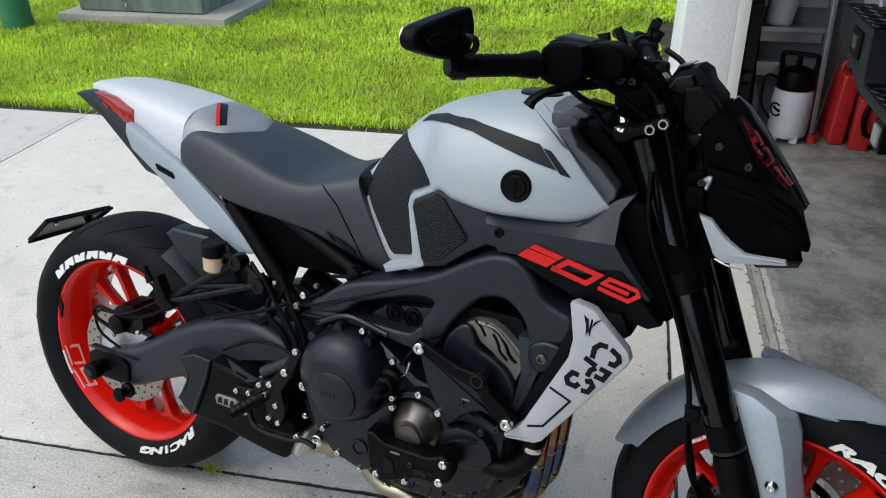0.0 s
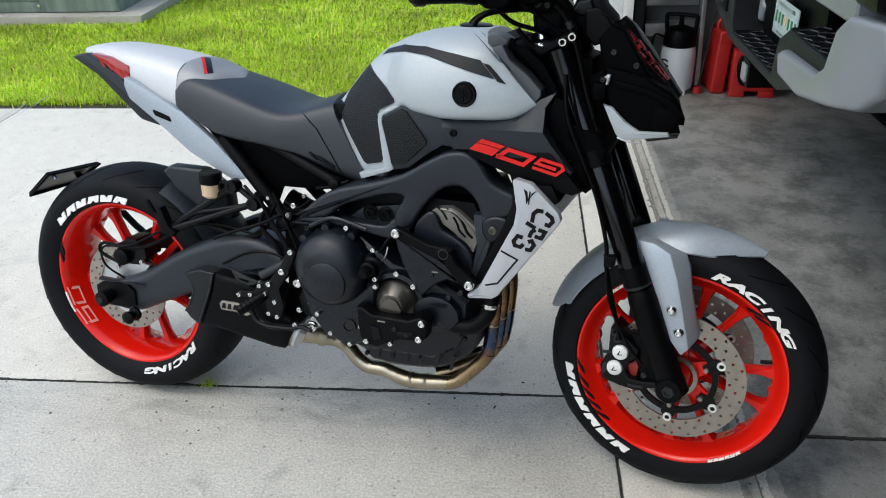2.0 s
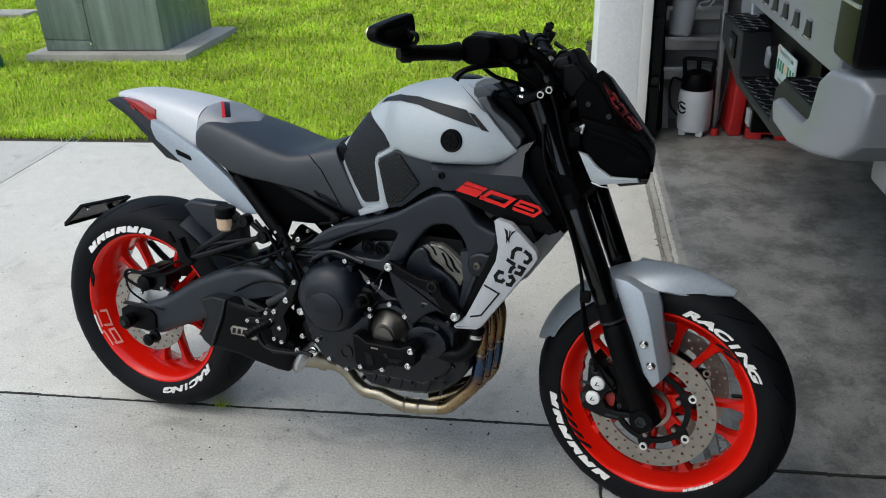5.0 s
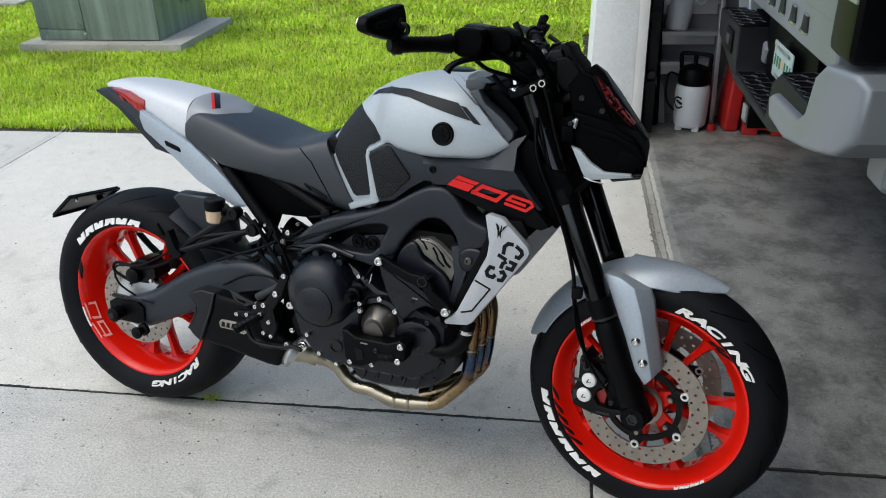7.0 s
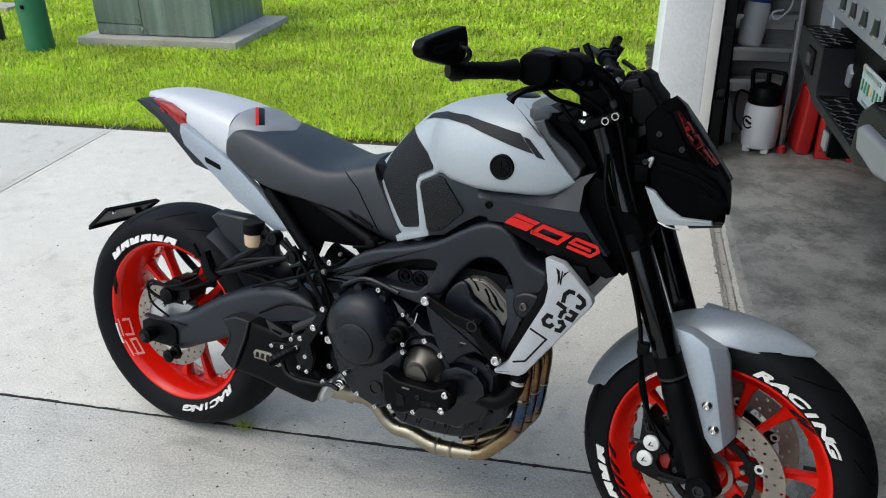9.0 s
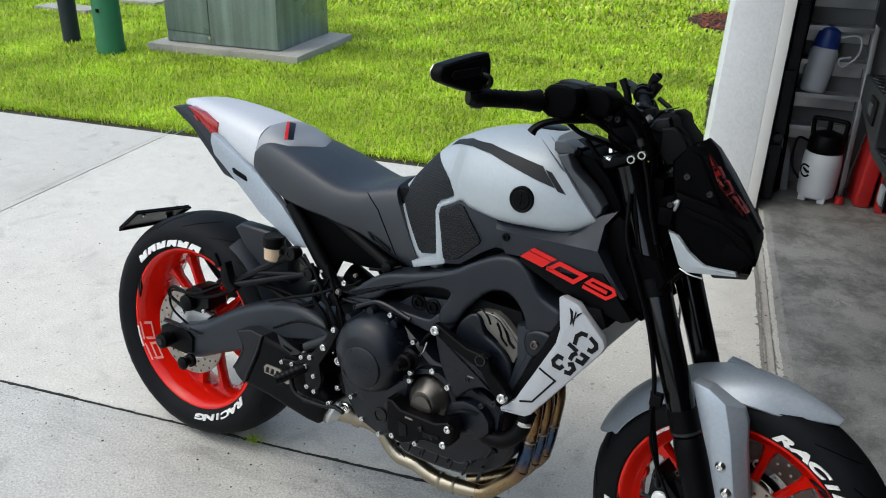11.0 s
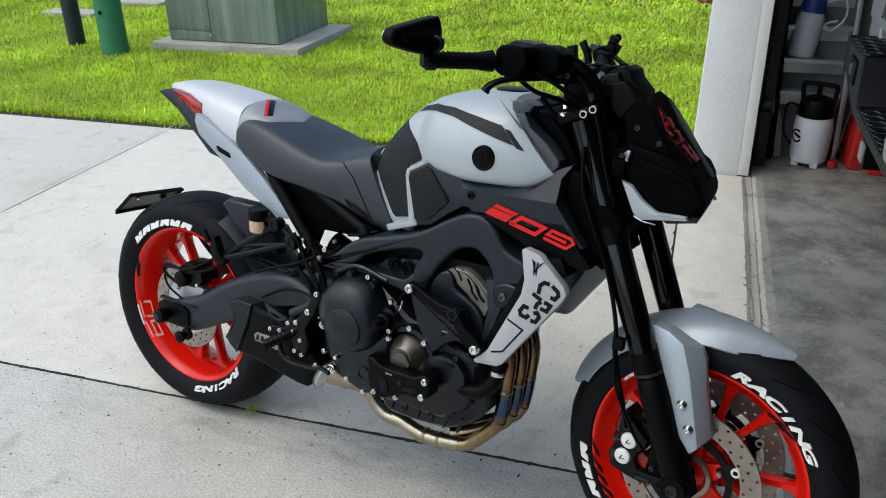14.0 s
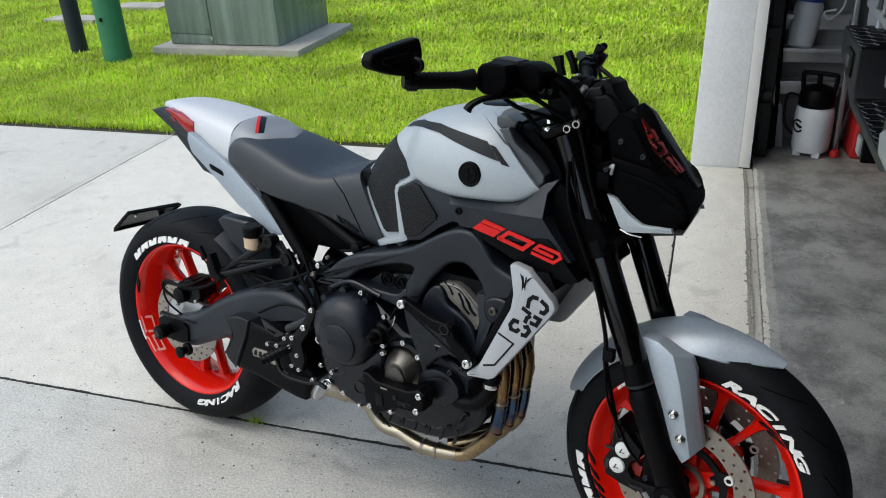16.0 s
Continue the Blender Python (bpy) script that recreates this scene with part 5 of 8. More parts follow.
part("airbox", box(0.62, 0.96, -0.095, 0.095, 0.665, 0.86, 0.02), "matt_black", bike)
part("engine_mount", box(0.64, 0.86, -0.105, 0.105, 0.55, 0.67, 0.01), "matt_black", bike)

# -- engine --
eng = part("engine_block", prism([(0.575, 0.53), (0.60, 0.36), (0.65, 0.325), (0.72, 0.295), (0.90, 0.30), (0.955, 0.335), (0.985, 0.40), (0.985, 0.46), (0.90, 0.50), (0.80, 0.52), (0.70, 0.59), (0.61, 0.58)], -0.165, 0.165, 0.02, 3), "engine", bike, "black three-cylinder engine")
part("cylinder_block", prism([(0.80, 0.50), (0.98, 0.44), (1.02, 0.60), (0.98, 0.68), (0.86, 0.68), (0.82, 0.60)], -0.140, 0.140, 0.012), "matt_black", bike)
clutch = part("clutch_cover", lathe([(0, -0.232), (0.048, -0.232), (0.052, -0.230), (0.068, -0.224), (0.082, -0.210), (0.090, -0.190), (0.092, -0.15), (0, -0.15)], 56, (0.664, 0, 0.500)), "engine", bike, "round black clutch cover")
part("clutch_disc", lathe([(0, -0.2365), (0.043, -0.2365), (0.0465, -0.2345), (0.0475, -0.230), (0, -0.230)], 48, (0.670, 0, 0.482)), "engine", clutch)
for i in range(6):
    part("emboss", box(0.644 + i * 0.0088, 0.6505 + i * 0.0088, -0.2372, -0.2360, 0.477, 0.488), "engine", clutch)
part("lower_cover", prism([(0.585, 0.46), (0.61, 0.385), (0.65, 0.338), (0.715, 0.318), (0.755, 0.34), (0.775, 0.42), (0.78, 0.50), (0.72, 0.44)], -0.205, -0.15, 0.012, 3), "engine", clutch)
part("oil_window", lathe([(0, -0.206), (0.011, -0.206), (0.0125, -0.209), (0.018, -0.209), (0.019, -0.20), (0, -0.20)], 28, (0.712, 0, 0.372)), "gloss_black", clutch)
part("oil_filler", lathe([(0, -0.235), (0.011, -0.235), (0.013, -0.228), (0.013, -0.215), (0.018, -0.212), (0.018, -0.195), (0.024, -0.19), (0, -0.17)], 24, (0.762, 0, 0.518)), "matt_black", clutch)
part("filler_neck", lathe([(0, -0.250), (0.006, -0.250), (0.007, -0.234), (0, -0.23)], 14, (0.770, 0, 0.522)), "matt_black", clutch)
part("cover_rib", tube([(0.60, -0.165, 0.585), (0.66, -0.168, 0.612), (0.74, -0.165, 0.595)], 0.006, 8), "engine", clutch)
gen = part("generator_cover", lathe([(0, -0.214), (0.027, -0.214), (0.031, -0.211), (0.047, -0.190), (0.050, -0.184), (0.052, -0.172), (0.052, -0.15), (0, -0.15)], 44, (0.818, 0, 0.441)), "bronze", bike, "bronze generator cover")
part("cover_face", prism(smooth2([(0.794, 0.430), (0.798, 0.448), (0.812, 0.460), (0.828, 0.460), (0.840, 0.448), (0.843, 0.430)], 2), -0.220, -0.21, 0.002), "bronze", gen)
ring = part("cover_ring", lathe([(0.056, -0.186), (0.066, -0.184), (0.068, -0.16), (0.056, -0.16)], 44, (0.818, 0, 0.443), closed=True), "engine", gen)
guard = part("engine_guard", prism([(0.748, 0.440), (0.762, 0.442), (0.785, 0.428), (0.870, 0.428), (0.898, 0.440), (0.915, 0.432), (0.912, 0.392), (0.90, 0.382), (0.85, 0.378), (0.80, 0.352), (0.77, 0.352), (0.755, 0.372)], -0.245, -0.20, 0.008, 3), "matt_black", bike, "black engine slider guard")
part("guard_mark", box(0.800, 0.818, -0.2458, -0.2448, 0.4155, 0.419), "disc", guard)
for o in ([(0.785, 0.405), (0.805, 0.400), (0.810, 0.375), (0.79, 0.37)], [(0.845, 0.400), (0.885, 0.405), (0.885, 0.396), (0.848, 0.388)]):
    part("guard_recess", prism(o, -0.2475, -0.240, 0.002), "black", guard)
part("oil_pan", prism(smooth2([(0.705, 0.31), (0.715, 0.275), (0.740, 0.252), (0.822, 0.250), (0.905, 0.262), (0.955, 0.290), (0.992, 0.328), (1.006, 0.374), (0.98, 0.405), (0.88, 0.365)], 2), -0.135, 0.135, 0.02, 3), "engine", bike)
for i in range(6):
    x = 0.76 + 0.036 * i
    part("pan_rib", prism([(x, 0.280), (x + 0.006, 0.280), (x + 0.016, 0.318), (x + 0.010, 0.318)], -0.162, -0.15, 0.002), "engine", eng)
for x, z in ((0.735, 0.285), (0.80, 0.29), (0.87, 0.30), (0.93, 0.325), (0.975, 0.365)):
    bolt(x, z, -0.158, 0.0055, eng, 0.005, "engine")
part("water_pump", prism(smooth2([(0.86, 0.44), (0.90, 0.47), (0.95, 0.46), (0.97, 0.42), (0.93, 0.385), (0.88, 0.39)], 2), -0.19, -0.14, 0.01), "engine", bike)
part("radiator_hose", tube([(0.925, -0.165, 0.420), (0.955, -0.17, 0.402), (0.995, -0.17, 0.405), (1.025, -0.165, 0.435), (1.035, -0.155, 0.48)], 0.0175, 14), "matt_black", bike)
part("hose_clip", lathe([(0.0185, -0.004), (0.0195, 0), (0.0185, 0.006)], 18, (1.031, -0.160, 0.458), axis="z"), "chrome", bike)
case = part("upper_cover", prism(smooth2([(0.815, 0.600), (0.84, 0.598), (0.925, 0.558), (0.955, 0.535), (0.978, 0.505), (0.940, 0.512), (0.905, 0.490), (0.882, 0.466), (0.860, 0.490), (0.835, 0.535)], 2), -0.190, -0.160, 0.010, 3), "engine", bike, "smooth black side cover")
part("cover_strap", prism(smooth2([(0.812, 0.608), (0.820, 0.622), (0.836, 0.620), (0.900, 0.594), (0.945, 0.590), (0.950, 0.572), (0.935, 0.562), (0.900, 0.570), (0.835, 0.596)], 2), -0.205, -0.185, 0.006, 3), "matt_black", case)
part("cover_strap", prism(smooth2([(0.925, 0.585), (0.950, 0.588), (0.962, 0.560), (1.000, 0.532), (1.005, 0.512), (0.988, 0.502), (0.955, 0.530), (0.932, 0.562)], 2), -0.203, -0.180, 0.006, 3), "matt_black", case)
part("cover_mark", box(0.905, 0.919, -0.1912, -0.189, 0.5275, 0.530), "disc", case)
part("throttle_body", pillow(smooth2([(0.853, 0.612), (0.871, 0.644), (0.892, 0.656), (0.908, 0.644), (0.920, 0.618), (0.951, 0.602), (0.984, 0.574), (0.984, 0.520), (0.919, 0.525), (0.858, 0.561)], 3), -0.166, -0.12, 0.007), "engine", bike, angle=50)
cover = part("cam_cover", prism([(0.889, 0.656), (0.905, 0.665), (0.933, 0.668), (0.954, 0.659), (0.999, 0.623), (0.996, 0.598), (0.987, 0.572), (0.942, 0.612), (0.917, 0.627), (0.904, 0.645)], -0.158, -0.12, 0.004), "beige", bike, "beige metal cam cover")
for pts, r in (([(0.925, 0.664), (0.950, 0.652), (0.964, 0.633), (0.972, 0.617), (0.985, 0.606)], 0.0032), ([(0.940, 0.648), (0.950, 0.632), (0.954, 0.620), (0.969, 0.606)], 0.0026), ([(0.903, 0.667), (0.917, 0.655), (0.926, 0.640)], 0.0022), ([(0.946, 0.606), (0.966, 0.594), (0.980, 0.580)], 0.0022)):
    part("cover_groove", tube([(x, -0.1585, z) for x, z in pts], r, 6), "black", cover)
part("cover_ridge", tube([(0.912, -0.159, 0.663), (0.944, -0.159, 0.658), (0.975, -0.159, 0.632), (0.993, -0.159, 0.612)], 0.003, 8), "beige", cover)
for x, z, y, r in ((0.698, 0.598, -0.178, 0.0065), (0.609, 0.553, -0.17, 0.008), (0.762, 0.555, -0.178, 0.006), (0.776, 0.496, -0.20, 0.006), (0.779, 0.480, -0.205, 0.006), (0.823, 0.512, -0.19, 0.007),
                   (0.863, 0.488, -0.19, 0.007), (0.750, 0.425, -0.21, 0.007), (0.747, 0.380, -0.212, 0.0075), (0.636, 0.392, -0.21, 0.006), (0.666, 0.346, -0.205, 0.006), (0.714, 0.327, -0.205, 0.006), (0.786, 0.330, -0.17, 0.006)):
    bolt(x, z, y, r, eng)
for x, z, r in ((0.773, 0.364, 0.0065), (0.831, 0.368, 0.006), (0.897, 0.390, 0.008), (0.903, 0.428, 0.008)):
    bolt(x, z, -0.245, r, guard)
bolt(0.827, 0.611, -0.205, 0.0105, case, 0.008)
bolt(0.995, 0.517, -0.206, 0.0105, case, 0.008)
part("bolt", lathe([(0, -0.2), (0.007, -0.2), (0.009, -0.206), (0.012, -0.206), (0.013, -0.2), (0.013, -0.19), (0, -0.19)], 20, (0.935, 0, 0.578)), "gloss_black", case)

# -- exhaust --
for y, dx in ((-0.085, 0.0), (-0.035, 0.005), (0.015, 0.010)):
    part("header_pipe", tube([(0.985, y, 0.535), (1.012, y, 0.505), (1.022 + dx, y, 0.455), (1.019 + dx, y, 0.378)], 0.0165, 16), "exhaust", bike, "heat-tinted exhaust pipe")
    part("header_bend", tube([(1.019 + dx, y, 0.376), (1.017 + dx, y, 0.345), (1.011 + dx, y, 0.303)], 0.0163, 16), "exhaust", bike, "blued exhaust bend")
    part("header_ring", lathe([(0.0168, -0.003), (0.0178, 0), (0.0168, 0.003)], 18, (1.019 + dx, y, 0.378), axis="z"), "pipe", bike)
    low = [(1.011 + dx, y, 0.303), (1.002 + dx, y, 0.284), (0.985 + dx, y, 0.263), (0.949 + dx, y, 0.223), (0.930, y, 0.209), (0.905, y, 0.201)]
    if y > -0.08:
        low[3:] = [(0.950, y - 0.005, 0.238), (0.915, y - 0.02, 0.224), (0.88, y * 0.5 - 0.05, 0.212)]
    part("header_pipe", tube(low, 0.0170, 16), "exhaust", bike, "heat-tinted exhaust pipe")
part("collector", tube([(0.915, -0.085, 0.204), (0.858, -0.085, 0.194), (0.81, -0.085, 0.191), (0.77, -0.085, 0.200), (0.745, -0.085, 0.207), (0.704, -0.085, 0.207), (0.674, -0.085, 0.224), (0.654, -0.087, 0.249), (0.629, -0.095, 0.268), (0.605, -0.10, 0.275)],
                       [0.0172, 0.019, 0.020, 0.0185, 0.0185, 0.0185, 0.018, 0.018, 0.018, 0.018], 16), "pipe", bike, "bare steel exhaust collector")
for x, z in ((0.858, 0.194), (0.82, 0.191)):
    part("pipe_band", lathe([(0.0205, -0.004), (0.022, 0), (0.0205, 0.004)], 20, (x, -0.085, z), axis="x"), "pipe", bike)
part("pipe_spring", tube([(0.70, -0.095, 0.212), (0.715, -0.098, 0.222), (0.73, -0.095, 0.212), (0.75, -0.096, 0.218), (0.775, -0.094, 0.208)], 0.003, 6), "chrome", bike)
muf_o = [(0.343, 0.440), (0.43, 0.432), (0.475, 0.405), (0.556, 0.352), (0.562, 0.338), (0.530, 0.266), (0.50, 0.266), (0.424, 0.277), (0.373, 0.286), (0.290, 0.292), (0.312, 0.345), (0.330, 0.388)]
muf = part("silencer", prism(muf_o, -0.190, -0.075, 0.016, 4, taper=0.97), "matt_black", bike, "short black exhaust silencer")
part("silencer_cap", prism([(0.258, 0.424), (0.281, 0.387), (0.267, 0.347), (0.251, 0.322), (0.263, 0.306), (0.284, 0.292), (0.296, 0.296), (0.314, 0.345), (0.331, 0.388), (0.343, 0.437), (0.30, 0.440)], -0.186, -0.080, 0.007, 3), "step_plastic", muf)
part("cap_edge", tube([(0.343, -0.189, 0.436), (0.330, -0.191, 0.388), (0.312, -0.191, 0.345), (0.292, -0.189, 0.296)], 0.0028, 8), "bumper", muf)
part("cap_edge", tube([(0.258, -0.183, 0.424), (0.281, -0.185, 0.387), (0.267, -0.185, 0.347), (0.251, -0.183, 0.322)], 0.0028, 8), "bumper", muf)
part("outlet_cone", tube([(0.515, -0.130, 0.302), (0.548, -0.130, 0.290), (0.552, -0.128, 0.288)], [0.047, 0.041, 0.026], 22, 1), "alu", muf, "bare steel silencer cone")
part("outlet_pipe", tube([(0.548, -0.130, 0.290), (0.590, -0.112, 0.283), (0.622, -0.098, 0.273)], [0.0245, 0.0225, 0.0195], 20, 2), "pipe", muf, "bare steel silencer joint")
part("joint_band", tube([(0.536, -0.130, 0.295), (0.543, -0.130, 0.292)], 0.0445, 24, 1), "disc", muf)
part("joint_clamp", tube([(0.586, -0.114, 0.284), (0.602, -0.107, 0.280)], 0.0262, 22, 1), "pipe", muf)
part("maker_plate", prism([(0.359, 0.364), (0.367, 0.373), (0.410, 0.374), (0.446, 0.350), (0.434, 0.343), (0.402, 0.349), (0.362, 0.349)], -0.1935, -0.188, 0.001), "disc", muf)
for i in range(4):
    x = 0.3655 + 0.0155 * i
    part("plate_mark", prism([(x, 0.3535), (x + 0.004, 0.3675), (x + 0.011, 0.3675), (x + 0.0105, 0.3535)], -0.1945, -0.1925, 0), "black", muf)

# rider's footrest and brake pedal
rest = part("footrest_plate", prism([(0.412, 0.396), (0.425, 0.412), (0.462, 0.416), (0.480, 0.442), (0.505, 0.450), (0.535, 0.488), (0.562, 0.540), (0.580, 0.530), (0.553, 0.470), (0.530, 0.430), (0.540, 0.392), (0.532, 0.356), (0.500, 0.352), (0.490, 0.390), (0.450, 0.395)], -0.200, -0.188, 0.004), "black", bike, "black adjustable rear-set footrest")
part("heel_guard", prism([(0.404, 0.468), (0.409, 0.466), (0.452, 0.450), (0.478, 0.444), (0.470, 0.436), (0.451, 0.429), (0.419, 0.440)], -0.204, -0.199, 0.0015), "bumper", rest)
part("guard_slot", prism([(0.425, 0.446), (0.455, 0.442), (0.450, 0.436), (0.428, 0.442)], -0.2052, -0.2035, 0), "deep_black", rest)
part("rider_peg", rod((0.490, -0.195, 0.409), (0.447, -0.249, 0.380), 0.0120, 14), "matt_black", rest, "knurled black footpeg")
for k in range(5):
    f = 0.20 + 0.11 * k
    part("peg_ring", rod((0.490 - 0.058 * f, -0.195 - 0.073 * f, 0.409 - 0.039 * f), (0.490 - 0.058 * (f + 0.05), -0.195 - 0.073 * (f + 0.05), 0.409 - 0.039 * (f + 0.05)), 0.0132, 14), "black", rest)
part("brake_pedal", tube([(0.455, -0.205, 0.372), (0.470, -0.21, 0.348), (0.500, -0.212, 0.338), (0.560, -0.214, 0.342), (0.595, -0.216, 0.352), (0.623, -0.22, 0.350)], 0.0055, 8), "black", rest)
part("pedal_link", rod((0.628, -0.195, 0.380), (0.606, -0.195, 0.412), 0.005, 8), "disc", rest)
part("pedal_guard", prism([(0.482, 0.352), (0.505, 0.341), (0.570, 0.345), (0.560, 0.334), (0.500, 0.328), (0.474, 0.340)], -0.212, -0.20, 0.003), "bumper", rest)
part("master_cylinder", rod((0.478, -0.185, 0.452), (0.555, -0.180, 0.500), 0.0115, 12), "bumper", bike)
part("hanger_plate", prism([(0.575, 0.425), (0.600, 0.415), (0.615, 0.385), (0.605, 0.355), (0.575, 0.36), (0.56, 0.40)], -0.165, -0.150, 0.004), "black", bike)
for x, z, y, r in ((0.423, 0.402, -0.2, 0.006), (0.454, 0.407, -0.2, 0.006), (0.493, 0.414, -0.2, 0.006), (0.480, 0.433, -0.2, 0.006), (0.505, 0.441, -0.2, 0.007), (0.541, 0.477, -0.2, 0.008), (0.567, 0.529, -0.2, 0.007), (0.519, 0.398, -0.2, 0.006), (0.502, 0.366, -0.2, 0.006), (0.524, 0.361, -0.2, 0.006),
                   (0.578, 0.354, -0.212, 0.007), (0.616, 0.352, -0.20, 0.012), (0.622, 0.380, -0.19, 0.007), (0.564, 0.441, -0.17, 0.011), (0.598, 0.546, -0.17, 0.008)):
    bolt(x, z, y, r, rest)
part("stand", tube([(0.62, 0.16, 0.30), (0.58, 0.24, 0.16), (0.55, 0.315, 0.055)], 0.011, 10), "black", bike, "side stand folded out")
part("stand_foot", box(0.51, 0.59, 0.30, 0.345, 0.043, 0.055, 0.004), "black", bike)
# loose wires, hoses and clips about the engine
for pts, r, mat in (([(0.50, -0.135, 0.60), (0.53, -0.15, 0.575), (0.555, -0.15, 0.54), (0.575, -0.15, 0.50)], 0.0035, "matt_black"), ([(0.455, -0.125, 0.555), (0.50, -0.14, 0.553), (0.54, -0.14, 0.57), (0.58, -0.13, 0.60)], 0.0035, "matt_black"),
                    ([(0.77, -0.165, 0.545), (0.785, -0.185, 0.56), (0.80, -0.19, 0.585), (0.815, -0.18, 0.60)], 0.003, "matt_black"), ([(0.785, -0.19, 0.535), (0.80, -0.20, 0.553), (0.806, -0.20, 0.575)], 0.0022, "chrome"),
                    ([(0.60, -0.13, 0.665), (0.64, -0.135, 0.675), (0.68, -0.125, 0.69)], 0.0035, "matt_black"), ([(0.69, -0.15, 0.592), (0.72, -0.155, 0.603), (0.76, -0.15, 0.598), (0.79, -0.14, 0.61)], 0.004, "matt_black"),
                    ([(1.03, -0.155, 0.50), (1.05, -0.16, 0.56), (1.06, -0.16, 0.60), (1.055, -0.15, 0.66)], 0.005, "matt_black"), ([(0.875, -0.20, 0.43), (0.905, -0.205, 0.452), (0.94, -0.195, 0.455)], 0.0035, "black"),
                    ([(0.41, -0.13, 0.65), (0.44, -0.14, 0.63), (0.475, -0.14, 0.60), (0.48, -0.14, 0.57)], 0.004, "matt_black")):
    part("wire", tube(pts, r, 7), mat, bike)
for x, z, y, r in ((0.648, 0.602, -0.16, 0.005), (0.585, 0.575, -0.15, 0.006), (0.592, 0.50, -0.15, 0.006), (0.628, 0.425, -0.20, 0.005), (0.84, 0.405, -0.245, 0.005), (0.868, 0.395, -0.245, 0.004), (0.945, 0.475, -0.19, 0.006), (0.972, 0.49, -0.19, 0.006), (0.905, 0.52, -0.19, 0.005)):
    bolt(x, z, y, r, bike, 0.005, "bumper")
# hoses and fasteners behind the footrest
for pts, r in (([(0.451, -0.150, 0.644), (0.484, -0.150, 0.588), (0.526, -0.150, 0.528), (0.557, -0.150, 0.459)], 0.0042), ([(0.503, -0.158, 0.654), (0.533, -0.158, 0.586), (0.559, -0.158, 0.518), (0.544, -0.158, 0.453)], 0.0036), ([(0.328, -0.150, 0.514), (0.394, -0.150, 0.542), (0.465, -0.150, 0.570), (0.535, -0.150, 0.609)], 0.0040), ([(0.355, -0.160, 0.455), (0.428, -0.160, 0.494), (0.498, -0.160, 0.501), (0.553, -0.160, 0.480)], 0.0032), ([(0.528, -0.150, 0.632), (0.561, -0.150, 0.619), (0.595, -0.150, 0.642)], 0.0030)):
    part("hose", tube(pts, r, 7), "matt_black", bike)
for k, (x, z) in enumerate([(0.495, 0.640), (0.544, 0.605), (0.560, 0.629), (0.588, 0.655), (0.526, 0.464), (0.490, 0.422), (0.506, 0.403), (0.458, 0.423), (0.563, 0.370), (0.636, 0.358)]):
    bolt(x, z, -0.165, 0.0045 + 0.0012 * (k % 3), bike, 0.005, "disc" if k % 2 else "chrome")
for k in range(9):
    a = radians(-60 + 40 * k)
    part("cover_lug", lathe([(0, -0.186), (0.009, -0.186), (0.010, -0.182), (0.010, -0.15), (0, -0.15)], 14, (0.664 + 0.094 * math.cos(a), 0, 0.500 + 0.094 * math.sin(a))), "engine", clutch)

# -- front end --
def on_fork(z, y):
    """A point on a fork leg's axis at height z."""
    return Vector((1.428 - (z - 0.31) * 0.424, y, z))


for s in (-1, 1):
    y = s * 0.104
    leg = part("fork_leg", tube([on_fork(1.005, y), on_fork(0.80, y), on_fork(0.795, y), on_fork(0.60, y), on_fork(0.545, y)], [0.0255, 0.0255, 0.0285, 0.0275, 0.0265], 24, 1), "fork", bike, "black upside-down fork leg")
    part("fork_collar", tube([on_fork(0.812, y), on_fork(0.78, y)], 0.0305, 24, 1), "matt_black", leg)
    part("fork_seal", tube([on_fork(0.575, y), on_fork(0.535, y)], [0.029, 0.0295], 24, 1), "matt_black", leg)
    part("seal_ring", tube([on_fork(0.536, y), on_fork(0.531, y)], 0.0300, 24, 1), "bumper", leg)
    part("fork_slider", tube([on_fork(0.535, y), on_fork(0.47, y)], 0.021, 20, 1), "gloss_black", leg)
    part("fork_foot", tube([on_fork(0.525, y), on_fork(0.50, y), on_fork(0.40, y), on_fork(0.335, y), on_fork(0.295, y) + Vector((0.008, 0, 0))], [0.026, 0.031, 0.030, 0.030, 0.026], 20, 2), "matt_black", leg)
    part("axle_clamp", lathe([(0.012, s * 0.10), (0.028, s * 0.10), (0.030, s * 0.11), (0.030, s * 0.150), (0.026, s * 0.157), (0.012, s * 0.157)], 28, (FX, 0, FZ), closed=True), "matt_black", leg).matrix_basis = STEER
    part("axle_cap", lathe([(0, s * 0.155), (0.009, s * 0.155), (0.0095, s * 0.160), (0.013, s * 0.160), (0.014, s * 0.156), (0.014, s * 0.14), (0, s * 0.14)], 6, (FX, 0, FZ)), "bumper", leg).matrix_basis = STEER
    a_, b_, c_ = (Vector((x, y, z)) for x, z in ((1.100, 1.011), (1.098, 1.022), (1.095, 1.036)))
    part("fork_cap", tube([a_ + (a_ - b_) * 0.2, a_, a_ + (b_ - a_) * 0.35, a_ + (b_ - a_) * 0.4], [0.018, 0.018, 0.0155, 0.010], 20, 1), "chrome", leg)
    part("adjuster", tube([b_, c_], [0.0085, 0.0070], 8, 1), "chrome", leg)
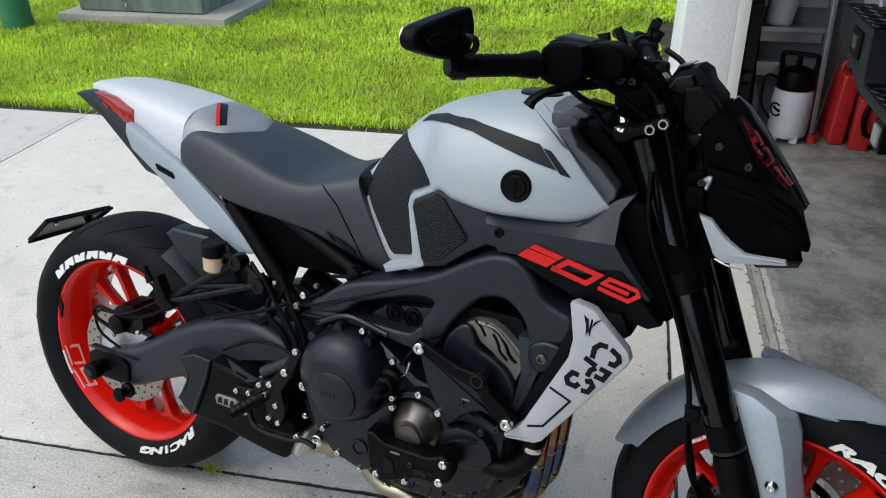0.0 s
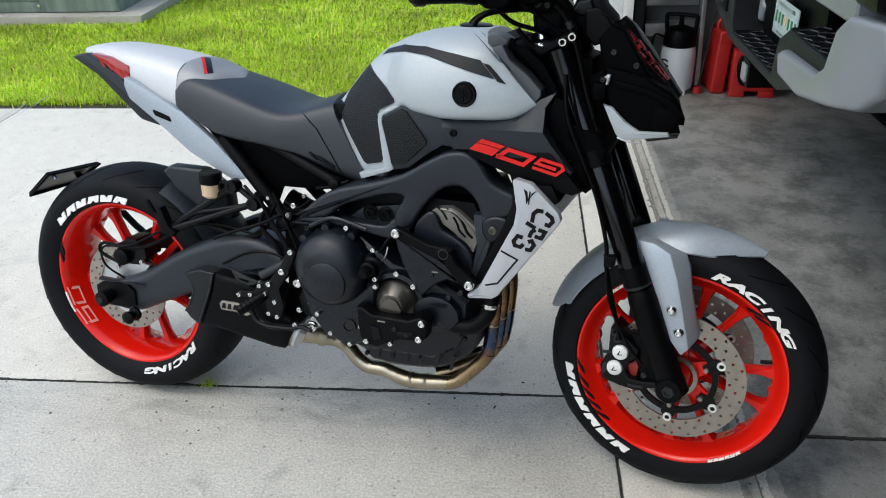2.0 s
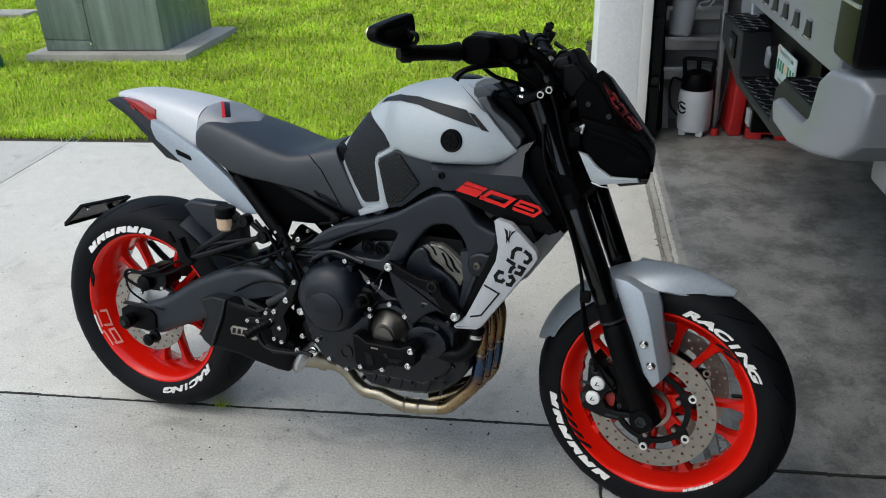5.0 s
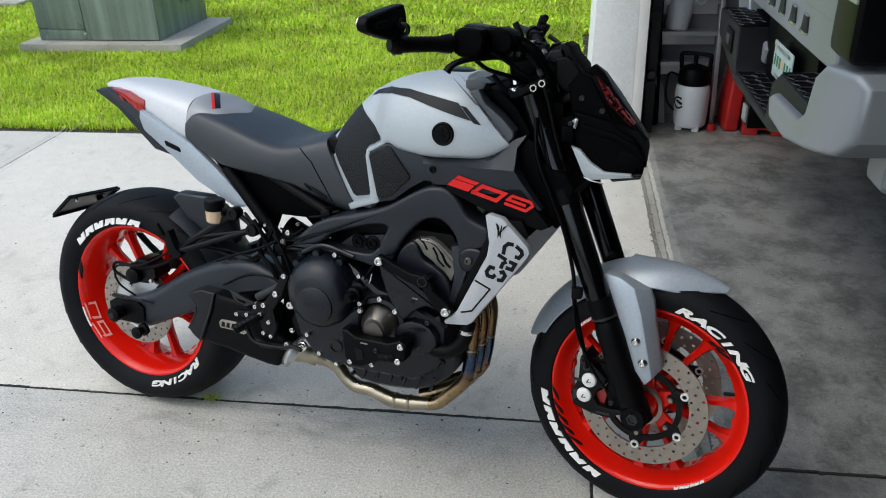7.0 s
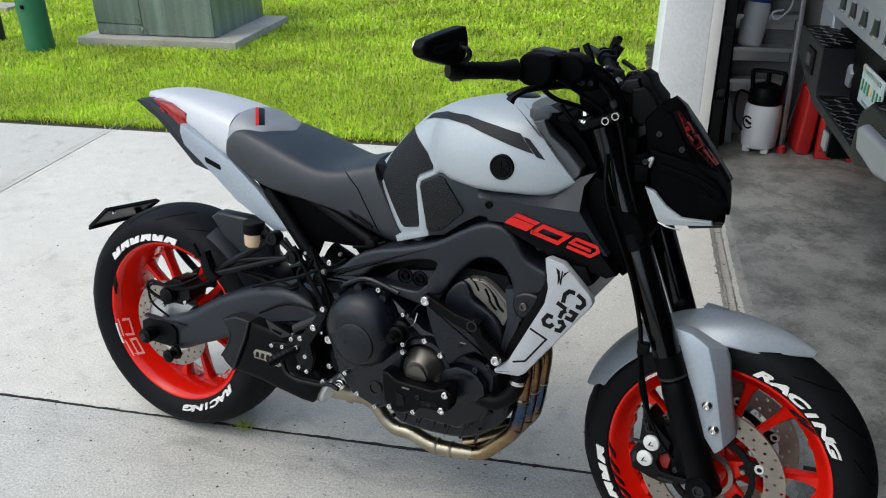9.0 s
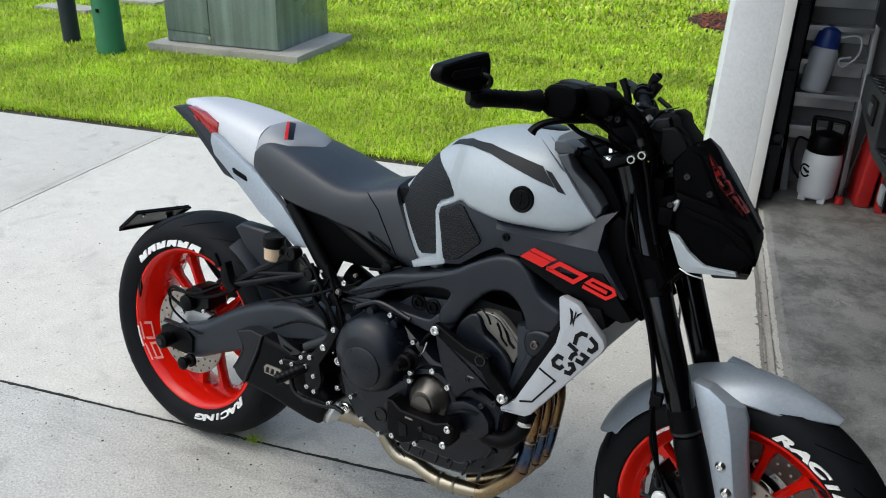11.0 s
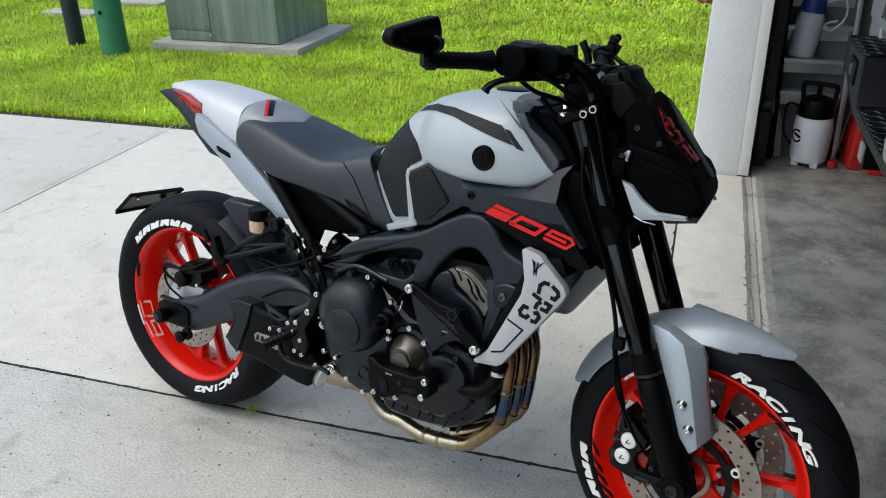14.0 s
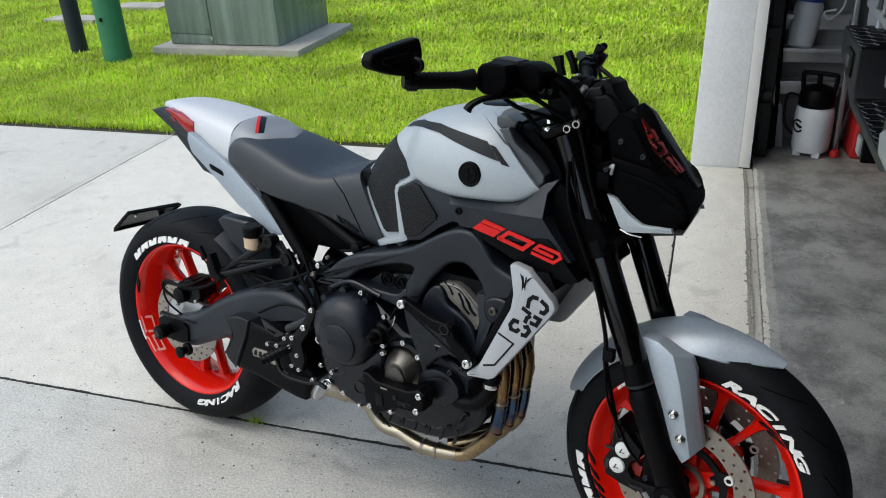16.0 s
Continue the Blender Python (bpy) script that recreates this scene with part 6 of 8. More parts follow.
# clamps
top_clamp = part("top_clamp", prism([(1.085, 1.003), (1.090, 1.012), (1.122, 1.023), (1.134, 1.029), (1.146, 1.036), (1.158, 1.042), (1.167, 1.038), (1.171, 1.022), (1.142, 1.012), (1.105, 0.993), (1.092, 0.991)], -0.122, 0.122, 0.008, 3), "matt_black", bike)
for x, z in ((1.142, 1.019), (1.160, 1.030)):
    part("pinch_bolt", lathe([(0, -0.123), (0.0045, -0.123), (0.005, -0.128), (0.0075, -0.128), (0.009, -0.125), (0.009, -0.115), (0, -0.115)], 20, (x, 0, z)), "chrome", top_clamp)
    # black disc puts in the shade inside each bolt's hex socket
    part("bolt_socket", lathe([(0, -0.1252), (0.0047, -0.1252), (0.0047, -0.122), (0, -0.122)], 6, (x, 0, z)), "deep_black", top_clamp)
part("clamp_shelf", prism([(1.10, 1.00), (1.11, 1.036), (1.165, 1.05), (1.17, 1.03), (1.12, 0.99)], -0.085, 0.085, 0.006), "deep_black", top_clamp)
part("lower_clamp", prism([(1.155, 0.835), (1.165, 0.865), (1.225, 0.850), (1.250, 0.815), (1.240, 0.785), (1.185, 0.80)], -0.132, 0.132, 0.010, 3), "deep_black", bike)
part("steering_stem", tube([(1.075, 0, 1.03), (1.165, 0, 0.82)], 0.028, 16, 1), "matt_black", bike)
part("inner_dark", box(1.10, 1.20, -0.075, 0.075, 0.84, 0.99, 0.02), "deep_black", bike)

# front mudguard
secs = []
for k in range(61):
    f = k / 60
    a = radians(166.0 - 102.0 * f)
    w = 0.060 + 0.014 * math.sin(math.pi * min(1, f * 1.1)) - 0.050 * (max(0, f - 0.62) / 0.38) ** 2.4 - 0.052 * (max(0, 0.16 - f) / 0.16) ** 2
    w = max(w, 0.009)
    lift = 0.004 * math.exp(-((f - 0.60) / 0.16) ** 2)
    ring_o, ring_i = [], []
    for j in range(13):
        s = -1 + j / 6
        drop = (0.036 * abs(s) ** 3 + 0.008 * s * s) * min(1.0, w / 0.05)
        for ring_, off in ((ring_o, 0.0), (ring_i, 0.0035)):
            r = 0.324 + lift + 0.003 * f * (1 - 0.5 * abs(s)) - drop - off
            ring_.append((FX + r * math.cos(a), (w - off * 0.6) * s, FZ + r * math.sin(a)))
    secs.append(ring_o + ring_i[::-1])
fender = part("front_mudguard", loft(secs), "silver", bike, "matte silver front mudguard")
fender.matrix_basis = STEER
crease = [(1.408, 0.598), (1.430, 0.540), (1.469, 0.396)]
edge = [(1.435, 0.589), (1.447, 0.566), (1.456, 0.516), (1.483, 0.412)]
near = [(1.455, 0.378), (1.424, 0.414), (1.403, 0.476), (1.370, 0.549), (1.339, 0.614), (1.372, 0.612)]
for s in (-1, 1):
    up = 0.0 if s < 0 else -0.020
    bm = bmesh.new()
    vc = [bm.verts.new((x, s * 0.131, z + up)) for x, z in crease]
    ve = [bm.verts.new((x, s * 0.100, z + up)) for x, z in edge]
    vn = [bm.verts.new((x, s * (0.131 if k < 4 else 0.122), z + up)) for k, (x, z) in enumerate(near)]
    bm.faces.new(vn + vc)
    bm.faces.new((vc[0], ve[0], ve[1]))
    bm.faces.new((vc[0], ve[1], ve[2], vc[1]))
    bm.faces.new((vc[1], ve[2], ve[3], vc[2]))
    bm.faces.new((vc[2], ve[3], vn[0]))
    rim_ = vn + [vc[0]] + ve
    back = [bm.verts.new((v.co.x, s * 0.085, v.co.z)) for v in rim_]
    for k in range(len(rim_)):
        bm.faces.new((rim_[k], rim_[(k + 1) % len(rim_)], back[(k + 1) % len(rim_)], back[k]))
    bm.faces.new(back)
    bmesh.ops.recalc_face_normals(bm, faces=bm.faces)
    bmesh.ops.bevel(bm, geom=bm.edges[:], offset=0.0014, segments=2, affect="EDGES", profile=0.5)
    part("mudguard_bracket", bm, "silver", fender)
for x, z in ((1.425, 0.476), (1.445, 0.429)):
    part("bracket_bolt", lathe([(0, -0.136), (0.003, -0.136), (0.0035, -0.139), (0.006, -0.139), (0.0095, -0.135), (0.0115, -0.131), (0, -0.126)], 18, (x, 0, z)), "chrome", fender)
# front calipers
for s in (-1, 1):
    o = [(1.284, 0.309), (1.300, 0.346), (1.300, 0.377), (1.300, 0.403), (1.309, 0.414), (1.324, 0.401), (1.337, 0.387), (1.366, 0.364), (1.363, 0.343), (1.346, 0.329), (1.342, 0.308), (1.353, 0.293), (1.381, 0.292), (1.414, 0.297), (1.427, 0.317), (1.439, 0.300), (1.418, 0.286), (1.363, 0.266), (1.331, 0.269), (1.293, 0.278)]
    fc = part("front_caliper", prism(o, *sorted((s * 0.122, s * 0.062)), 0.005, 2), "black", bike, "black radial brake caliper")
    fc.matrix_basis = STEER
    part("caliper_mount", prism([(1.342, 0.397), (1.401, 0.396), (1.430, 0.319), (1.420, 0.293), (1.376, 0.288), (1.368, 0.324), (1.370, 0.350)], *sorted((s * 0.112, s * 0.084)), 0.004), "matt_black", fc)
    if s < 0:
        for x, z in [(1.327, 0.351), (1.318, 0.311)]:
            part("piston_cap", lathe([(0, -0.1275), (0.0145, -0.1275), (0.0165, -0.1262), (0.0178, -0.122), (0, -0.12)], 28, (x, 0, z)), "cap_white", fc, "pale anodised piston cap")
            part("cap_mark", prism([(x - 0.006, z - 0.006), (x - 0.001, z + 0.005), (x + 0.001, z + 0.004), (x - 0.002, z - 0.004), (x + 0.006, z - 0.002), (x + 0.006, z - 0.004)], -0.1282, -0.127, 0), "engine", fc)
        part("brake_pad", prism([(1.341, 0.316), (1.359, 0.330), (1.367, 0.315), (1.363, 0.289), (1.348, 0.284)], -0.104, -0.090, 0.003), "pad_red", fc)
        bolt(1.383, 0.309, -0.122, 0.006, fc, 0.005, "bumper")
        for (x, z), (a, b) in (((1.300, 0.346), (0.012, 0.004)), ((1.296, 0.307), (0.004, 0.016)), ((1.367, 0.278), (0.016, 0.004))):
            part("caliper_rib", prism([(x - a, z - b), (x + a, z - b * 0.6), (x + a, z + b), (x - a, z + b * 0.6)], -0.1255, -0.12, 0.0015), "bumper", fc)
        for x, z in [(1.310, 0.397), (1.318, 0.382)]:
            part("banjo_bolt", rod((x, -0.124, z), (x + 0.004, -0.118, z + 0.016), 0.0055, 10), "matt_black", fc)
            part("banjo_washer", lathe([(0.004, -0.1265), (0.0085, -0.1265), (0.0085, -0.1235), (0.004, -0.1235)], 16, (x, 0, z), closed=True), "bumper", fc)
part("front_brake_hose", tube([(1.155, -0.135, 0.96), (1.165, -0.14, 0.88), (1.20, -0.14, 0.80), (1.235, -0.135, 0.72), (1.262, -0.135, 0.63), (1.272, -0.135, 0.56), (1.295, -0.13, 0.47), (1.310, -0.125, 0.41)], 0.0045, 8), "matt_black", bike)
part("sensor_cable", tube([(1.262, -0.13, 0.60), (1.270, -0.14, 0.56), (1.285, -0.14, 0.49), (1.330, -0.13, 0.40), (1.36, -0.12, 0.36)], 0.0032, 8), "matt_black", bike)
part("hose_guide", box(1.262, 1.285, -0.142, -0.122, 0.575, 0.600, 0.004), "matt_black", bike)
part("throttle_cable", tube([(1.15, -0.12, 0.99), (1.17, -0.135, 0.93), (1.185, -0.135, 0.87), (1.205, -0.13, 0.83)], 0.0024, 6), "matt_black", bike)

# handlebar
bar = part("handlebar", tube([(0.915, -0.332, 1.105), (0.985, -0.244, 1.107), (1.06, -0.15, 1.108), (1.095, -0.08, 1.082), (1.10, 0, 1.076), (1.095, 0.08, 1.082), (1.06, 0.15, 1.108), (1.02, 0.24, 1.108), (0.945, 0.395, 1.108)], 0.0115, 14), "matt_black", bike, "black handlebar with controls")
for s in (-1, 1):
    y = lambda v: s * v
    part("perch_clamp", tube([(1.052, y(0.172), 1.108), (1.045, y(0.188), 1.108)], 0.019, 16, 1), "matt_black", bar)
    part("switch_button", box(0.996, 1.004, *sorted((y(0.215), y(0.235))), 1.10, 1.118, 0.002), "redmark" if s < 0 else "matt_black", bar)
    part("lever_pivot", lathe([(0, 1.075), (0.012, 1.075), (0.013, 1.08), (0.013, 1.104), (0, 1.106)], 14, (1.072, y(0.155), 0), axis="z"), "black", bar)
    part("pivot_bolt", lathe([(0, 1.104), (0.005, 1.104), (0.005, 1.109), (0, 1.109)], 10, (1.072, y(0.155), 0), axis="z"), "chrome", bar)
    part("bar_riser", tube([(1.10, y(0.042), 1.035), (1.10, y(0.042), 1.10)], 0.018, 14, 1), "deep_black", bar)
    part("clamp_bolt", lathe([(0, 1.098), (0.006, 1.098), (0.006, 1.104), (0, 1.104)], 12, (1.088, y(0.042), 0), axis="z"), "chrome", bar)
    gx = (lambda v: 1.06 - 0.796 * (v - 0.15)) if s < 0 else (lambda v: 1.06 - 0.32 * (v - 0.15))
    part("grip", tube([(gx(0.318), y(0.318), 1.105), (gx(0.262), y(0.262), 1.106), (gx(0.25), y(0.25), 1.106), (gx(0.232), y(0.232), 1.107)], [0.0150, 0.0150, 0.0168, 0.0200], 18, 2), "matt_black", bar, "black rubber grip")
    for k in range(7):
        v = 0.258 + 0.008 * k
        part("grip_ring", tube([(gx(v), y(v), 1.106), (gx(v + 0.003), y(v + 0.003), 1.106)], 0.0156, 14, 1), "matt_black", bar)
    part("bar_end", tube([(gx(0.338), y(0.338), 1.105), (gx(0.331), y(0.331), 1.105), (gx(0.320), y(0.320), 1.105)], [0.0125, 0.0165, 0.0160], 20, 1), "black", bar)
    if s < 0:
        part("switch_block", prism(smooth2([(1.000, 1.090), (1.000, 1.128), (1.02, 1.139), (1.055, 1.136), (1.066, 1.115), (1.056, 1.088), (1.03, 1.080)], 2), *sorted((y(0.232), y(0.178))), 0.010, 3), "deep_black", bar)
    if s < 0:
        part("master_body", prism(smooth2([(1.040, 1.098), (1.045, 1.132), (1.08, 1.140), (1.108, 1.125), (1.105, 1.095), (1.07, 1.088)], 2), *sorted((y(0.185), y(0.115))), 0.010, 3), "deep_black", bar)
    else:
        part("lever_perch", box(1.050, 1.080, 0.13, 0.165, 1.085, 1.118, 0.006), "deep_black", bar)
    part("bar_clamp", box(1.075, 1.125, *sorted((y(0.025), y(0.06))), 1.035, 1.10, 0.008), "matt_black", bar)
    part("lever", tube([(1.075, y(0.150), 1.086), (1.062, y(0.19), 1.083), (1.040, y(0.22), 1.080), (1.020, y(0.245), 1.074), (1.006, y(0.257), 1.064), (1.000, y(0.26), 1.054)], [0.010, 0.008, 0.0065, 0.006, 0.007, 0.009], 10), "black", bar, "short black lever")
    part("cable", tube([(1.10, y(0.13), 1.11), (1.14, y(0.11), 1.085), (1.165, y(0.07), 1.02), (1.15, y(0.04), 0.93)], 0.005, 8), "matt_black", bar)
    part("cable", tube([(1.07, y(0.20), 1.095), (1.11, y(0.15), 1.06), (1.15, y(0.09), 1.01), (1.15, y(0.05), 0.92)], 0.0045, 8), "matt_black", bar)
part("brake_master", prism(smooth2([(1.047, 1.110), (1.077, 1.122), (1.106, 1.112), (1.124, 1.092), (1.118, 1.076), (1.102, 1.070), (1.076, 1.072), (1.053, 1.080)], 2), -0.145, -0.075, 0.012, 3), "deep_black", bar, "black brake master cylinder")
part("stem_cover", prism([(1.060, 1.082), (1.092, 1.092), (1.134, 1.066), (1.142, 1.025), (1.090, 1.016), (1.066, 1.036)], -0.055, 0.05, 0.012, 3), "deep_black", bar)
part("front_reservoir", prism([(0.990, 1.122), (0.992, 1.134), (1.008, 1.141), (1.057, 1.137), (1.074, 1.124), (1.06, 1.112)], -0.178, -0.120, 0.006, 3), "matt_black", bar)
part("reservoir_lid", prism([(0.996, 1.1385), (1.010, 1.1445), (1.054, 1.1405), (1.056, 1.1365)], -0.172, -0.126, 0.002), "bumper", bar)
for x, z, r in ((1.094, 1.090, 0.008), (1.066, 1.100, 0.005), (1.112, 1.088, 0.005), (1.030, 1.100, 0.006)):
    part("master_bolt", lathe([(0, -0.1455), (r * 0.5, -0.1455), (r * 0.55, -0.150), (r, -0.150), (r * 1.1, -0.146), (r * 1.1, -0.14), (0, -0.14)], 14, (x, 0 if x > 1.04 else -0.055, z)), "bumper", bar)
for pts, r in (([(1.085, -0.14, 1.108), (1.140, -0.125, 1.072), (1.172, -0.12, 1.001), (1.193, -0.12, 0.932), (1.214, -0.12, 0.875)], 0.0045), ([(1.10, -0.12, 1.10), (1.135, -0.10, 1.085), (1.165, -0.085, 1.03), (1.172, -0.075, 0.96)], 0.005),
               ([(1.06, -0.15, 1.118), (1.10, -0.13, 1.122), (1.140, -0.10, 1.095), (1.165, -0.07, 1.04)], 0.004), ([(1.05, -0.12, 1.04), (1.075, -0.11, 1.01), (1.10, -0.09, 0.985), (1.115, -0.07, 0.95)], 0.005),
               ([(1.02, -0.19, 1.085), (1.05, -0.16, 1.055), (1.09, -0.13, 1.040), (1.12, -0.08, 1.02)], 0.0045), ([(1.08, 0.10, 1.10), (1.11, 0.05, 1.085), (1.14, 0.0, 1.05), (1.16, -0.02, 0.99)], 0.005)):
    part("cable", tube(pts, r, 8), "matt_black", bar)
part("wire_tie", tube([(1.150, -0.124, 1.058), (1.156, -0.123, 1.046)], 0.0065, 10, 1), "bumper", bar)
part("cable_end", tube([(1.128, -0.04, 1.075), (1.140, -0.045, 1.090)], [0.008, 0.006], 10, 1), "alu", bar)
part("cable_end", tube([(1.226, -0.11, 0.952), (1.236, -0.112, 0.960), (1.232, -0.112, 0.942)], 0.0035, 8), "alu", bar)
# bar end mirrors: right one in use, left one seen as its arm and back
part("mirror_stem", tube([(0.918, -0.330, 1.118), (0.945, -0.335, 1.128), (0.948, -0.338, 1.142), (0.930, -0.340, 1.148)], 0.0045, 10), "black", bar)
part("mirror_clamp", tube([(0.915, -0.330, 1.105), (0.925, -0.318, 1.105)], 0.0185, 20, 1), "black", bar)
mo = smooth2([(-0.437, 1.142), (-0.434, 1.154), (-0.420, 1.162), (-0.336, 1.180), (-0.322, 1.176), (-0.315, 1.151), (-0.321, 1.129), (-0.335, 1.119), (-0.365, 1.117), (-0.425, 1.131)], 3)
ACROSS = Matrix(((0.20, 1, 0, 0.989), (1, 0, 0, 0), (0, 0, 1, 0), (0, 0, 0, 1)))


def mirror_piece(name, outline, d0, d1, bevel, material, label="", taper=1.0):
    bm = bmesh.new()
    prism(outline, d0, d1, bevel, 3, bm, taper=taper)
    bmesh.ops.transform(bm, matrix=ACROSS, verts=bm.verts)
    return part(name, bm, material, bar, label)


mirror_piece("mirror_housing", mo, -0.012, 0.012, 0.007, "matt_black", "black bar-end mirror housing")
mirror_piece("mirror_glass", [(-0.372 + (a + 0.372) * 0.92, 1.149 + (z - 1.149) * 0.9) for a, z in mo], -0.0138, -0.0122, 0, "chrome")
mirror_piece("mirror_rib", [(-0.415, 1.143), (-0.410, 1.150), (-0.350, 1.158), (-0.345, 1.146), (-0.405, 1.137)], 0.0115, 0.0145, 0.002, "black")
part("mirror_boss", tube([(0.925, -0.338, 1.147), (0.936, -0.338, 1.147)], 0.010, 16, 1), "black", bar)
part("far_lever", tube([(1.06, 0.16, 1.10), (1.052, 0.22, 1.125), (1.050, 0.27, 1.145)], [0.008, 0.007, 0.009], 10), "deep_black", bar)
part("far_lever_end", prism([(1.020, 1.09), (1.035, 1.105), (1.041, 1.135), (1.047, 1.152), (1.063, 1.143), (1.058, 1.134), (1.072, 1.128), (1.060, 1.105), (1.050, 1.085)], 0.23, 0.25, 0.004), "matt_black", bar)
part("far_lever_end", prism([(1.052, 1.095), (1.058, 1.130), (1.066, 1.130), (1.062, 1.092)], 0.20, 0.215, 0.003), "matt_black", bar)
part("far_switch", prism([(0.988, 1.129), (0.999, 1.136), (1.014, 1.108), (1.022, 1.085), (1.008, 1.085), (1.002, 1.106)], 0.19, 0.21, 0.003), "matt_black", bar)
part("far_switch", prism([(0.958, 1.119), (0.979, 1.124), (0.984, 1.096), (0.99, 1.08), (0.975, 1.08), (0.970, 1.096)], 0.19, 0.21, 0.003), "matt_black", bar)

# instrument and screen
dash = part("instrument", prism([(x, z) for x, z in [(1.143, 1.083), (1.161, 1.102), (1.185, 1.110), (1.199, 1.103), (1.206, 1.087), (1.228, 1.066), (1.231, 1.050), (1.216, 1.034), (1.192, 1.022), (1.155, 1.028), (1.141, 1.050)]], -0.06, 0.03, 0.014, 2), "matt_black", bike, "black instrument housing")
part("instrument_lobe", prism([(1.172, 1.078), (1.196, 1.084), (1.222, 1.066), (1.234, 1.046), (1.226, 1.022), (1.196, 1.010), (1.176, 1.030)], -0.082, -0.045, 0.010, 3), "matt_black", dash)
part("instrument_lobe", prism([(1.146, 1.070), (1.158, 1.092), (1.182, 1.098), (1.190, 1.082), (1.174, 1.066)], -0.074, -0.05, 0.007, 3), "black", dash)
part("instrument_glass", prism([(1.146, 1.086), (1.160, 1.104), (1.172, 1.108), (1.172, 1.110), (1.156, 1.106)], -0.05, 0.02, 0.001), "gloss_black", dash)
scr_secs = []
for x, z, w, d in ((1.240, 1.062, 0.055, 0.0), (1.262, 1.047, 0.080, 0.004), (1.296, 1.008, 0.084, 0.010), (1.340, 0.952, 0.084, 0.014), (1.368, 0.915, 0.080, 0.012)):
    o_, i_ = [], []
    for j in range(11):
        s = -1 + j / 5
        o_.append((x - 0.030 * s * s + 0.004, w * s, z - 0.026 * s * s + 0.004))
        i_.append((x - 0.030 * s * s - 0.002, (w - 0.003) * s, z - 0.026 * s * s - 0.002))
    scr_secs.append(o_ + i_[::-1])
screen = part("fly_screen", loft(scr_secs), "gloss_black", bike, "small dark fly screen with red figures")
ss2 = surface(screen)
def outline_figure(o, w, material):
    """The frame of a slanted figure on the screen: four bars round a hollow."""
    for i in range(len(o) - 1):
        p, q = Vector(o[i]), Vector(o[i + 1])
        n = Vector((p.y - q.y, q.x - p.x)).normalized() * w
        decal("figure_bar", [tuple(p - n), tuple(q - n), tuple(q + n), tuple(p + n)], ss2, material, screen, 0.001, back=-0.06, step=0.01)


decal("figure_band", [(1.244, 1.034), (1.258, 1.044), (1.346, 0.951), (1.338, 0.944)], ss2, "screenband", screen, 0.0005, back=-0.06, step=0.01)
decal("figure_bar", [(1.273, 1.012), (1.280, 1.017), (1.286, 1.010), (1.279, 1.005)], ss2, "screenmark", screen, 0.0012, back=-0.06, step=0.01)
decal("figure_bar", [(1.246, 1.036), (1.256, 1.043), (1.271, 1.025), (1.267, 1.016)], ss2, "screenmark", screen, 0.001, back=-0.06, step=0.01)
outline_figure([(1.270, 1.020), (1.279, 1.023), (1.292, 1.007), (1.284, 1.000), (1.270, 1.020)], 0.0013, "screenpale")
outline_figure([(1.296, 0.992), (1.288, 0.998), (1.299, 1.001), (1.312, 0.983), (1.305, 0.978)], 0.0013, "screenpale")
decal("figure_bar", [(1.313, 0.976), (1.321, 0.977), (1.345, 0.950), (1.341, 0.948)], ss2, "screenpale", screen, 0.001, back=-0.06, step=0.01)
part("screen_side", prism([(1.205, 1.025), (1.228, 1.055), (1.255, 1.045), (1.300, 0.975), (1.345, 0.915), (1.32, 0.90), (1.22, 0.955)], -0.088, 0.060, 0.010, 3), "deep_black", bike)
for x, z in ((1.238, 1.002), (1.283, 0.979)):
    part("screen_screw", lathe([(0, -0.090), (0.002, -0.090), (0.0025, -0.0925), (0.005, -0.0925), (0.006, -0.091), (0.006, -0.080), (0, -0.080)], 16, (x, 0, z)), "bumper", bike)
head_o = [(1.225, 0.975), (1.30, 0.962), (1.356, 0.934), (1.372, 0.916), (1.386, 0.884), (1.385, 0.872), (1.374, 0.872), (1.370, 0.856), (1.325, 0.842), (1.285, 0.862), (1.235, 0.905), (1.222, 0.94)]
lamp = part("headlight", prism(head_o, -0.106, 0.095, 0.013, 3), "deep_black", bike, "black twin headlight unit")
part("headlight_lens", prism([(1.330, 0.905), (1.364, 0.898), (1.380, 0.880), (1.36, 0.864), (1.325, 0.868)], -0.1075, 0.097, 0.004), "deep_black", lamp)
part("headlight_brow", prism([(1.250, 0.952), (1.318, 0.938), (1.362, 0.918), (1.384, 0.890), (1.378, 0.888), (1.352, 0.908), (1.310, 0.926), (1.252, 0.936)], -0.1110, 0.097, 0.003), "deep_black", lamp)
part("headlight_chin", prism([(1.30, 0.850), (1.380, 0.858), (1.376, 0.846), (1.32, 0.834)], -0.10, 0.085, 0.003), "gloss_black", lamp)
# the nose narrows towards its far side
for ob in [lamp] + list(lamp.children):
    for v in ob.data.vertices:
        if v.co.x > 1.30 and v.co.y > -0.06:
            v.co.x = 1.30 + (v.co.x - 1.30) * (1 - 1.7 * (v.co.y + 0.06))
for s in (-1, 1):
    y0, y1 = (-0.114, -0.098) if s < 0 else (0.098, 0.114)
    part("headlight_fin", prism([(1.228, 0.904), (1.247, 0.899), (1.272, 0.874), (1.302, 0.856), (1.358, 0.858), (1.362, 0.850), (1.272, 0.835), (1.258, 0.846)], y0, y1, 0.005), "white", lamp, "matte white headlight fin")
part("fin_trim", tube([(1.262, -0.115, 0.841), (1.282, -0.12, 0.836), (1.305, -0.115, 0.833)], 0.0014, 6), "alu", lamp)
part("lamp_bracket", prism([(1.195, 0.955), (1.222, 0.965), (1.232, 0.90), (1.222, 0.865), (1.19, 0.88)], -0.09, -0.075, 0.004), "deep_black", bike)
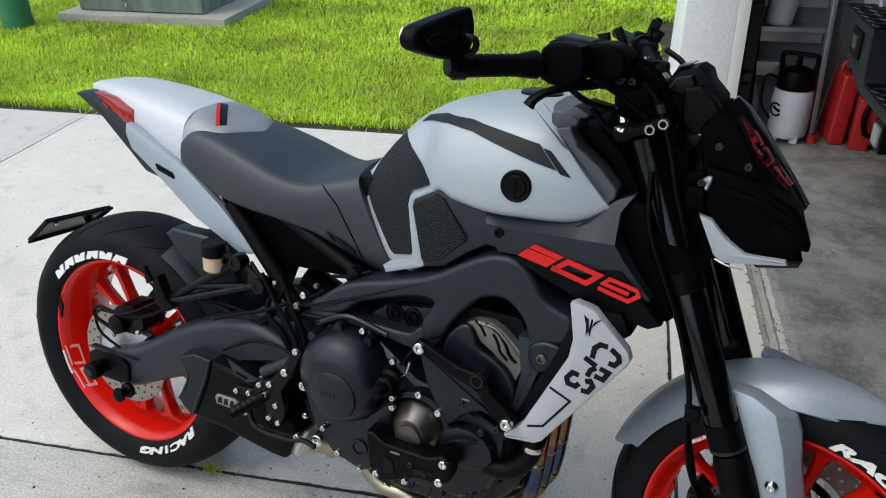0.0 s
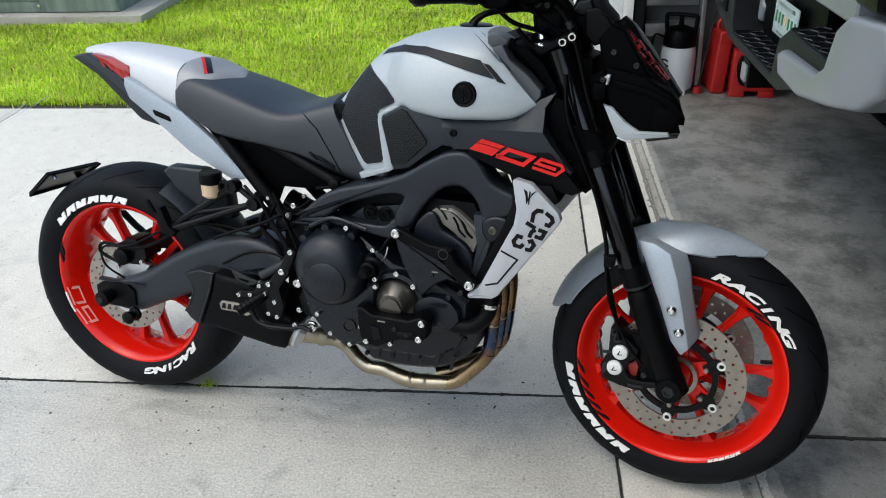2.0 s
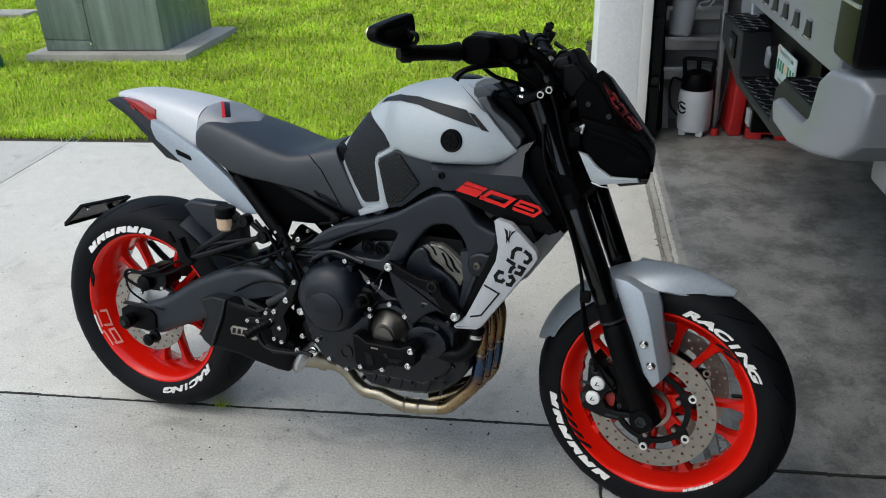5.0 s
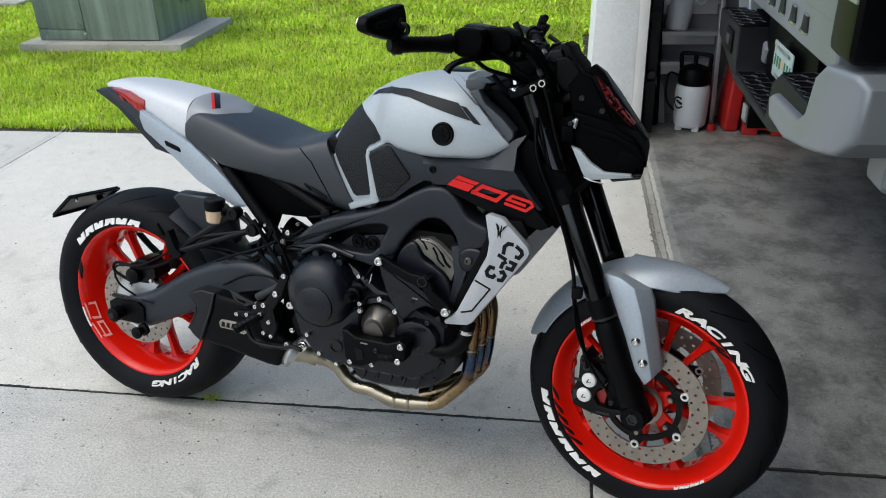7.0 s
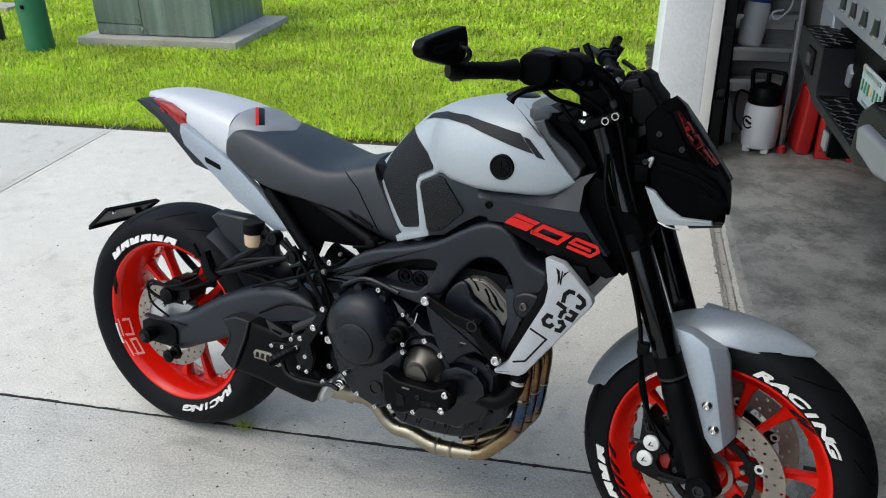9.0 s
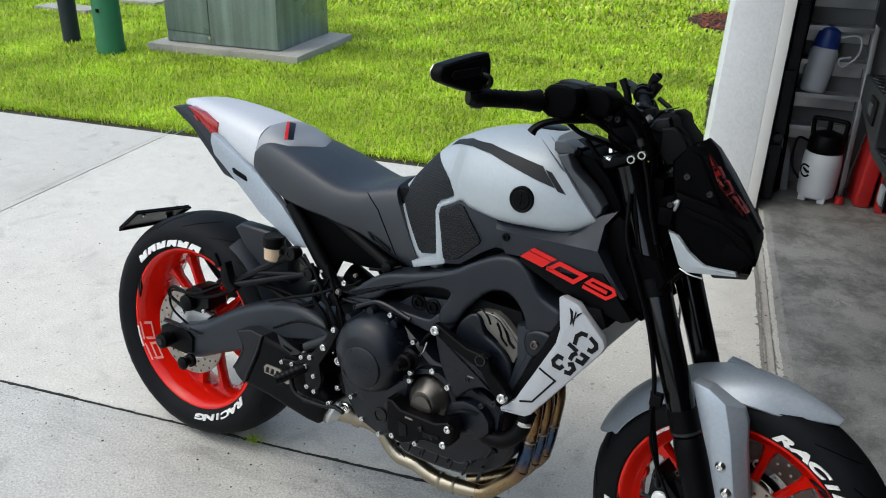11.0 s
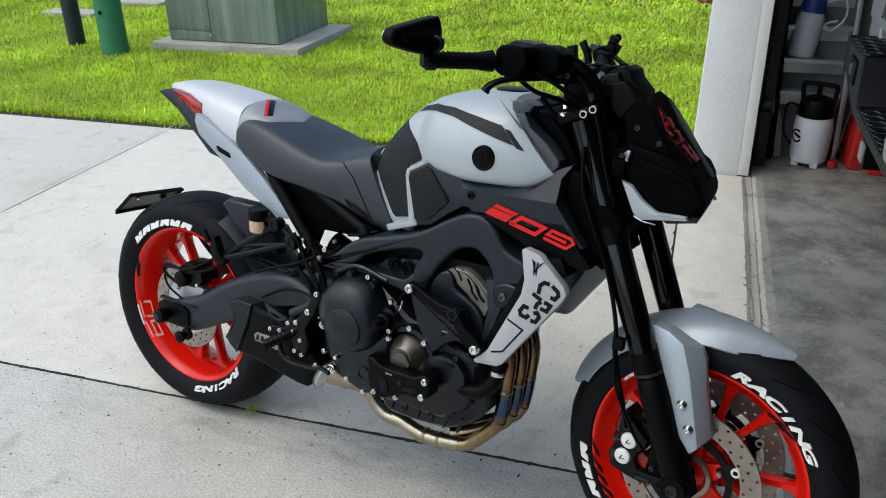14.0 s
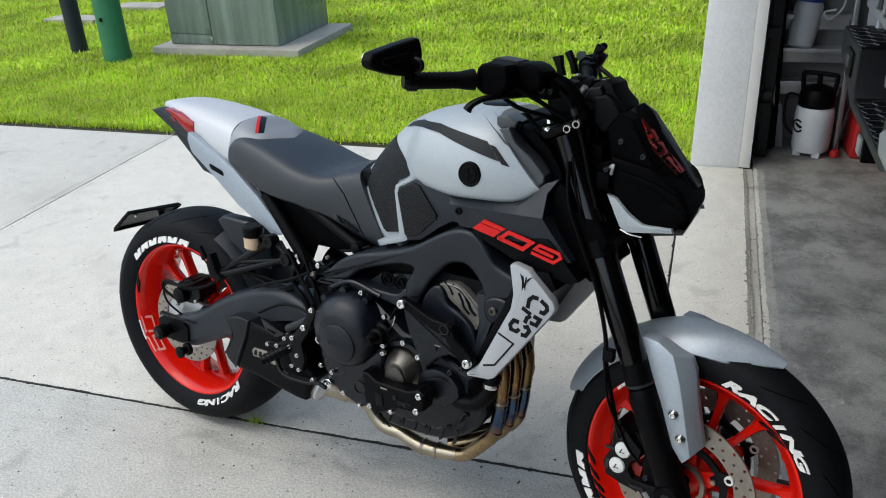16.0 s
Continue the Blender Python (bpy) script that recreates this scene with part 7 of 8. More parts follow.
part("connector", box(1.206, 1.232, -0.118, -0.09, 0.912, 0.945, 0.004), "deep_black", bike)
bolt(1.225, 0.952, -0.118, 0.005, bike, 0.005, "bumper")

# ---- lawn and what stands on it ----
def lawn():
    """Broad grass blades over the lawn, thinner with distance, in one mesh."""
    rng = np.random.default_rng(7)
    u_all, v_all, h_all, w_all = [], [], [], []
    for u0, u1, v0, v1, dens, hh, ww in ((-5.2, 1.34, 2.43, 2.485, 350, 0.042, 0.0055), (-5.2, 1.34, 2.485, 2.55, 9500, 0.062, 0.006), (-5.4, 1.34, 2.55, 3.6, 9500, 0.055, 0.006), (-6.5, 1.34, 3.6, 5.2, 5500, 0.058, 0.0085), (-8.5, 2.6, 5.2, 7.5, 2600, 0.07, 0.013), (-11, 3.5, 7.5, 12.5, 800, 0.085, 0.025)):
        n = int((u1 - u0) * (v1 - v0) * dens)
        u_all.append(rng.uniform(u0, u1, n)), v_all.append(rng.uniform(v0, v1, n))
        h_all.append(rng.uniform(0.55, 1.15, n) * hh), w_all.append(rng.uniform(0.7, 1.2, n) * ww)
    u, v, h, w = (np.concatenate(a) for a in (u_all, v_all, h_all, w_all))
    a = radians(14.2)
    x, y = u * math.cos(a) - v * math.sin(a), u * math.sin(a) + v * math.cos(a)
    # clear of the pad, the posts and the mulch
    px, py = x + 3.806, y - 4.185
    t = radians(14)
    lu, lv = px * math.cos(t) + py * math.sin(t), -px * math.sin(t) + py * math.cos(t)
    keep = ~((np.abs(lu) < 0.71) & (np.abs(lv) < 0.555))
    keep &= (x + 0.13) ** 2 + (y - 8.65) ** 2 > 0.95 ** 2
    x, y, h, w = x[keep], y[keep], h[keep], w[keep]
    n = len(x)
    yaw = rng.uniform(0, 2 * np.pi, n)
    tilt = rng.uniform(0.25, 1.3, n)
    dx, dy = np.cos(yaw), np.sin(yaw)
    sx, sy = -dy * w / 2, dx * w / 2
    z0 = np.full(n, -0.03)
    m1 = h * 0.6
    x1, y1, z1 = x + dx * np.sin(tilt) * m1 * 0.7, y + dy * np.sin(tilt) * m1 * 0.7, z0 + m1 * np.cos(tilt * 0.6)
    x2, y2, z2 = x + dx * np.sin(tilt) * h * 1.25, y + dy * np.sin(tilt) * h * 1.25, z0 + h * np.cos(tilt) * 0.95
    V = np.stack([np.stack([x - sx, y - sy, z0], 1), np.stack([x + sx, y + sy, z0], 1), np.stack([x1 + sx * 0.9, y1 + sy * 0.9, z1], 1), np.stack([x1 - sx * 0.9, y1 - sy * 0.9, z1], 1), np.stack([x2, y2, z2], 1)], 1).reshape(-1, 3)
    base = np.arange(n) * 5
    me = bpy.data.meshes.new("lawn")
    loops = np.concatenate([np.stack([base, base + 1, base + 2, base + 3], 1), ], 0).reshape(-1)
    tris = np.stack([base + 3, base + 2, base + 4], 1).reshape(-1)
    me.vertices.add(len(V)), me.loops.add(len(loops) + len(tris)), me.polygons.add(2 * n)
    me.vertices.foreach_set("co", V.reshape(-1).astype(np.float32))
    me.loops.foreach_set("vertex_index", np.concatenate([loops, tris]).astype(np.int32))
    starts = np.concatenate([np.arange(n) * 4, 4 * n + np.arange(n) * 3])
    me.polygons.foreach_set("loop_start", starts.astype(np.int32))
    me.polygons.foreach_set("use_smooth", np.ones(2 * n, bool))
    me.update(calc_edges=True)
    me.validate()
    return me


grass_mat = bpy.data.materials.new("grass_blades")
grass_mat.use_nodes = True
gn, gl = grass_mat.node_tree.nodes, grass_mat.node_tree.links
gb = gn["Principled BSDF"]
gb.inputs["Roughness"].default_value = 0.55
geo, ramp = gn.new("ShaderNodeNewGeometry"), gn.new("ShaderNodeValToRGB")
ramp.color_ramp.elements[0].color, ramp.color_ramp.elements[1].color = (0.215, 0.36, 0.005, 1), (0.92, 0.95, 0.045, 1)
mid = ramp.color_ramp.elements.new(0.55)
mid.color = (0.57, 0.80, 0.010, 1)
tips = ramp.color_ramp.elements.new(0.97)
tips.color = (0.62, 0.60, 0.14, 1)
gl.new(geo.outputs["Random Per Island"], ramp.inputs[0])
pn, pc = gn.new("ShaderNodeTexNoise"), gn.new("ShaderNodeTexCoord")
pn.inputs["Scale"].default_value, pn.inputs["Detail"].default_value = 1.6, 3
gl.new(pc.outputs["Object"], pn.inputs["Vector"])
pr = gn.new("ShaderNodeMapRange")
pr.inputs[1].default_value, pr.inputs[2].default_value, pr.inputs[3].default_value, pr.inputs[4].default_value = 0.3, 0.7, 0.68, 1.3
gl.new(pn.outputs[0], pr.inputs[0])
gs = gn.new("ShaderNodeVectorMath")
gs.operation = "SCALE"
gl.new(ramp.outputs[0], gs.inputs[0])
gl.new(pr.outputs[0], gs.inputs["Scale"])
gl.new(gs.outputs[0], gb.inputs["Base Color"])
tr_ = gn.new("ShaderNodeBsdfTranslucent")
mx = gn.new("ShaderNodeMixShader")
mx.inputs[0].default_value = 0.35
gl.new(gs.outputs[0], tr_.inputs["Color"])
gl.new(gb.outputs[0], mx.inputs[1])
gl.new(tr_.outputs[0], mx.inputs[2])
gl.new(mx.outputs[0], gn["Material Output"].inputs["Surface"])
grass = new("lawn_grass", lawn())
grass.data.materials.append(grass_mat)
tagged(grass, "bright green broad-bladed lawn grass", "grass", "", "stuff")

# a weed in the joint, and crumbs of dirt on the slabs
bm = bmesh.new()
rw = random.Random(3)
for k in range(46):
    a, l = rw.uniform(0, 6.283), rw.uniform(0.012, 0.035)
    b0 = Vector((rw.gauss(0, 0.012), rw.gauss(0, 0.006), 0))
    tip = b0 + Vector((math.cos(a) * l * 0.8, math.sin(a) * l * 0.8, l * rw.uniform(0.25, 0.9)))
    side = Vector((-math.sin(a), math.cos(a), 0)) * 0.0016
    bm.faces.new([bm.verts.new(p) for p in (b0 - side, b0 + side, tip)])
weed = part("weed", bm, "soil", None)
weed.data.materials.clear()
weed.data.materials.append(grass_mat)
tagged(weed, "small green weed growing in the driveway joint", "weed").matrix_world = pose(0.178, -0.02, 0.001, 0, 0, 14)
bm = bmesh.new()
for k in range(420):
    u, v = rw.uniform(-3.5, 1.5), rw.uniform(-1.5, 2.3)
    if rw.random() < 0.45:
        v = -0.06 + rw.gauss(0, 0.12)
    r = rw.uniform(0.0012, 0.0042)
    q = [bm.verts.new((u + r * math.cos(t_ * 1.2566 + k) * rw.uniform(0.6, 1.4), v + r * math.sin(t_ * 1.2566 + k) * rw.uniform(0.6, 1.4), 0.0004)) for t_ in range(5)]
    top_ = bm.verts.new((u, v, 0.0004 + r * 0.7))
    for t_ in range(5):
        bm.faces.new((q[t_], q[(t_ + 1) % 5], top_))
tagged(part("grit", bm, "dirt", None, smooth=False), "dark crumbs of dirt on the concrete", "dirt", "", "stuff").matrix_world = D

# utility cabinet on its pad
PADM = pose(-3.806, 4.185, 0, 0, 0, 14)
thing("cabinet_pad", box(-0.73, 0.73, -0.575, 0.575, -0.04, 0.055, 0.012), "slab", PADM, "weathered concrete pad in the grass under a cabinet", "concrete pad")
cab = thing("utility_cabinet", box(-0.58, 0.60, -0.50, 0.46, 0.055, 0.83, 0.012), "green_metal", PADM @ Matrix.Translation((-0.0593, 0.065, 0)) @ Matrix.Diagonal((0.932, 1.01, 1, 1)), "grey-green painted steel utility cabinet on a pad", "utility cabinet")
part("cabinet_door", prism([(-0.575, 0.16), (-0.115, 0.15), (-0.115, 0.80), (-0.575, 0.80)], -0.512, -0.502, 0.004), "green_metal", cab)
part("cabinet_door", prism([(-0.105, 0.065), (0.590, 0.065), (0.590, 0.80), (-0.105, 0.80)], -0.516, -0.502, 0.004), "green_metal", cab)
part("cabinet_skirt", prism([(-0.575, 0.065), (-0.115, 0.065), (-0.115, 0.142), (-0.575, 0.152)], -0.508, -0.502, 0.003), "green_metal", cab)
part("cabinet_lid", box(-0.61, 0.63, -0.53, 0.49, 0.832, 0.88, 0.015), "green_metal", cab)
part("hasp", box(-0.125, -0.10, -0.525, -0.514, 0.10, 0.125, 0.003), "chrome", cab)
# posts
post = thing("utility_pedestal", lathe([(0, -0.03), (0.118, -0.03), (0.119, 0.05), (0.114, 0.07), (0.112, 0.95), (0.105, 1.0), (0, 1.01)], 32, axis="z"), "green_plastic", pose(-4.53, 3.20, 0), "round green plastic utility pedestal in the lawn", "utility pedestal")
part("pedestal_latch", box(0.02, 0.05, -0.12, -0.108, 0.34, 0.37, 0.003), "matt_black", post)
thing("marker_post", lathe([(0, -0.03), (0.075, -0.03), (0.075, 1.0), (0.06, 1.02), (0, 1.02)], 28, axis="z"), "post_black", pose(-5.19, 3.29, 0), "dark round marker post standing in the lawn", "post")
thing("ground_box_lid", box(-0.35, 0.35, -0.14, 0.14, -0.03, 0.03, 0.01), "slab", pose(-6.7, 4.35, 0, 0, 0, 12), "pale concrete ground box lid in the grass", "lid")
thing("ground_box_lid", box(-0.35, 0.35, -0.16, 0.16, -0.03, 0.03, 0.01), "slab", pose(-6.6, 5.2, 0, 0, 0, 12), "pale concrete ground box lid in the grass", "lid")
rng = random.Random(5)
bm = bmesh.new()
for k in range(700):
    a, r = rng.uniform(0, 6.283), 0.93 * math.sqrt(rng.random())
    c = Vector((r * math.cos(a), r * math.sin(a), 0.0 + 0.05 * (1 - r) + rng.uniform(0, 0.025)))
    d = Vector((rng.uniform(-1, 1), rng.uniform(-1, 1), rng.uniform(-0.3, 0.3))).normalized() * rng.uniform(0.02, 0.05)
    e = d.cross(Vector((0, 0, 1))).normalized() * rng.uniform(0.006, 0.014)
    q = [bm.verts.new(c + s1 * d + s2 * e + Vector((0, 0, s3))) for s3 in (0, 0.006) for s1, s2 in ((-1, -1), (1, -1), (1, 1), (-1, 1))]
    for f in ((0, 1, 2, 3), (7, 6, 5, 4), (0, 4, 5, 1), (1, 5, 6, 2), (2, 6, 7, 3), (3, 7, 4, 0)):
        bm.faces.new([q[i] for i in f])
tagged(part("mulch", bm, "mulch", None, smooth=False), "red wood mulch ring in the lawn", "mulch", "", "stuff").matrix_world = pose(-0.13, 8.65, -0.02)
thing("sidewalk", box(-12, 6, 7.6, 9.1, -0.06, -0.004, 0.004), "drive", D @ pose(0, 2.6, 0), "pale concrete sidewalk beyond the lawn", "sidewalk", "structure")

# ---- pickup truck in the garage: u along it, v across, in the driveway's axes ----
truck = thing("pickup_truck", None, "", D, "silver pickup truck parked in the garage with a step bumper", "truck")
TC = 1.13


def across(outline, u0, u1, bevel=0.006, seg=2, bm=None):
    """A piece with its outline in v and z, from u0 to u1."""
    bm = bmesh.new()
    prism([(v, z) for v, z in outline], u0, u1, bevel, seg, bm)
    bmesh.ops.transform(bm, matrix=Matrix(((0, 1, 0, 0), (1, 0, 0, 0), (0, 0, 1, 0), (0, 0, 0, 1))), verts=bm.verts)
    return bm


core = part("bumper_core", across([(0.32, 0.72), (0.34, 0.78), (0.44, 0.79), (0.80, 0.79), (0.885, 0.74), (0.915, 0.612), (1.50, 0.612), (1.515, 0.64), (1.52, 0.79), (1.96, 0.79), (1.96, 0.68), (1.70, 0.62), (1.52, 0.575), (0.84, 0.580), (0.60, 0.655)], 1.885, 2.06, 0.012, 3), "step_plastic", truck, "dark grey plastic step bumper")
for v0, v1, z, u0, u1 in ((0.345, 0.80, 0.792, 1.892, 2.0), (1.53, 1.93, 0.792, 1.892, 2.01), (0.95, 1.50, 0.614, 1.895, 2.0)):
    part("step_pad", box(u0, u1, v0, v1, z - 0.004, z + 0.004, 0.003), "matt_black", core)
    r = 0.040
    for i in range(int((v1 - v0) / (r * 1.75))):
        for j in range(2):
            cu_, cv_ = u0 + 0.030 + j * 0.050, v0 + 0.035 + i * r * 1.75 + (j % 2) * r * 0.87
            if cv_ + r * 0.8 > v1:
                continue
            ring_ = [(cu_ + r * 0.8 * math.cos(radians(60 * k)), cv_ + r * 0.8 * math.sin(radians(60 * k)), z + 0.005) for k in range(5)]
            part("step_ridge", tube(ring_, 0.0024, 5, 1), "ridge", core)
part("bumper_face", across([(0.86, 0.605), (1.44, 0.605), (1.51, 0.78), (1.51, 0.86), (0.80, 0.86), (0.79, 0.79)], 1.995, 2.06, 0.006), "matt_black", truck)
part("trailer_plug", box(1.876, 1.892, 1.60, 1.73, 0.665, 0.76, 0.007), "matt_black", core)
part("plug_lid", box(1.870, 1.880, 1.635, 1.695, 0.695, 0.74, 0.005), "ridge", core)
part("hitch", box(1.90, 2.06, 1.22, 1.32, 0.465, 0.565, 0.008), "matt_black", truck)
part("hitch_socket", box(1.892, 1.91, 1.238, 1.302, 0.483, 0.547, 0.004), "old_alu", truck)
silver = [(0.805, 0.715), (0.77, 0.652), (0.57, 0.648), (0.35, 0.692), (0.20, 0.725), (0.145, 0.78), (0.14, 0.92), (0.18, 0.95), (0.30, 0.945), (0.355, 0.90), (0.39, 0.79), (0.45, 0.752), (0.76, 0.737)]
end = across(silver, 1.860, 2.12, 0.020, 5)
for k in range(9):
    bmesh.ops.bisect_plane(end, geom=end.verts[:] + end.edges[:] + end.faces[:], plane_co=(0, 0.17 + 0.025 * k, 0), plane_no=(0, 1, 0))
for v in end.verts:
    v.co.x += 1.3 * max(0.0, 0.37 - v.co.y) ** 2
part("bumper_end", end, "truck_silver", truck, "silver bumper end cap")
part("bumper_end", across([(2 * TC - v, z) for v, z in silver[::-1]], 1.985, 2.12, 0.018, 3), "truck_silver", truck, "silver bumper end cap")
lp = part("number_plate", box(1.962, 1.968, 0.965, 1.230, 0.68, 0.808, 0.003), "plate", truck, "white number plate with plain bars")
for i in range(7):
    v = 0.975 + 0.036 * i
    if i != 3:
        part("plate_bar", box(1.9595, 1.963, v, v + 0.013, 0.724, 0.762), "green_plastic", lp)
part("plate_bar", lathe([(0, 1.9595), (0.017, 1.9595), (0.019, 1.963), (0, 1.963)], 16, (0, 1.093, 0.745), axis="x"), "amber", lp)
part("plate_bar", box(1.9595, 1.963, 1.00, 1.19, 0.785, 0.797), "green_metal", lp)
part("plate_bar", box(1.9595, 1.963, 1.02, 1.17, 0.688, 0.697), "green_metal", lp)
part("plate_bar", box(1.9595, 1.963, 1.205, 1.225, 0.79, 0.805), "amber", lp)
gate = part("tailgate", box(1.93, 2.01, TC - 0.71, TC + 0.71, 0.885, 1.40, 0.016, 3), "truck_silver", truck, "silver tailgate")
part("gate_crease", across([(TC - 0.705, 1.02), (TC + 0.705, 1.02), (TC + 0.705, 1.34), (TC - 0.705, 1.34)], 1.920, 1.935, 0.008), "truck_silver", gate)
# maker's word as plain blocks
for i in range(6):
    v = 1.56 - i * 0.152
    part("letter_block", across([(v, 0.932), (v - 0.074, 0.932), (v - 0.060, 0.986), (v - 0.016, 0.986)], 1.923, 1.932, 0.002), "bumper", gate)
    # bright bars stand in for the highlights along the letters' edges
    part("letter_edge", across([(v + 0.001, 0.929), (v - 0.075, 0.929), (v - 0.074, 0.936), (v, 0.936)], 1.921, 1.930, 0.001), "chrome", gate)
    part("letter_edge", across([(v - 0.014, 0.984), (v - 0.062, 0.984), (v - 0.060, 0.988), (v - 0.016, 0.988)], 1.921, 1.930, 0.001), "old_alu", gate)
for s in (-1, 1):
    e = TC + s * 0.83
    lt = part("tail_light", box(1.885, 2.05, e - 0.115, e + (0.075 if s < 0 else 0.115), 0.965, 1.38, 0.03, 3), "black", truck, "smoked dark tail light")
    part("light_line", box(1.881, 1.90, e - 0.10, e + 0.10, 1.115, 1.125, 0.002), "alu", lt)
    part("bed_side", box(2.03, 3.9, *sorted((TC + s * 0.94, TC + s * 0.80)), 0.62, 1.42, 0.03, 3), "truck_silver", truck)
    for u in (2.95, 6.15):
        w = part("wheel", lathe([(0.20, s * 0.1), (0.36, s * 0.1), (0.385, s * 0.06), (0.385, -s * 0.06), (0.36, -s * 0.1), (0.20, -s * 0.1)], 40, (u, TC + s * 0.80, 0.39), closed=True), "rubber", truck)
        part("wheel_rim", lathe([(0, s * 0.06), (0.08, s * 0.08), (0.20, s * 0.05), (0.215, s * 0.09), (0.215, -s * 0.09), (0.0, -s * 0.05)], 30, (u, TC + s * 0.80, 0.39)), "alu", w)
    part("cab_side", prism([(3.92, 0.5), (7.2, 0.5), (7.2, 0.95), (6.0, 1.12), (5.5, 1.75), (4.2, 1.78), (3.92, 1.42)], *sorted((TC + s * 0.93, TC + s * 0.86)), 0.02), "truck_silver", truck)
part("cab", prism([(3.95, 0.5), (7.15, 0.5), (7.15, 0.92), (5.95, 1.1), (5.45, 1.73), (4.25, 1.76), (3.95, 1.42)], TC - 0.85, TC + 0.85, 0.05), "gloss_black", truck)
part("bed_floor", box(2.02, 3.93, TC - 0.80, TC + 0.80, 0.72, 0.80), "matt_black", truck)
part("rear_axle", rod((2.95, TC - 0.7, 0.39), (2.95, TC + 0.7, 0.39), 0.06), "matt_black", truck)
part("spare_wheel", lathe([(0, -0.09), (0.30, -0.09), (0.36, -0.05), (0.36, 0.05), (0.30, 0.09), (0, 0.09)], 32, (2.55, TC, 0.60), axis="z"), "rubber", truck)

# ---- along the garage's side wall ----
def sprayer(m, cap, tall, label):
    """A pump sprayer: a plastic bottle on feet with a pump head, handle and hose."""
    s = thing("pump_sprayer", lathe([(0, 0.02), (0.070, 0.02), (0.082, 0.03), (0.086, 0.06), (0.088, 0.20), (0.084, 0.245), (0.070, 0.268), (0, 0.27)], 36, axis="z"), "jug", m, label, "sprayer", group="pump sprayers")
    for k in range(4):
        a = radians(45 + 90 * k)
        part("foot", box(0.062 * math.cos(a) - 0.018, 0.062 * math.cos(a) + 0.018, 0.062 * math.sin(a) - 0.018, 0.062 * math.sin(a) + 0.018, 0.0, 0.04, 0.006), "jug", s)
    part("collar", lathe([(0, 0.258), (0.080, 0.258), (0.082, 0.265), (0.078, 0.325), (0.066, 0.345), (0.03, 0.36), (0, 0.365)], 30, axis="z"), cap, s)
    if tall:
        part("handle", tube([(-0.066, 0, 0.325), (-0.074, 0, 0.40), (-0.060, 0, 0.418), (0.060, 0, 0.418), (0.076, 0, 0.40), (0.070, 0, 0.325)], 0.011, 10, 3), cap, s)
        part("pump_rod", rod((0, 0, 0.36), (0, 0, 0.415), 0.012), cap, s)
    part("hose", tube([(-0.06, -0.03, 0.30), (-0.12, -0.05, 0.31), (-0.115, -0.075, 0.18), (-0.07, -0.085, 0.12)], 0.006, 8), "matt_black", s)
    arc = [(-0.052 + 0.026 * math.cos(radians(a)), 0.162 + 0.030 * math.sin(radians(a))) for a in range(50, 331, 20)]
    part("mark", stroke(arc, 0.009, 0, "matt_black", s, "mark_stroke").data.copy(), "matt_black", s)
    part("mark", stroke([(-0.066, 0.172), (-0.052, 0.166), (-0.040, 0.160), (-0.030, 0.162)], 0.013, 0, "matt_black", s, "mark_stroke").data.copy(), "matt_black", s)
    for o in s.children:
        if o.name.startswith(("mark",)):
            o.data.transform(Matrix.Translation((0, -0.0, 0)))
            for v in o.data.vertices:
                v.co.y -= math.sqrt(max(0.0, 0.0895 ** 2 - v.co.x ** 2)) if abs(v.co.x) < 0.0895 else 0
    return s


sprayer(D @ pose(1.904, 2.62, 0.006, 0, 0, -20) @ Matrix.Diagonal((1.06, 1.06, 1.00, 1)), "matt_black", True, "white plastic pump sprayer with a black pump head on the floor")
hang = thing("pump_sprayer", lathe([(0, 0.0), (0.050, 0.0), (0.062, 0.012), (0.068, 0.10), (0.068, 0.20), (0.055, 0.228), (0, 0.233)], 32, axis="z"), "jug", D @ pose(1.80, 2.76, 0.526, -4, 6, 0), "white plastic sprayer bottle with a blue cap on a ladder step", "sprayer", group="pump sprayers")
part("cap", lathe([(0, 0.215), (0.058, 0.215), (0.060, 0.25), (0.048, 0.31), (0.02, 0.33), (0, 0.33)], 28, axis="z"), "blue", hang)
part("cord", tube([(0.05, -0.03, 0.28), (0.13, -0.05, 0.30), (0.15, -0.05, 0.22), (0.10, -0.05, 0.15), (0.07, -0.05, 0.18), (0.12, -0.05, 0.20)], 0.005, 8), "jug", hang)

ladder = thing("step_ladder", None, "", D, "folded aluminium step ladder leaning on the garage wall", "ladder")
for u in (1.705, 2.035):
    part("ladder_rail", prism([(0, 0), (0.06, 0), (0.06, 2.1), (0, 2.1)], -0.012, 0.012, 0.003), "alu", ladder).matrix_basis = pose(u, 2.68, 0.006, 0, 0, 90) @ pose(0, 0, 0, 0, 6, 0)
for k in range(1, 7):
    z = 0.180 + 0.165 * k
    v = 2.685 + 0.085 * z
    part("ladder_step", box(1.72, 2.022, v, v + 0.085, z - 0.012, z + 0.012, 0.004), "alu", ladder)
    part("step_back", box(1.722, 2.020, v + 0.070, v + 0.084, z - 0.075, z - 0.013, 0.002), "alu", ladder)
track = thing("garage_door_track", box(1.61, 1.66, 2.52, 2.56, 0.006, 2.2, 0.003), "bumper", D @ pose(0.03, 0, 0), "dark vertical steel garage door track beside the jamb", "door track")
for z in (0.25, 0.62, 0.98, 1.5):
    part("track_bracket", box(1.592, 1.65, 2.50, 2.60, z, z + 0.05, 0.003), "bumper", track)
part("track_roller", lathe([(0, -0.02), (0.02, -0.02), (0.022, 0.0), (0, 0.02)], 16, (1.63, 2.51, 0.34)), "ridge", track)
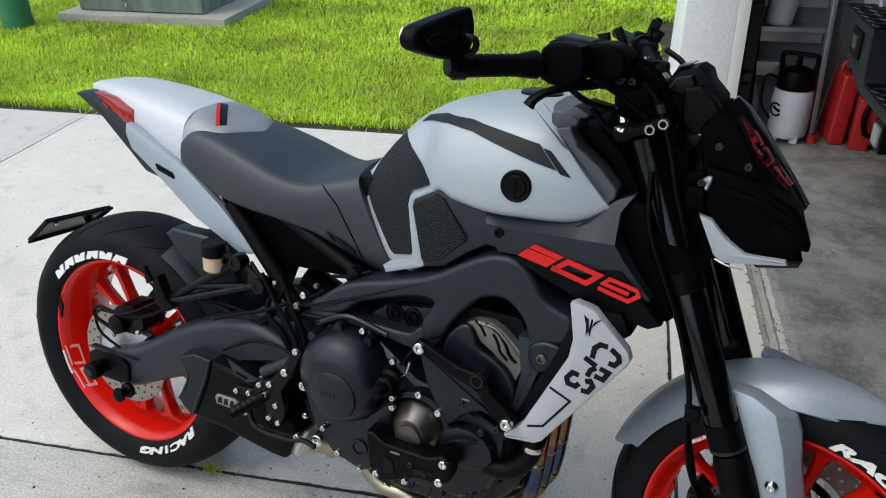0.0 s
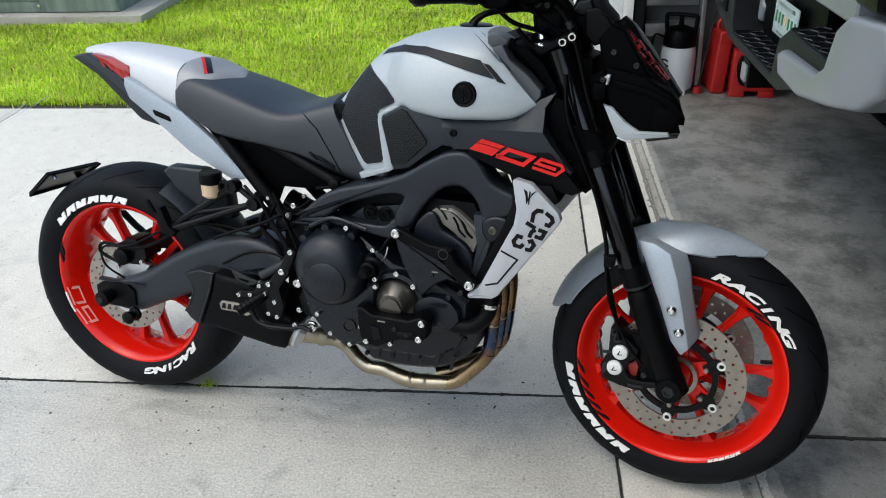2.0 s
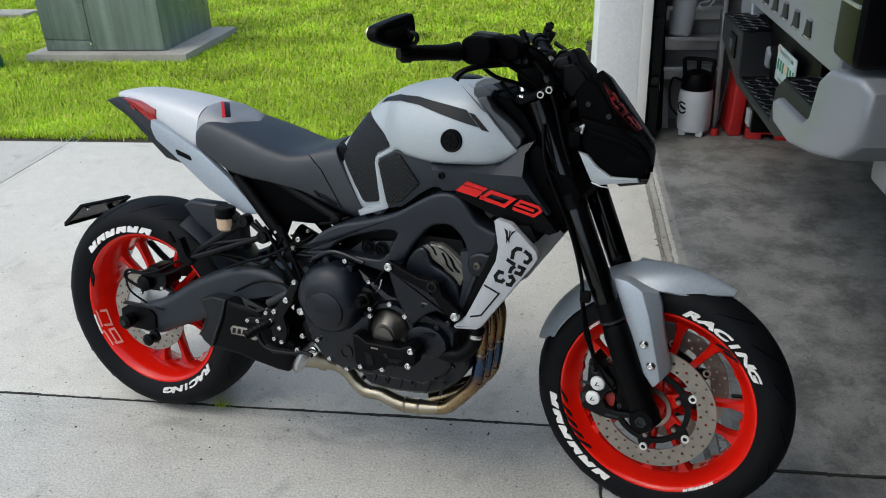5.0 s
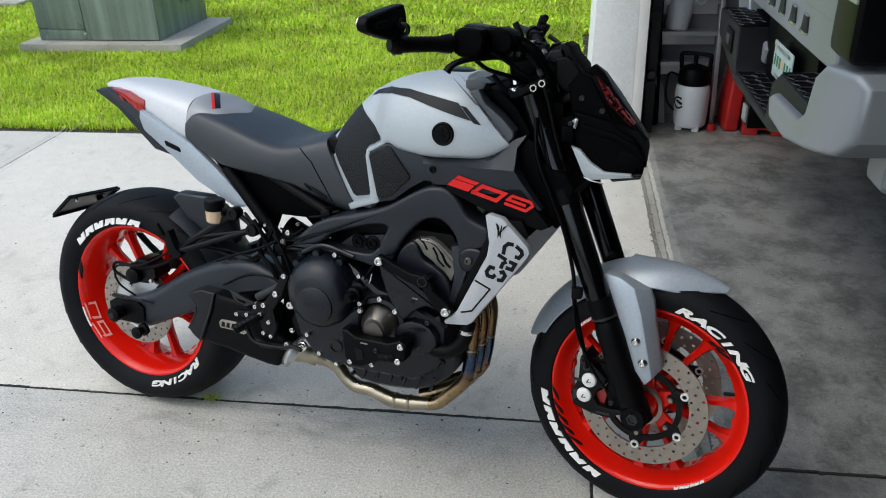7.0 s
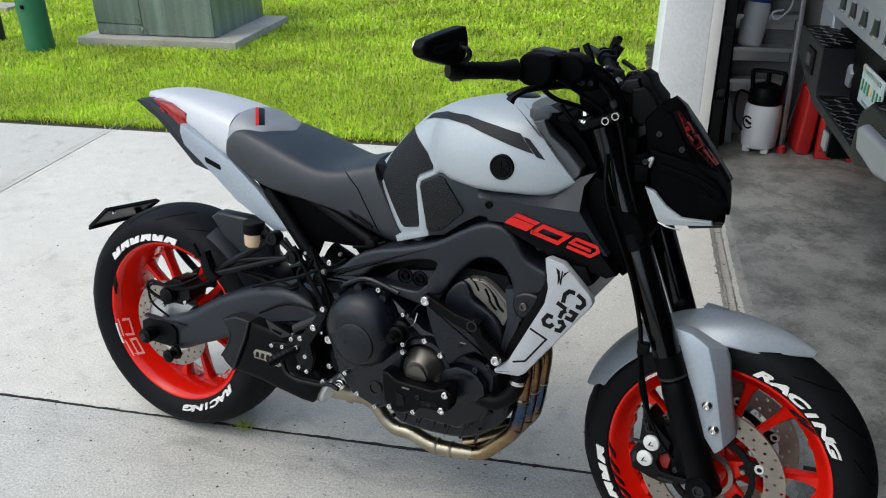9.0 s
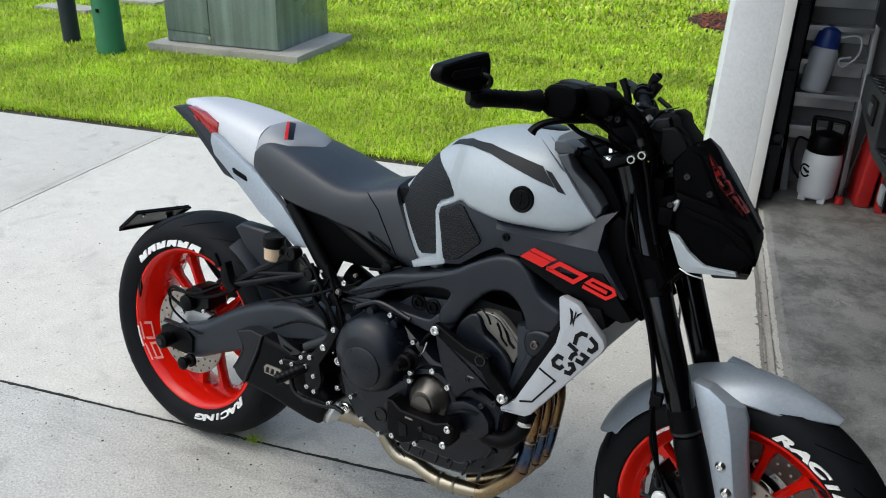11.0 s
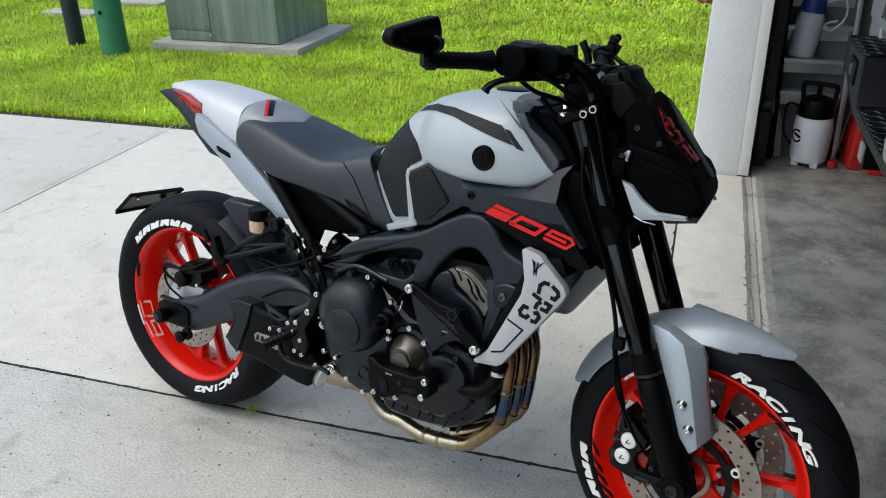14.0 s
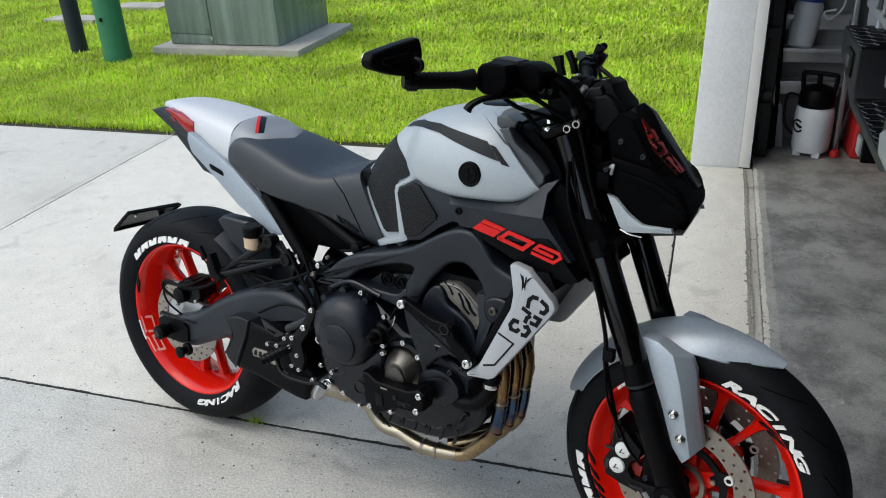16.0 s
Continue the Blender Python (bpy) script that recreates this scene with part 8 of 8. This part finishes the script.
part("track_cable", rod((1.60, 2.51, 0.02), (1.60, 2.51, 2.1), 0.003, 6), "bumper", track)
for k, (u, v, t) in enumerate(((1.68, 2.66, 2), (1.73, 2.70, -2), (1.66, 2.74, 1))):
    h = thing("tool_handle", rod((0, 0, 0), (0, 0, 1.5), 0.014, 10), "matt_black", D @ pose(u, v, 0.006, -4, t, 0), "dark long-handled garden tool leaning in the corner", "garden tool", group="garden tools")
    part("tool_head", prism([(-0.05, 0.0), (0.05, 0.0), (0.035, 0.20), (0.012, 0.26), (-0.012, 0.26), (-0.035, 0.20)], -0.006, 0.006, 0.003), "band" if k else "matt_black", h)


def fuel_can(m, w, d, h, label):
    can = thing("fuel_can", box(-w / 2, w / 2, -d / 2, d / 2, 0, h, 0.02, 3), "red_plastic", m, label, "fuel can", group="fuel cans")
    part("can_handle", tube([(-w * 0.3, 0, h - 0.01), (-w * 0.28, 0, h + 0.035), (w * 0.28, 0, h + 0.035), (w * 0.3, 0, h - 0.01)], 0.011, 8, 3), "red_plastic", can)
    part("can_rib", box(-w * 0.36, w * 0.36, -d / 2 - 0.006, -d / 2 + 0.004, h * 0.2, h * 0.8, 0.004), "red_plastic", can)
    part("can_spout", tube([(w * 0.25, 0, h), (w * 0.45, -0.02, h + 0.03), (w * 0.55, -0.04, h - 0.02)], 0.016, 10), "matt_black", can)
    return can


fuel_can(D @ pose(2.115, 2.66, 0.006, 0, 3, 4), 0.075, 0.20, 0.34, "tall red plastic fuel can by the wall")
low = fuel_can(D @ pose(2.295, 2.57, 0.036, 0, 0, -6), 0.23, 0.15, 0.22, "low red plastic fuel can with a black spout")
for x in (-0.075, 0.075):
    part("can_foot", box(x - 0.04, x + 0.04, -0.072, 0.072, -0.030, 0.01, 0.008), "red_plastic", low)
part("spout_holder", tube([(-0.07, -0.085, 0.20), (-0.085, -0.10, 0.14), (-0.07, -0.10, 0.07), (-0.04, -0.09, 0.05)], 0.012, 10), "matt_black", low)
pole = thing("walking_pole", rod((0, 0, 0.03), (0.075, 0.10, 0.42), 0.004, 8), "ridge", D @ pose(2.02, 2.59, 0.006), "thin dark pole with a red foot on the garage floor", "pole")
part("pole_foot", lathe([(0, 0), (0.022, 0), (0.024, 0.01), (0.020, 0.035), (0, 0.04)], 18, axis="z"), "red_plastic", pole)
